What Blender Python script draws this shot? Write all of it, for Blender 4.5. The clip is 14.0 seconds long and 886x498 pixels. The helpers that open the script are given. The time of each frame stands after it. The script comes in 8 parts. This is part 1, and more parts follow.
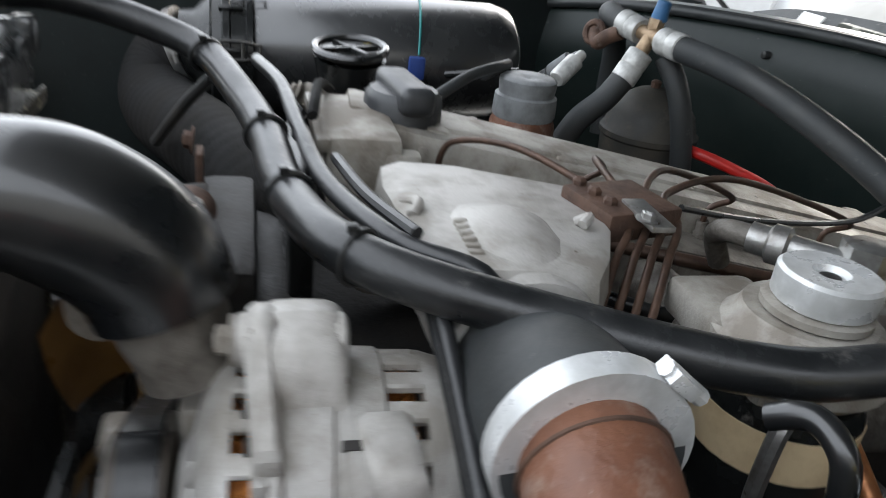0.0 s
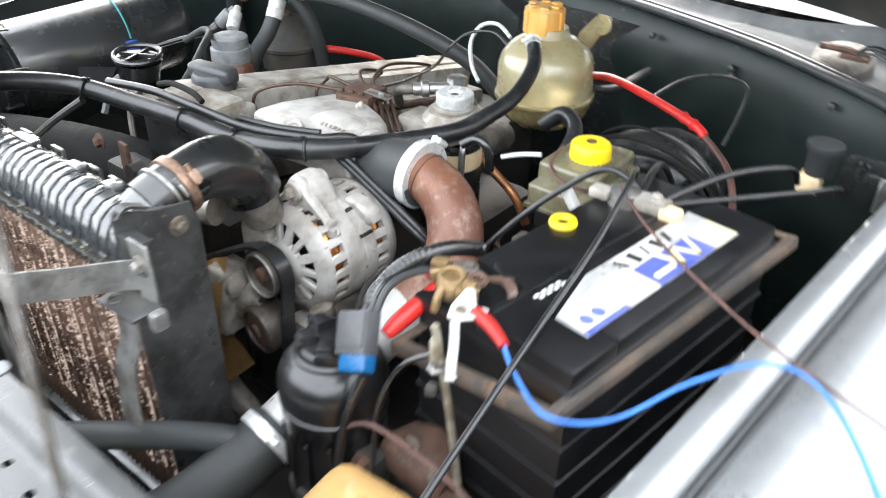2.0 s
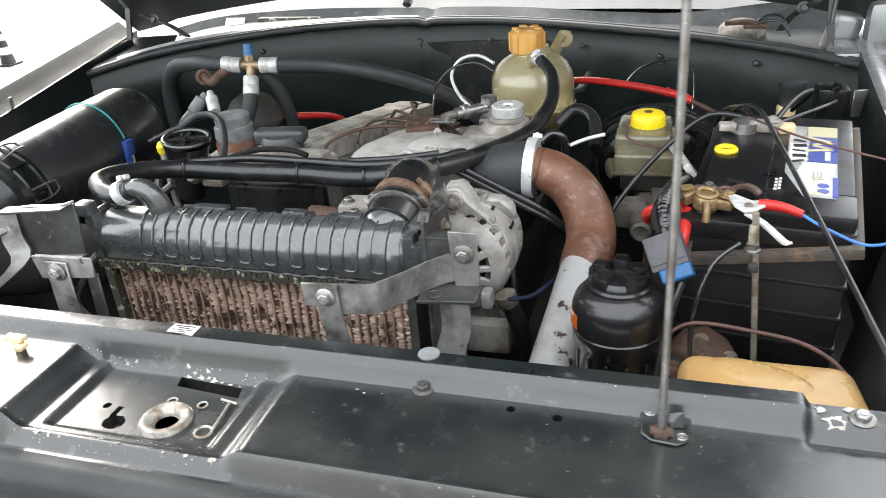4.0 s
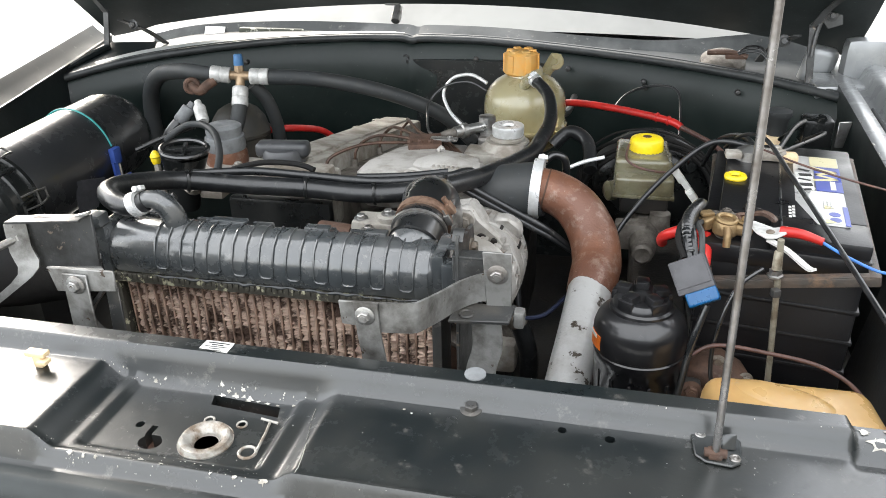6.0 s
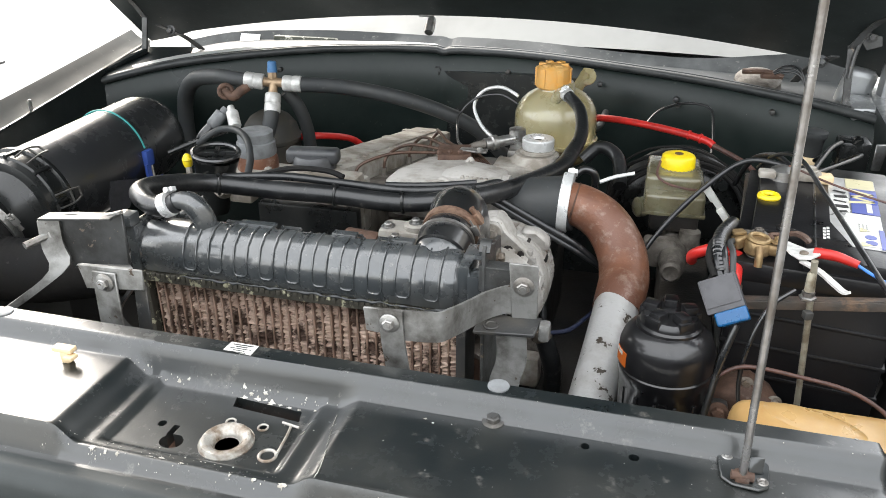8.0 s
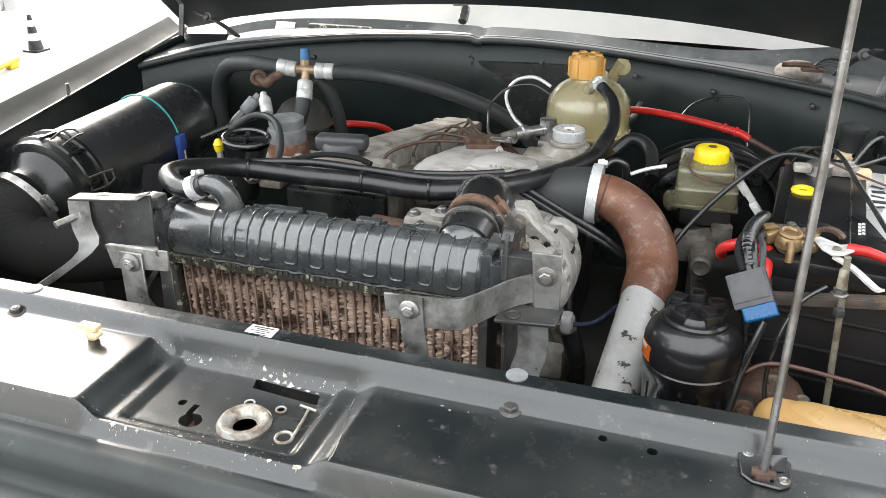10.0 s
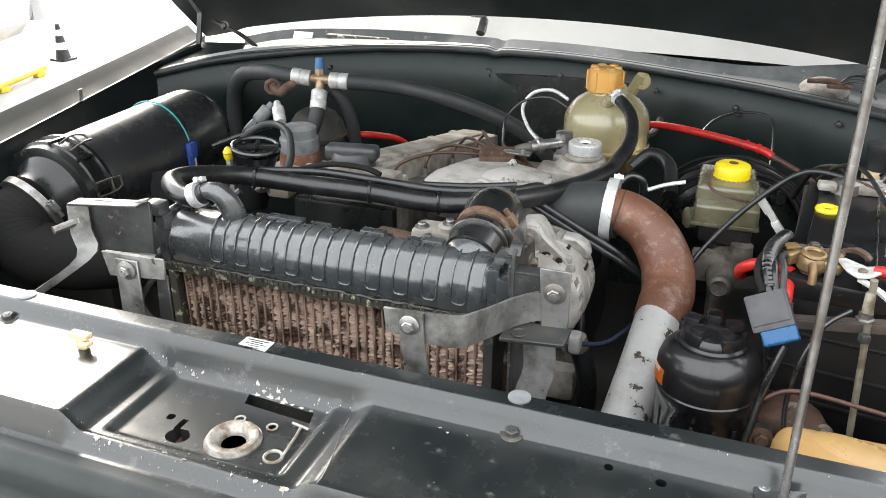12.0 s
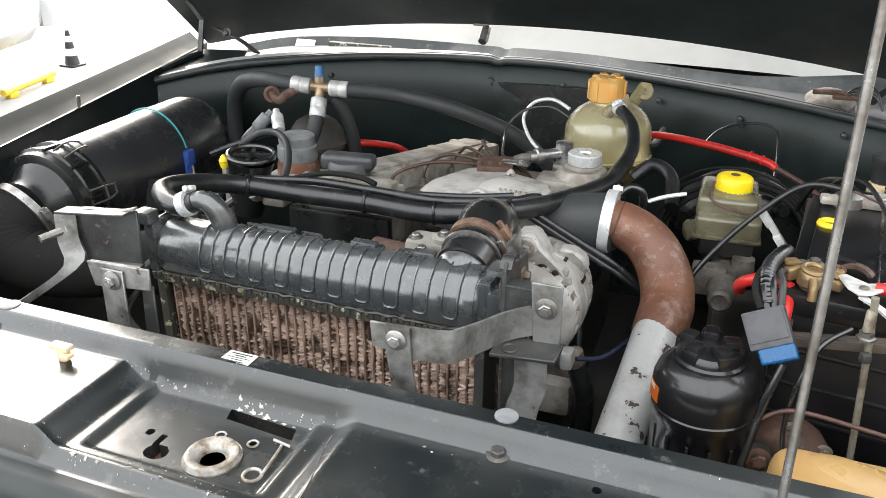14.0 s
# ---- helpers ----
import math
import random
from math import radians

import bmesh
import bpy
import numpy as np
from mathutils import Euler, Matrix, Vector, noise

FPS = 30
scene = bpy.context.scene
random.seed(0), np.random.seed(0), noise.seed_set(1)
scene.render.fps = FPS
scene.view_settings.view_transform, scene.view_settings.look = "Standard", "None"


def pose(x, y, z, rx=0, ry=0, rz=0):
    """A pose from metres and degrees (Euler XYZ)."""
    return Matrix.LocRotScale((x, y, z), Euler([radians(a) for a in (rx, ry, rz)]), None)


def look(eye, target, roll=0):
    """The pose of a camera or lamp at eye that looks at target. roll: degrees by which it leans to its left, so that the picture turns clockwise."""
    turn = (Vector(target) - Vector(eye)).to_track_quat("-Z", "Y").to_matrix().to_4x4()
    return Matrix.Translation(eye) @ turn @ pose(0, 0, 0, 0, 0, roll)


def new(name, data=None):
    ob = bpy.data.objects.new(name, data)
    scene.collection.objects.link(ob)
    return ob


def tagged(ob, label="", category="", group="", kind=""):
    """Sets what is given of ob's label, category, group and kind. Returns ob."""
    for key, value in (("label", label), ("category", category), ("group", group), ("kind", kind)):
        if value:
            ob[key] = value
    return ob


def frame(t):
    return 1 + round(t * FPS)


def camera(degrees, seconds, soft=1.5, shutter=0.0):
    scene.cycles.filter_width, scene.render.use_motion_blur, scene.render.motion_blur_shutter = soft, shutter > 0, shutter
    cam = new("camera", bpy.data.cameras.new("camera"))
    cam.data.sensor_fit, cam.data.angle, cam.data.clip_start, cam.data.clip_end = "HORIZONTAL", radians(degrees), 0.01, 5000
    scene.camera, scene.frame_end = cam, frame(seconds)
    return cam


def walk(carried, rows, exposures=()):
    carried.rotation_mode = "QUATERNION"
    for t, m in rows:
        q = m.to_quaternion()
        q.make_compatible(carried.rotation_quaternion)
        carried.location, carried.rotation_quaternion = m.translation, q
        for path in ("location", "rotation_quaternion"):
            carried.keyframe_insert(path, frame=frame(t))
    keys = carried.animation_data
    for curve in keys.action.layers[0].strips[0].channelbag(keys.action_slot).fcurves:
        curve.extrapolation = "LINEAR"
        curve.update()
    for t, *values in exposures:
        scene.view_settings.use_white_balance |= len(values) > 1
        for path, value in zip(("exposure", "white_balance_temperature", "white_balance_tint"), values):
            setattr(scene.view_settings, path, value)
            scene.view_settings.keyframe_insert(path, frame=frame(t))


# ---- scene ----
# ---- camera and its walk; plan units, K metres each ----
K = 0.84
cam = camera(59.7, 14.0, 0.7, 0.6)
PATH = [
    (0, (0.4464, 0.5024, 1.1048), (-1.6226, 1.0869, 0.0833), 7.3),
    (0.5, (0.5417, 0.3857, 1.1964), (-1.4655, 1.1083, 0.1381), 2.4),
    (1, (0.6452, 0.2631, 1.2667), (-1.1345, 1.3071, 0.0786), 2.1),
    (1.5, (0.7643, 0.1655, 1.3024), (-0.8107, 1.4548, 0.0655), -0.1),
    (2, (0.7905, -0.0452, 1.3548), (-0.4488, 1.5321, 0.0714), 1.1),
    (2.5, (0.7357, -0.2238, 1.3357), (-0.356, 1.5, 0.1083), -2.2),
    (3, (0.619, -0.3274, 1.3226), (-0.3464, 1.5226, 0.1774), -5.4),
    (3.5, (0.5048, -0.4, 1.3262), (-0.3036, 1.5583, 0.2405), -6.1),
    (3.7, (0.4619, -0.425, 1.3274), (-0.2714, 1.5619, 0.2393), -5.8),
    (6, (0.3214, -0.4607, 1.3393), (-0.1714, 1.6143, 0.281), -1.2),
    (6.5, (0.319, -0.4607, 1.3393), (-0.1905, 1.6179, 0.294), -0.9),
    (7, (0.3179, -0.4607, 1.3381), (-0.2095, 1.619, 0.306), -0.6),
    (7.5, (0.3167, -0.4595, 1.3369), (-0.2286, 1.619, 0.3107), -0.3),
    (8, (0.319, -0.4595, 1.3345), (-0.2524, 1.6143, 0.3131), -0.2),
    (10.5, (0.3321, -0.4488, 1.3238), (-0.3595, 1.5774, 0.281), -0.2),
    (11, (0.3345, -0.4405, 1.319), (-0.3786, 1.5833, 0.2869), -0.2),
    (11.5, (0.3357, -0.431, 1.3155), (-0.3893, 1.5964, 0.2988), -0.0),
    (12, (0.3357, -0.4226, 1.3131), (-0.3976, 1.6095, 0.3119), 0.3),
    (12.5, (0.3345, -0.4155, 1.3119), (-0.4048, 1.6214, 0.3238), 0.6),
    (13, (0.3369, -0.4083, 1.3095), (-0.4083, 1.6298, 0.3321), 0.7),
    (13.5, (0.3417, -0.4036, 1.3107), (-0.4107, 1.6321, 0.3321), 0.6),
    (14, (0.3464, -0.4, 1.3107), (-0.4131, 1.6321, 0.331), 0.5),
]
walk(cam, [(t, look([K * v for v in eye], [K * v for v in target], roll)) for t, eye, target, roll in PATH],
     exposures=[(0.0, 1.8, 6350, 10), (0.5, 2.5, 6350, 10), (1.2, 2.82, 6550, 10), (2.1, 2.92, 6450, 10), (2.5, 2.42, 6500, 10), (3.0, 2.2, 6500, 10), (3.8, 2.2, 6600, 10), (14.0, 2.18, 6750, 10)])

# ---- world and light ----
w = bpy.data.worlds.new("overcast_sky")
w.use_nodes = True
scene.world = w
nt = w.node_tree
sky = nt.nodes.new("ShaderNodeTexSky")
sky.sky_type, sky.sun_disc = "NISHITA", False
sky.sun_elevation, sky.sun_rotation = radians(31), radians(324)
sky.air_density, sky.dust_density = 1.2, 4.0
haze = nt.nodes.new("ShaderNodeMixRGB")
haze.inputs[0].default_value = 0.65
haze.inputs[2].default_value = (11.0, 11.3, 11.6, 1)
nt.links.new(sky.outputs[0], haze.inputs[1])
nt.links.new(haze.outputs[0], nt.nodes["Background"].inputs[0])
nt.nodes["Background"].inputs[1].default_value = 0.10
sun_data = bpy.data.lights.new("sun", "SUN")
sun_data.energy, sun_data.angle, sun_data.color = 1.9, radians(42), (1.0, 0.97, 0.92)
sun = new("sun", sun_data)
sun.matrix_world = look((-2.45, 3.37, 2.5), (0, 0, 0))

# ---- materials ----


def mat(name, c, rough=0.5, metal=0.0, c2=None, scale=25.0, lo=0.42, hi=0.62, bump=0.15, bscale=260.0, dust=0.0,
        dust_c=(0.33, 0.31, 0.28), dscale=60.0, coat=0.0, sss=0.0, trans=0.0, stretch=(1, 1, 1), flake=None, coat_rough=0.25, coat_ior=1.5):
    """Base colour c blotched with c2 at `scale`, fine relief, and dust or flecks over it."""
    m = bpy.data.materials.new(name)
    m.use_nodes = True
    n, l = m.node_tree.nodes, m.node_tree.links
    b = n["Principled BSDF"]
    tc = n.new("ShaderNodeTexCoord")
    mp = n.new("ShaderNodeMapping")
    mp.inputs["Scale"].default_value = stretch
    l.new(tc.outputs["Object"], mp.inputs[0])

    def noise_at(s, d=5.0, r=0.6):
        t = n.new("ShaderNodeTexNoise")
        t.inputs["Scale"].default_value, t.inputs["Detail"].default_value, t.inputs["Roughness"].default_value = s, d, r
        l.new(mp.outputs[0], t.inputs["Vector"])
        return t.outputs["Fac"]

    def ramp(src, a, z):
        r = n.new("ShaderNodeMapRange")
        r.inputs["From Min"].default_value, r.inputs["From Max"].default_value = a, z
        l.new(src, r.inputs["Value"])
        return r.outputs[0]

    def mix(f, a, z):
        x = n.new("ShaderNodeMixRGB")
        l.new(f, x.inputs[0])
        for sock, v in ((x.inputs[1], a), (x.inputs[2], z)):
            if isinstance(v, tuple):
                sock.default_value = (*v, 1)
            else:
                l.new(v, sock)
        return x.outputs[0]
    c2 = c2 or tuple(0.75 * v for v in c)
    big = noise_at(scale)
    col = mix(ramp(big, lo, hi), c, c2)
    fine = noise_at(bscale, 3.0)
    info = n.new("ShaderNodeObjectInfo")
    vary = n.new("ShaderNodeHueSaturation")
    vr = n.new("ShaderNodeMapRange")
    vr.inputs["To Min"].default_value, vr.inputs["To Max"].default_value = 0.9, 1.1
    l.new(info.outputs["Random"], vr.inputs["Value"])
    l.new(vr.outputs[0], vary.inputs["Value"])
    l.new(col, vary.inputs["Color"])
    col = vary.outputs[0]
    if dust > 0:
        d = ramp(noise_at(dscale, 8.0, 0.7), 0.66 - 0.3 * dust, 0.80 - 0.2 * dust)
        md = n.new("ShaderNodeMath")
        md.operation = "MULTIPLY"
        md.inputs[1].default_value = min(1.0, 0.18 + dust)
        l.new(d, md.inputs[0])
        col = mix(md.outputs[0], col, dust_c)
    if flake:
        f = ramp(noise_at(flake[0], 6.0, 0.65), flake[1], flake[1] + 0.025)
        col = mix(f, col, flake[2])
    l.new(col, b.inputs["Base Color"])
    rr = n.new("ShaderNodeMapRange")
    rr.inputs["From Min"].default_value, rr.inputs["From Max"].default_value = 0.3, 0.7
    rr.inputs["To Min"].default_value, rr.inputs["To Max"].default_value = max(0.03, rough - 0.10), min(1.0, rough + 0.14)
    l.new(big, rr.inputs["Value"])
    l.new(rr.outputs[0], b.inputs["Roughness"])
    b.inputs["Metallic"].default_value = metal
    b.inputs["Coat Weight"].default_value = coat
    b.inputs["Coat IOR"].default_value = coat_ior
    b.inputs["Coat Roughness"].default_value = coat_rough
    if coat > 0:
        cr = n.new("ShaderNodeMapRange")
        cr.inputs["From Min"].default_value, cr.inputs["From Max"].default_value = 0.35, 0.68
        cr.inputs["To Min"].default_value, cr.inputs["To Max"].default_value = coat_rough * 0.65, min(1.0, coat_rough * 1.7)
        l.new(noise_at(scale * 2.6, 7.0, 0.68), cr.inputs["Value"])
        l.new(cr.outputs[0], b.inputs["Coat Roughness"])
    b.inputs["Subsurface Weight"].default_value = sss
    b.inputs["Subsurface Radius"].default_value = (0.02, 0.015, 0.008)
    b.inputs["Transmission Weight"].default_value = trans
    if bump > 0:
        bp = n.new("ShaderNodeBump")
        bp.inputs["Strength"].default_value, bp.inputs["Distance"].default_value = bump, 0.002
        l.new(fine, bp.inputs["Height"])
        l.new(bp.outputs[0], b.inputs["Normal"])
    return m


PAINT = mat("dark_green_paint", (0.007, 0.010, 0.011), 0.36, c2=(0.013, 0.015, 0.014), scale=13, bump=0.06, dust=0.20, dscale=46, coat=1.0, coat_rough=0.20, coat_ior=1.50, flake=(210, 0.735, (0.20, 0.19, 0.17)))
PAINT_DULL = mat("bay_paint", (0.016, 0.022, 0.022), 0.50, c2=(0.010, 0.014, 0.014), scale=6, bump=0.06, dust=0.14, dscale=140)
WING = mat("silver_wing_paint", (0.31, 0.32, 0.325), 0.32, 0.5, c2=(0.24, 0.25, 0.255), scale=5, bump=0.03, coat=0.5)
UNDERSEAL = mat("matte_dark_underseal", (0.012, 0.015, 0.016), 0.8, c2=(0.020, 0.024, 0.025), scale=12, bump=0.1, dust=0.08)
UNDERSEAL.node_tree.nodes["Principled BSDF"].inputs["Specular IOR Level"].default_value = 0.2
WING_DARK = mat("faded_dark_wing_paint", (0.012, 0.016, 0.017), 0.5, c2=(0.020, 0.024, 0.025), scale=9, bump=0.05, dust=0.12)
WING_DARK.node_tree.nodes["Principled BSDF"].inputs["Specular IOR Level"].default_value = 0.06
CHIP = mat("bare_chip", (0.50, 0.49, 0.45), 0.7, c2=(0.30, 0.28, 0.24), scale=140)
BLACK = mat("black_plastic", (0.008, 0.009, 0.009), 0.26, c2=(0.014, 0.015, 0.015), scale=14, bump=0.08, dust=0.14, dscale=90)
CAN_BLACK = mat("glossy_canister_plastic", (0.004, 0.004, 0.005), 0.36, c2=(0.009, 0.009, 0.010), scale=14, bump=0.03, dust=0.04, dscale=90, coat=0.6, coat_rough=0.10, flake=(70, 0.70, (0.10, 0.10, 0.10)))
TANK_BLACK = mat("radiator_tank_plastic", (0.040, 0.045, 0.048), 0.26, c2=(0.070, 0.073, 0.073), scale=22, bump=0.06, dust=0.20, dscale=90, coat=1.0, coat_rough=0.13, coat_ior=1.6, flake=(150, 0.70, (0.22, 0.20, 0.17)))
RUBBER = mat("black_rubber", (0.011, 0.012, 0.013), 0.34, c2=(0.020, 0.021, 0.022), scale=30, bump=0.12, dust=0.14, coat=0.3, coat_rough=0.2)
RUBBER_GLOSS = mat("glossy_rubber", (0.009, 0.010, 0.011), 0.30, c2=(0.015, 0.015, 0.015), scale=24, bump=0.04, dust=0.07, dscale=80, coat=0.9, coat_rough=0.16)
RUBBER_GREY = mat("grey_hose", (0.030, 0.032, 0.032), 0.58, c2=(0.030, 0.034, 0.036), scale=30, bump=0.10, dust=0.12)
DUCT = mat("fabric_duct", (0.008, 0.008, 0.008), 0.85, c2=(0.013, 0.012, 0.011), scale=20, bump=0.3, dust=0.05)
DUCT.node_tree.nodes["Principled BSDF"].inputs["Specular IOR Level"].default_value = 0.25
STEEL = mat("worn_steel", (0.40, 0.40, 0.39), 0.36, 0.85, c2=(0.22, 0.205, 0.19), scale=45, bump=0.15, dust=0.16, flake=(120, 0.66, (0.10, 0.07, 0.05)))
SIDE_STEEL = mat("oily_side_steel", (0.060, 0.062, 0.062), 0.36, 0.2, c2=(0.025, 0.025, 0.024), scale=24, bump=0.15, dust=0.25, flake=(90, 0.64, (0.16, 0.13, 0.10)))
BOLT_DULL = mat("dull_bolt", (0.22, 0.20, 0.17), 0.5, 0.5, c2=(0.13, 0.10, 0.075), scale=70, bump=0.15, dust=0.2)
BRACKET = mat("grey_bracket", (0.27, 0.27, 0.26), 0.42, 0.45, c2=(0.085, 0.080, 0.072), scale=34, lo=0.40, hi=0.64, bump=0.2, dust=0.2, flake=(75, 0.635, (0.075, 0.055, 0.040)))
BRACKET_DARK = mat("dark_bracket", (0.045, 0.046, 0.046), 0.45, 0.3, c2=(0.075, 0.070, 0.062), scale=25, bump=0.12, dust=0.22)
CAST = mat("cast_aluminium", (0.40, 0.38, 0.34), 0.5, 0.2, c2=(0.20, 0.175, 0.145), scale=24, bump=0.35, bscale=400, dust=0.25, dust_c=(0.22, 0.19, 0.15))
CAST_WHITE = mat("pale_cast_aluminium", (0.46, 0.445, 0.42), 0.5, 0.15, c2=(0.28, 0.26, 0.23), scale=26, bump=0.3, bscale=420, dust=0.14, flake=(90, 0.66, (0.16, 0.13, 0.10)))
CAST_DIRTY = mat("greasy_casting", (0.17, 0.155, 0.135), 0.6, 0.2, c2=(0.07, 0.06, 0.05), scale=32, bump=0.4, bscale=300, dust=0.25)
ENGINE_DARK = mat("greasy_iron_and_recess_shade", (0.008, 0.0075, 0.007), 0.55, c2=(0.020, 0.016, 0.013), scale=16, bump=0.4, bscale=180, dust=0.2, dust_c=(0.10, 0.08, 0.06))
RUST_PIPE = mat("red_oxide_pipe", (0.135, 0.060, 0.038), 0.42, 0.15, c2=(0.23, 0.098, 0.052), scale=9, bump=0.4, bscale=240, dust=0.48, dust_c=(0.36, 0.28, 0.23), dscale=60, flake=(170, 0.67, (0.30, 0.22, 0.175)))
RUST = mat("rusty_steel", (0.10, 0.055, 0.036), 0.7, 0.1, c2=(0.06, 0.034, 0.024), scale=50, bump=0.4, dust=0.2)
PIPE_WHITE = mat("flaking_silver_paint", (0.56, 0.56, 0.55), 0.40, 0.2, c2=(0.44, 0.43, 0.41), scale=25, bump=0.3, dust=0.2, dust_c=(0.10, 0.085, 0.065), dscale=48, flake=(52, 0.60, (0.060, 0.048, 0.036)))
CLAMP_WHITE = mat("zinc_clamp", (0.74, 0.75, 0.75), 0.3, 0.35, c2=(0.58, 0.59, 0.58), scale=60, bump=0.05)
COPPER_CLAMP = mat("tarnished_clamp", (0.30, 0.20, 0.145), 0.40, 0.6, c2=(0.15, 0.09, 0.065), scale=60, bump=0.2, dust=0.15)
BROWN_LINE = mat("brown_injector_line", (0.060, 0.036, 0.026), 0.45, 0.4, c2=(0.11, 0.065, 0.045), scale=60, bump=0.15)
COPPER = mat("copper_line", (0.40, 0.17, 0.07), 0.35, 0.6, c2=(0.26, 0.11, 0.05), scale=60)
TANK_CLEAR = mat("aged_translucent_plastic", (0.49, 0.44, 0.265), 0.16, c2=(0.39, 0.325, 0.155), scale=7, bump=0.03, dust=0.10, sss=0.3, trans=0.3, coat=1.0)
TANK_LOWER = mat("stained_tank_plastic", (0.27, 0.235, 0.12), 0.22, c2=(0.17, 0.125, 0.055), scale=16, bump=0.03, dust=0.14, sss=0.25, trans=0.15, coat=0.5)
RES_CLEAR = mat("dirty_reservoir_plastic", (0.21, 0.195, 0.125), 0.18, c2=(0.14, 0.12, 0.07), scale=16, bump=0.05, dust=0.22, sss=0.2, trans=0.3, coat=0.4)
ORANGE = mat("orange_cap", (0.68, 0.34, 0.075), 0.42, c2=(0.60, 0.37, 0.13), scale=30, bump=0.08, sss=0.1, dust=0.22, dust_c=(0.70, 0.56, 0.38), dscale=50)
YELLOW = mat("yellow_cap", (0.82, 0.63, 0.01), 0.36, c2=(0.72, 0.52, 0.02), scale=50, bump=0.06)
WASHER = mat("amber_tank_plastic", (0.50, 0.32, 0.13), 0.30, c2=(0.42, 0.25, 0.095), scale=12, bump=0.05, sss=0.25, trans=0.1, dust=0.14)
FAN_AMBER = mat("smoked_amber_plastic", (0.33, 0.20, 0.075), 0.32, c2=(0.19, 0.115, 0.05), scale=18, dust=0.2)
RED = mat("red_sheath", (0.55, 0.022, 0.018), 0.36, c2=(0.40, 0.018, 0.014), scale=40, bump=0.06, dust=0.1)
BLUE = mat("blue_plastic", (0.004, 0.115, 0.29), 0.22, c2=(0.004, 0.085, 0.23), scale=40, bump=0.04, trans=0.2)
BLUE_DARK = mat("dark_blue_clip", (0.02, 0.05, 0.22), 0.4, c2=(0.03, 0.07, 0.28), scale=40)
NAVY = mat("navy_pipe", (0.005, 0.009, 0.028), 0.4, c2=(0.007, 0.012, 0.035), scale=40)
BLUE_WIRE = mat("blue_wire", (0.035, 0.17, 0.50), 0.4, c2=(0.03, 0.13, 0.42), scale=60)
BLUE_CAP = mat("blue_valve_cap", (0.05, 0.17, 0.36), 0.45, c2=(0.04, 0.13, 0.28), scale=60)
TEAL = mat("teal_strap", (0.02, 0.26, 0.25), 0.4, c2=(0.02, 0.2, 0.2), scale=60)
GREY_PLASTIC = mat("grey_plug", (0.055, 0.055, 0.060), 0.45, c2=(0.040, 0.040, 0.044), scale=50, bump=0.1, dust=0.12)
GREY_CAP = mat("grey_cap", (0.20, 0.21, 0.215), 0.5, c2=(0.14, 0.145, 0.15), scale=50, bump=0.1, dust=0.15)
FILLER_BLACK = mat("filler_cap_plastic", (0.035, 0.037, 0.040), 0.38, c2=(0.055, 0.057, 0.06), scale=40, bump=0.08, dust=0.12)
PULLEY = mat("dusty_pulley", (0.10, 0.085, 0.07), 0.45, 0.5, c2=(0.055, 0.045, 0.038), scale=50, bump=0.15, dust=0.25)
BRASS = mat("brass", (0.30, 0.21, 0.105), 0.46, 0.6, c2=(0.20, 0.13, 0.065), scale=70, bump=0.3, dust=0.25, dust_c=(0.30, 0.27, 0.20))
TEE_BRASS = mat("tarnished_tee", (0.34, 0.25, 0.16), 0.42, 0.6, c2=(0.22, 0.15, 0.09), scale=70, bump=0.2, dust=0.2)
COPPER_WIND = mat("copper_winding", (0.60, 0.25, 0.07), 0.3, 0.9, c2=(0.42, 0.16, 0.05), scale=160)
BATTERY = mat("battery_case", (0.006, 0.006, 0.007), 0.34, c2=(0.010, 0.010, 0.011), scale=12, bump=0.08, dust=0.07, dscale=130)
FRAME_STEEL = mat("battery_frame_steel", (0.065, 0.058, 0.052), 0.5, 0.3, c2=(0.12, 0.09, 0.07), scale=22, bump=0.25, dust=0.42, dust_c=(0.42, 0.24, 0.13), dscale=16)
CLAMP_ROD = mat("pale_rod", (0.30, 0.28, 0.22), 0.5, 0.3, c2=(0.16, 0.13, 0.09), scale=60, bump=0.2)
LABEL_WHITE = mat("label_white", (0.66, 0.66, 0.63), 0.30, c2=(0.52, 0.52, 0.49), scale=30, bump=0.03, dust=0.10)
LABEL_SILVER = mat("label_silver", (0.45, 0.45, 0.44), 0.3, 0.4, c2=(0.55, 0.55, 0.54), scale=20, bump=0.02)
LABEL_BLUE = mat("label_blue", (0.060, 0.085, 0.34), 0.30, c2=(0.10, 0.12, 0.30), scale=30, bump=0.02)
LABEL_YELLOW = mat("label_yellow", (0.56, 0.52, 0.34), 0.35, bump=0.02)
LABEL_EMBLEM = mat("label_emblem_yellow", (0.66, 0.60, 0.34), 0.35, bump=0.02)
INK = mat("ink", (0.02, 0.02, 0.02), 0.5, bump=0)
ORANGE_LABEL = mat("orange_label", (0.72, 0.16, 0.02), 0.4, bump=0)
# Rusty brown fins; the dark and pale blotches also paint gap shade and highlights.
FIN = mat("radiator_fin", (0.62, 0.47, 0.38), 0.6, 0.25, c2=(0.085, 0.050, 0.036), scale=46, lo=0.50, hi=0.58, bump=0.3, bscale=500)
SEAL = mat("old_sealant", (0.46, 0.42, 0.20), 0.6, c2=(0.24, 0.24, 0.13), scale=120, bump=0.3, bscale=400, dust=0.2)
TUBE = mat("radiator_tube", (0.30, 0.20, 0.15), 0.55, 0.4, c2=(0.09, 0.055, 0.04), scale=30, bump=0.2)
CRIMP = mat("crimped_header", (0.060, 0.056, 0.045), 0.5, 0.3, c2=(0.40, 0.385, 0.27), scale=110, lo=0.57, hi=0.63, bump=0.3)
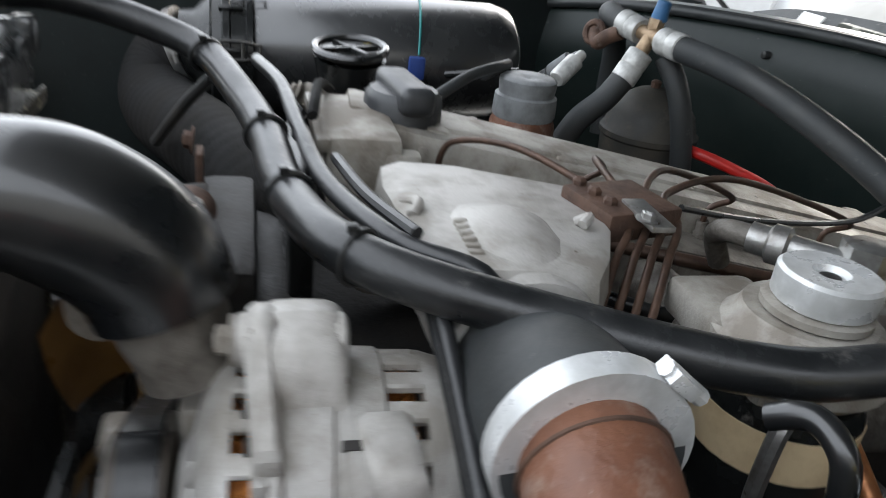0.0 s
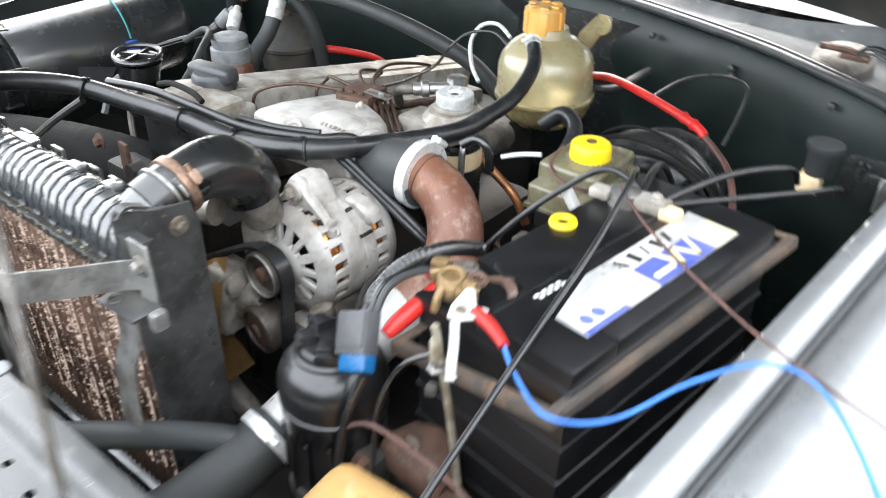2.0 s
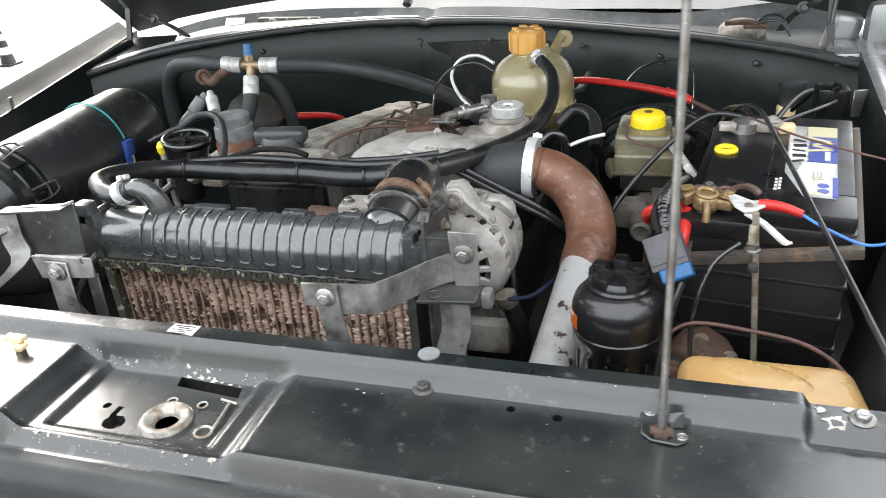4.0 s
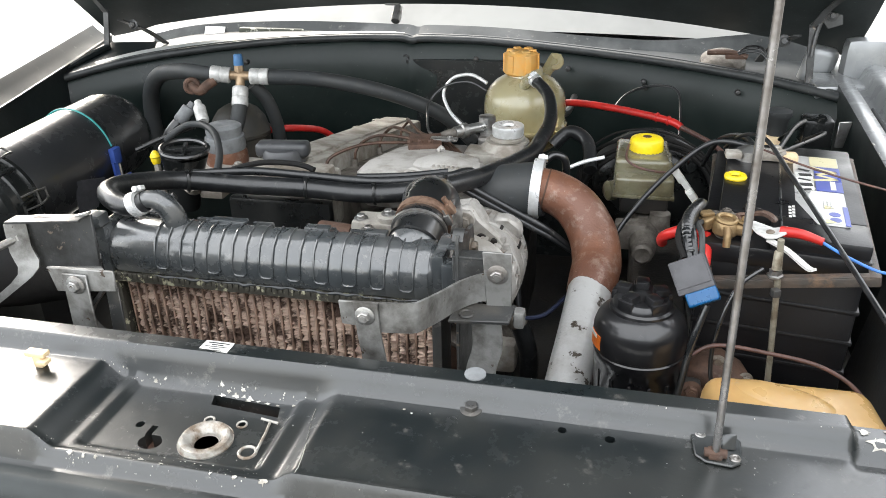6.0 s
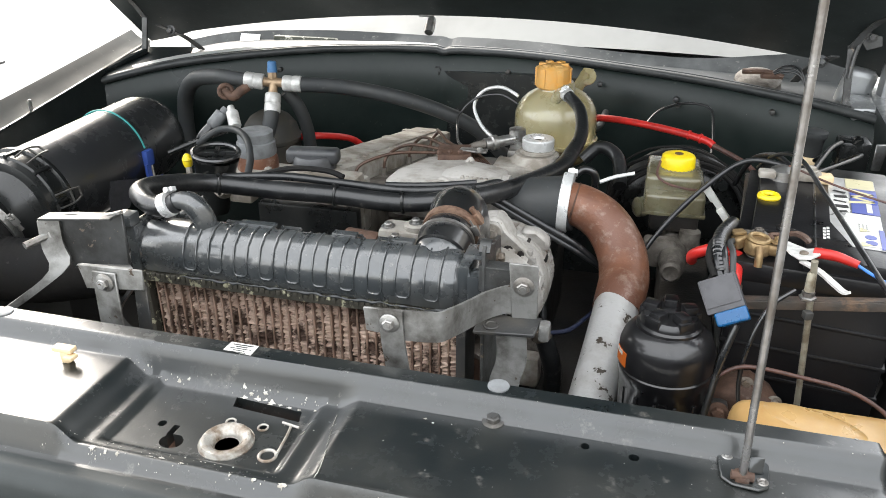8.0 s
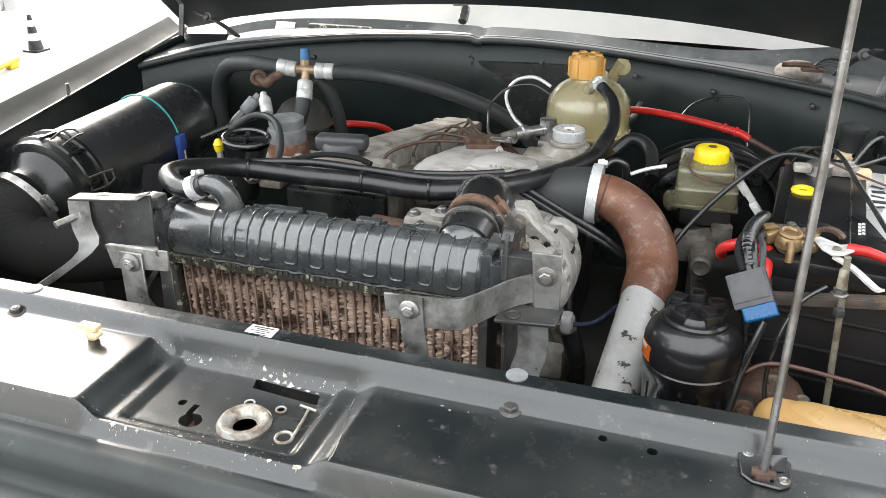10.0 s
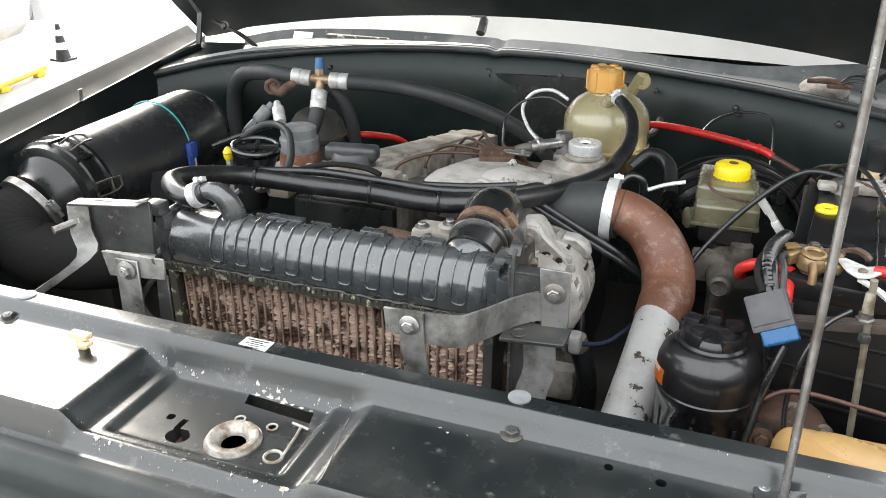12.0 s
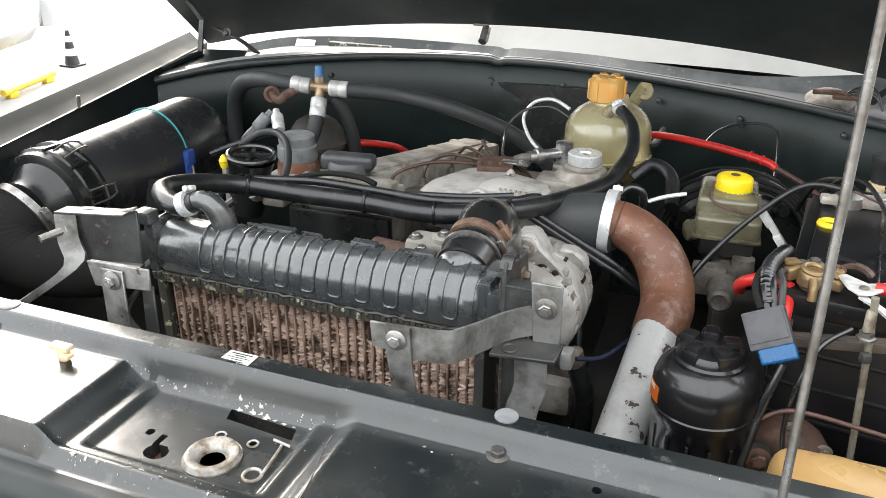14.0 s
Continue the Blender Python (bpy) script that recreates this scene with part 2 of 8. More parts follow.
PROP_STEEL = mat("weathered_prop_steel", (0.30, 0.295, 0.29), 0.30, 0.85, c2=(0.15, 0.135, 0.12), scale=28, bump=0.15, dust=0.12, flake=(60, 0.66, (0.09, 0.065, 0.05)))
RING_STEEL = mat("pitted_latch_ring", (0.40, 0.385, 0.35), 0.42, 0.5, c2=(0.17, 0.13, 0.095), scale=62, lo=0.44, hi=0.62, bump=0.4, flake=(130, 0.63, (0.06, 0.045, 0.035)))
CLIP_CREAM = mat("cream_clip", (0.70, 0.55, 0.34), 0.5, c2=(0.6, 0.45, 0.27), scale=60)
CRIMP_STEEL = mat("crimp_sleeve", (0.60, 0.60, 0.58), 0.45, 0.3, c2=(0.40, 0.40, 0.385), scale=70, bump=0.15, dust=0.12)
FIREWALL = mat("firewall_paint", (0.008, 0.0135, 0.0125), 0.34, c2=(0.017, 0.024, 0.022), scale=6, bump=0.06, dust=0.10, dscale=30, flake=(160, 0.70, (0.14, 0.14, 0.13)))
FIREWALL.node_tree.nodes["Principled BSDF"].inputs["Specular IOR Level"].default_value = 0.32
SEAL = mat("rubber_seal", (0.024, 0.027, 0.028), 0.45, c2=(0.04, 0.043, 0.043), scale=25, bump=0.1, dust=0.12)
POT_DUSTY = mat("dusty_pot_paint", (0.030, 0.030, 0.026), 0.6, c2=(0.060, 0.052, 0.040), scale=18, bump=0.15, dust=0.35, dust_c=(0.16, 0.13, 0.10), dscale=30)
# Opaque pale colour that carries the sky reflection of the windscreen.
SCREEN_PALE = mat("windscreen_painted_sky_reflection", (0.20, 0.20, 0.187), 0.5, c2=(0.16, 0.16, 0.15), scale=3, bump=0.0)
COWL = mat("cowl_grey", (0.020, 0.023, 0.023), 0.5, c2=(0.055, 0.058, 0.058), scale=9, bump=0.06, dust=0.2)
COWL.node_tree.nodes["Principled BSDF"].inputs["Specular IOR Level"].default_value = 0.25
GROUND = mat("pale_concrete", (0.36, 0.355, 0.34), 0.85, c2=(0.30, 0.295, 0.28), scale=0.6, bump=0.3, bscale=40, dust=0.2, dscale=3)
BLOCKER_GREY = mat("light_blocking_grey", (0.22, 0.22, 0.21), 0.7, c2=(0.17, 0.17, 0.165), scale=1.2, bump=0.1, bscale=30)
WALL = mat("pale_wall", (0.74, 0.73, 0.70), 0.8, c2=(0.66, 0.65, 0.62), scale=0.5, bump=0.1, bscale=20)
SILVER_CAR = mat("silver_car_paint", (0.52, 0.53, 0.54), 0.3, 0.5, c2=(0.46, 0.47, 0.48), scale=2, bump=0.0, coat=0.6)
TYRE = mat("tyre", (0.02, 0.02, 0.02), 0.8, c2=(0.035, 0.034, 0.033), scale=9)
RIM = mat("alloy_rim", (0.68, 0.68, 0.68), 0.3, 0.5, c2=(0.55, 0.55, 0.55), scale=9, bump=0)
GLASS_DARK = mat("tinted_glass", (0.02, 0.022, 0.024), 0.08, bump=0, coat=0.5)
CONE_DARK = mat("cone_dark", (0.03, 0.03, 0.032), 0.5, bump=0)
CONE_WHITE = mat("cone_white", (0.75, 0.75, 0.73), 0.4, bump=0)
YELLOW_STEEL = mat("yellow_steel", (0.75, 0.52, 0.03), 0.45, c2=(0.62, 0.42, 0.03), scale=6)
BROWN_RUBBER = mat("brown_wire", (0.060, 0.030, 0.024), 0.5, c2=(0.11, 0.052, 0.040), scale=60)

# ---- mesh helpers; coordinates are plan units, K metres each ----


def thing(name, base, label, category, group="", kind=""):
    ob = new(name)
    ob.empty_display_size = 0.02
    ob.location = Vector(base) * K
    return tagged(ob, label, category, group, kind)


def origin_of(ob):
    o = Vector((0, 0, 0))
    while ob is not None:
        o += ob.location
        ob = ob.parent
    return o


def part(name, bm, material, parent, label="", smooth=True, angle=40):
    """One mesh object under a thing or under a part."""
    me = bpy.data.meshes.new(name)
    base = origin_of(parent) if parent else Vector((0, 0, 0))
    bm.transform(Matrix.Translation(-base) @ Matrix.Diagonal((K, K, K, 1)))
    bmesh.ops.recalc_face_normals(bm, faces=bm.faces)
    bm.to_mesh(me)
    bm.free()
    me.materials.append(material)
    if smooth:
        me.shade_smooth()
        me.set_sharp_from_angle(angle=radians(angle))
    ob = new(name, me)
    ob.parent = parent
    return tagged(ob, label)


def solo(name, bm, material, base, label, category, group="", kind=""):
    """A thing that is one mesh."""
    me = bpy.data.meshes.new(name)
    bm.transform(Matrix.Diagonal((K, K, K, 1)) @ Matrix.Translation(-Vector(base)))
    bmesh.ops.recalc_face_normals(bm, faces=bm.faces)
    bm.to_mesh(me)
    bm.free()
    me.materials.append(material)
    me.shade_smooth()
    me.set_sharp_from_angle(angle=radians(40))
    ob = new(name, me)
    ob.location = Vector(base) * K
    return tagged(ob, label, category, group, kind)


def joined(*bms):
    out = bmesh.new()
    for b in bms:
        me = bpy.data.meshes.new("joint")
        b.to_mesh(me)
        b.free()
        out.from_mesh(me)
        bpy.data.meshes.remove(me)
    return out


def spline(pts, n=6):
    """Catmull-Rom through the points; extra values ride along."""
    p = [np.array(q, float) for q in pts]
    if len(p) < 3:
        return [p[0] + (p[1] - p[0]) * i / n for i in range(n + 1)]
    out = []
    for i in range(len(p) - 1):
        a, b, c, d = p[max(i - 1, 0)], p[i], p[i + 1], p[min(i + 2, len(p) - 1)]
        for k in range(n):
            t = k / n
            out.append(0.5 * (2 * b + (c - a) * t + (2 * a - 5 * b + 4 * c - d) * t * t + (3 * b - a - 3 * c + d) * t ** 3))
    return out + [p[-1]]


def tube(pts, r, seg=12, n=6, smooth=True, squash=1.0):
    """A swept round bar; r is a radius, or one for each point."""
    rs = r if isinstance(r, (list, tuple)) else [r] * len(pts)
    q = [(*p, s) for p, s in zip(pts, rs)]
    q = spline(q, n) if smooth else [np.array(v, float) for v in q]
    c = [Vector(v[:3]) for v in q]
    bm = bmesh.new()
    up, rings = None, []
    for i, p in enumerate(c):
        d = (c[min(i + 1, len(c) - 1)] - c[max(i - 1, 0)]).normalized()
        if up is None:
            up = d.orthogonal().normalized()
        up = (up - d * up.dot(d)).normalized()
        side = d.cross(up)
        rings.append([bm.verts.new(p + (up * math.cos(a) * squash + side * math.sin(a)) * q[i][3])
                      for a in (2 * math.pi * k / seg for k in range(seg))])
    for a, b in zip(rings, rings[1:]):
        for k in range(seg):
            bm.faces.new((a[k], a[(k + 1) % seg], b[(k + 1) % seg], b[k]))
    bm.faces.new(rings[0][::-1])
    bm.faces.new(rings[-1])
    return bm


def lathe(p0, p1, prof, seg=28, bumps=0, depth=0.0):
    """A turned body about the line p0 to p1: rows of (way along, radius). bumps: flutes round it."""
    a, b = Vector(p0), Vector(p1)
    d = (b - a).normalized()
    u = d.orthogonal().normalized()
    v = d.cross(u)
    bm = bmesh.new()
    rings = []
    for s, r in prof:
        ring = []
        for k in range(seg):
            t = 2 * math.pi * k / seg
            rr = r * (1 + depth * (1 if math.cos(bumps * t) > 0.2 else -1)) if bumps else r
            ring.append(bm.verts.new(a + d * s + (u * math.cos(t) + v * math.sin(t)) * rr))
        rings.append(ring)
    for x, y in zip(rings, rings[1:]):
        for k in range(seg):
            bm.faces.new((x[k], x[(k + 1) % seg], y[(k + 1) % seg], y[k]))
    bm.faces.new(rings[0][::-1])
    bm.faces.new(rings[-1])
    return bm


def rot_to(normal, spin=0.0):
    return Vector(normal).to_track_quat("Z", "Y").to_matrix().to_4x4() @ Matrix.Rotation(radians(spin), 4, "Z")


def box(c, s, bev=0.002, m=None, segs=2):
    """A bevelled block at c of size s, turned by m."""
    bm = bmesh.new()
    bmesh.ops.create_cube(bm, size=1)
    bm.transform(Matrix.Diagonal((*s, 1)))
    if bev > 0:
        bmesh.ops.bevel(bm, geom=list(bm.edges), offset=min(bev, min(s) * 0.45), segments=segs, affect="EDGES", profile=0.6)
    bm.transform(Matrix.Translation(c) @ (m or Matrix.Identity(4)))
    return bm


def plate(outline, thick, bev=0.0008):
    """A flat sheet piece: its outline in order, and the vector of its thickness."""
    bm = bmesh.new()
    f = bm.faces.new([bm.verts.new(p) for p in outline])
    r = bmesh.ops.extrude_face_region(bm, geom=[f])
    bmesh.ops.translate(bm, vec=thick, verts=[e for e in r["geom"] if isinstance(e, bmesh.types.BMVert)])
    if bev > 0:
        bmesh.ops.bevel(bm, geom=list(bm.edges), offset=bev, segments=1, affect="EDGES")
    return bm


def strap(pts, wide, thick, n=5, smooth=True):
    """A flat bar bent along the points; wide is the vector across it."""
    c = [Vector(v[:3]) for v in (spline(pts, n) if smooth else pts)]
    bm = bmesh.new()
    wv = Vector(wide) / 2
    rows = []
    for i, p in enumerate(c):
        d = (c[min(i + 1, len(c) - 1)] - c[max(i - 1, 0)]).normalized()
        nn = d.cross(wv).normalized() * thick / 2
        rows.append([bm.verts.new(p + x) for x in (wv + nn, -wv + nn, -wv - nn, wv - nn)])
    for a, b in zip(rows, rows[1:]):
        for k in range(4):
            bm.faces.new((a[k], a[(k + 1) % 4], b[(k + 1) % 4], b[k]))
    bm.faces.new(rows[0][::-1])
    bm.faces.new(rows[-1])
    return bm


def bolt_mesh(p, n, r=0.008):
    """A flanged hexagon head on a washer."""
    p, n = Vector(p), Vector(n).normalized()
    return joined(lathe(p, p + n, [(0, r * 1.6), (r * 0.22, r * 1.6), (r * 0.3, r * 1.45)], 20),
                  lathe(p, p + n, [(r * 0.25, r), (r * 0.95, r), (r * 1.1, r * 0.82)], 6),
                  lathe(p, p + n, [(r * 1.05, r * 0.5), (r * 1.2, r * 0.45)], 10))


def band_mesh(c, axis, r, wide, seg=28, screw=None):
    """A hose clamp: a band and its screw housing."""
    c, axis = Vector(c), Vector(axis).normalized()
    a = c - axis * wide / 2
    body = lathe(a, a + axis, [(0, r), (0, r * 1.05), (wide, r * 1.05), (wide, r)], seg)
    if screw is None:
        return body
    s = Vector(screw).normalized()
    t = axis.cross(s)
    h = c + s * (r * 1.05 + 0.0035)
    return joined(body, box(h, (wide * 0.95, 0.008 + r * 0.2, 0.007), 0.001, Matrix((axis, t, axis.cross(t))).transposed().to_4x4()),
                  tube([h - t * (0.009 + r * 0.2), h + t * (0.006 + r * 0.1)], min(0.0042, wide * 0.32), 8, 1, False))


def torus(c, axis, R, r, seg=32, ring=10, arc=1.0):
    c, d = Vector(c), Vector(axis).normalized()
    u = d.orthogonal().normalized()
    v = d.cross(u)
    pts = [c + (u * math.cos(t) + v * math.sin(t)) * R for t in (2 * math.pi * arc * k / seg for k in range(seg + 1))]
    return tube(pts, r, ring, 1, False)


def tie_mesh(c, axis, r):
    """A cable tie round a hose, with its head."""
    c, axis = Vector(c), Vector(axis).normalized()
    s = Vector((0, 0, 1)) - axis * axis.z
    s.normalize()
    return joined(torus(c, axis, r, 0.0022, 24, 6), box(c + s * (r + 0.002) - Vector((0, 0.004, 0)), (0.006, 0.006, 0.005), 0.001))


def loft(sections, seg=28):
    """Rounded body along x through sections (x, yc, zc, ry, rz, power)."""
    bm = bmesh.new()
    rows = []
    for x, yc, zc, ry, rz, pw in sections:
        row = []
        for k in range(seg):
            t = 2 * math.pi * k / seg
            c_, s_ = math.cos(t), math.sin(t)
            row.append(bm.verts.new((x, yc + ry * math.copysign(abs(c_) ** (2 / pw), c_), zc + rz * math.copysign(abs(s_) ** (2 / pw), s_))))
        rows.append(row)
    for a, b in zip(rows, rows[1:]):
        for k in range(seg):
            bm.faces.new((a[k], a[(k + 1) % seg], b[(k + 1) % seg], b[k]))
    bm.faces.new(rows[0][::-1])
    bm.faces.new(rows[-1])
    return bm

# ---- ground and surroundings ----
bm = bmesh.new()
bmesh.ops.create_grid(bm, x_segments=8, y_segments=8, size=90)
solo("ground", bm, GROUND, (0, 0, 0), "pale sunlit concrete yard around the car", "ground", kind="structure")
bm = joined(box((-22, 8, 0.7), (0.3, 60, 1.4), 0.02), box((0, 30, 0.9), (44, 0.3, 1.8), 0.02))
solo("wall_yard", bm, WALL, (-22, 8, 0), "low pale rendered yard wall far behind the cars", "wall", kind="structure")
# Two unseen walls, added only to cut low skylight from right and front.
solo("wall_east", box((3.6, 0.5, 1.4), (0.16, 13.0, 2.8), 0.02), BLOCKER_GREY, (3.6, 0.5, 0), "unseen plain grey wall added to block skylight from the right", "wall", kind="structure")
solo("wall_south", box((0.6, -5.6, 0.7), (5.8, 0.16, 1.4), 0.02), BLOCKER_GREY, (0.6, -5.6, 0), "unseen low grey wall added to block skylight from the front", "wall", kind="structure")

# ---- car body: front panel, wings, firewall, cowl, bonnet ----
body = thing("car_body", (0, 0.5, 0), "dark green car body with its bonnet propped open", "car")


def step(v, a, b):
    t = min(1.0, max(0.0, (v - a) / (b - a)))
    return t * t * (3 - 2 * t)


def panel_z(x, y):
    """The pressed front panel: rear rail, two raised pads, the latch tray between them, the sloping front."""
    pad = 0.913 + (0.896 - 0.913) * step(x, -0.152, -0.128) + (0.908 - 0.896) * step(x, 0.070, 0.094)
    tray = step(x, -0.116, -0.110) * (1 - step(x, 0.050, 0.056)) * step(y, -0.021, -0.015) * (1 - step(y, 0.072, 0.078))
    z = pad - 0.005 * tray
    z += (0.928 - z) * step(y, 0.076, 0.089)
    z += (0.886 - z) * (1 - step(y, -0.040, -0.030))
    z += 0.004 * math.exp(-((y + 0.034) / 0.004) ** 2)
    z += (0.878 - z) * (1 - step(y, -0.066, -0.058)) * 0.9
    z -= 0.030 * step(-y, 0.066, 0.078)
    z -= 0.010 * step(x, 0.524, 0.532) * step(y, 0.06, 0.09)
    return z


def in_hole(x, y):
    if (x + 0.008) ** 2 + (y - 0.010) ** 2 < 0.013 ** 2:
        return True
    if ((x + 0.056) / 0.011) ** 2 + ((y + 0.001) / 0.009) ** 2 < 1 or (abs(x + 0.063 - 0.2 * (y - 0.012)) < 0.003 and 0 < y < 0.021):
        return True
    if (x + 0.078) ** 2 + (y - 0.019) ** 2 < 0.0042 ** 2 or (x - 0.014) ** 2 + (y - 0.036) ** 2 < 0.004 ** 2:
        return True
    if (x - 0.297) ** 2 + (y - 0.066) ** 2 < 0.004 ** 2 or (x - 0.337) ** 2 + (y - 0.062) ** 2 < 0.0045 ** 2:
        return True
    return -0.030 < x - 0.3 * (0.0645 - y) < 0.038 and 0.053 - 0.08 * (x - 0.036) < y < 0.0665 - 0.08 * (x - 0.036)


bm = bmesh.new()
NX, NY, X0, X1, Y0, Y1 = 400, 76, -0.60, 0.600, -0.121, 0.107
grid = [[None] * (NY + 1) for _ in range(NX + 1)]
for i in range(NX + 1):
    for j in range(NY + 1):
        x, y = X0 + (X1 - X0) * i / NX, Y0 + (Y1 - Y0) * j / NY
        grid[i][j] = bm.verts.new((x, y, panel_z(x, y)))
for i in range(NX):
    for j in range(NY):
        x, y = X0 + (X1 - X0) * (i + 0.5) / NX, Y0 + (Y1 - Y0) * (j + 0.5) / NY
        if not in_hole(x, y):
            f = bm.faces.new((grid[i][j], grid[i + 1][j], grid[i + 1][j + 1], grid[i][j + 1]))
            f.material_index = 1 if y < -0.046 else 0
bmesh.ops.delete(bm, geom=[v for v in bm.verts if not v.link_faces], context="VERTS")
rim = [e for e in bm.edges if e.is_boundary]
for v in {v for e in rim for v in e.verts}:
    x, y = v.co.x, v.co.y
    if y < Y0 + 0.005 or y > Y1 - 0.005:
        continue
    for cx, cy, ra, rb_ in ((-0.008, 0.010, 0.013, 0.013), (-0.056, -0.001, 0.011, 0.009), (-0.078, 0.019, 0.0042, 0.0042), (0.014, 0.036, 0.004, 0.004), (0.297, 0.066, 0.004, 0.004), (0.337, 0.062, 0.0045, 0.0045)):
        d = math.hypot((x - cx) / ra, (y - cy) / rb_)
        if abs(d - 1) * min(ra, rb_) < 0.0034:
            if not (cx == -0.056 and y > 0.006):
                v.co.x, v.co.y = cx + (x - cx) / d, cy + (y - cy) / d
    ex = x - 0.3 * (0.0645 - y)
    for e0 in (-0.030, 0.038):
        if abs(ex - e0) < 0.0035 and 0.046 < y < 0.076:
            v.co.x = x = e0 + 0.3 * (0.0645 - y)
    for yl in (0.053 - 0.08 * (x - 0.036), 0.0665 - 0.08 * (x - 0.036)):
        if -0.034 < x - 0.3 * (0.0645 - y) < 0.042 and abs(y - yl) < 0.0025:
            v.co.y = yl
    v.co.z = panel_z(v.co.x, v.co.y)
r = bmesh.ops.extrude_edge_only(bm, edges=rim)
bmesh.ops.translate(bm, vec=(0, 0, -0.016), verts=[v for v in r["geom"] if isinstance(v, bmesh.types.BMVert)])
front_panel = part("front_panel", bm, PAINT, body, "dark painted panel with chipped latch tray", angle=55)
front_panel.data.materials.append(PAINT_DULL)
part("panel_flange", box((0, 0.102, 0.86), (1.19, 0.006, 0.10), 0.002), PAINT_DULL, front_panel)

random.seed(4)
bms = []
for _ in range(230):
    if random.random() < 0.55:
        x, y = random.uniform(-0.16, 0.06), random.choice((-0.031, -0.024, 0.076, 0.079, -0.036)) + random.uniform(-0.002, 0.002)
    elif random.random() < 0.5:
        x, y = random.uniform(-0.3, 0.58), random.choice((0.0885, -0.033, 0.106)) + random.uniform(-0.001, 0.001)
    else:
        x, y = random.uniform(-0.1, 0.55), random.uniform(-0.03, 0.08)
    if in_hole(x, y):
        continue
    s = random.choice((0.00025, 0.0003, 0.0004, 0.0006))
    pts = [(x + s * random.uniform(0.5, 1.6) * math.cos(a), y + s * random.uniform(0.4, 1.0) * math.sin(a)) for a in (k * math.pi / 3 for k in range(6))]
    bms.append(plate([(a, b, panel_z(a, b) + 0.0003) for a, b in pts], (0, 0, 0.0003), 0))
chip_spots = ((-0.024, 0.0725, 0.007), (-0.018, 0.0755, 0.004), (-0.010, 0.0728, 0.008), (-0.002, 0.0735, 0.005), (0.004, 0.0712, 0.009), (0.014, 0.0705, 0.005), (0.024, 0.0695, 0.006), (0.034, 0.0685, 0.004), (-0.004, 0.0775, 0.005), (-0.026, 0.0785, 0.004),
              (-0.111, -0.033, 0.007), (-0.098, -0.034, 0.004), (-0.086, -0.034, 0.004), (-0.056, -0.030, 0.005), (-0.046, -0.029, 0.006), (-0.026, -0.031, 0.004), (0.042, -0.033, 0.005), (0.067, -0.033, 0.007), (0.020, -0.033, 0.003),
              (-0.104, -0.018, 0.003), (-0.096, 0.076, 0.005), (-0.086, 0.078, 0.003), (0.049, 0.071, 0.004), (0.053, 0.050, 0.003), (0.053, 0.036, 0.004), (0.053, -0.010, 0.005), (0.046, -0.018, 0.003), (0.158, 0.066, 0.004), (0.166, 0.062, 0.003), (0.548, 0.088, 0.02), (0.56, 0.104, 0.014), (0.538, 0.100, 0.012))
for x, y, L in chip_spots:
    pts = [(x + L * (0.25 + 0.75 * random.random() ** 1.6) * math.cos(a) * 0.7, y + L * 0.30 * (0.3 + random.random()) * math.sin(a)) for a in (k * math.pi / 9 + random.uniform(-0.1, 0.1) for k in range(18))]
    bms.append(plate([(a, b, panel_z(a, b) + 0.0004) for a, b in pts], (0, 0, 0.0003), 0))
for k in (0, 1, 2, 3, 4, 5, 7, 8, 9, 10, 12, 13, 14):
    y0 = -0.030 + 0.1 * k / 16
    x0 = 0.094 - 0.02 * step(y0, -0.03, 0.07)
    bms.append(plate([(x0, y0, panel_z(x0, y0) + 0.0004), (x0 + 0.0005, y0, panel_z(x0 + 0.001, y0) + 0.0004),
                      (x0 - 0.0002, y0 + 0.0063, panel_z(x0, y0 + 0.006) + 0.0004), (x0 - 0.0007, y0 + 0.0063, panel_z(x0 - 0.001, y0 + 0.006) + 0.0004)], (0, 0, 0.0003), 0))
part("latch_backing", box((-0.02, 0.030, 0.8755), (0.15, 0.100, 0.002), 0.0005), RUST, front_panel, "rusty metal below the latch openings")
part("paint_chip", joined(*bms), CHIP, front_panel, "bare white chips", smooth=False)["kind"] = "stuff"

bm = joined(box((-0.02, -0.128, 0.838), (1.2, 0.016, 0.030), 0.004), box((-0.02, -0.150, 0.805), (1.22, 0.05, 0.02), 0.006))
part("grille_top", bm, PAINT, body)
bm = joined(*[box((-0.56 + 0.135 * k, -0.142, 0.73), (0.012, 0.03, 0.14), 0.003) for k in range(9)], *[box((-0.02, -0.144, 0.66 + 0.03 * k), (1.16, 0.02, 0.006), 0.002) for k in range(5)])
part("grille", bm, BLACK, body)
part("bumper", box((-0.02, -0.17, 0.55), (1.4, 0.12, 0.2), 0.04, segs=4), PAINT, body)


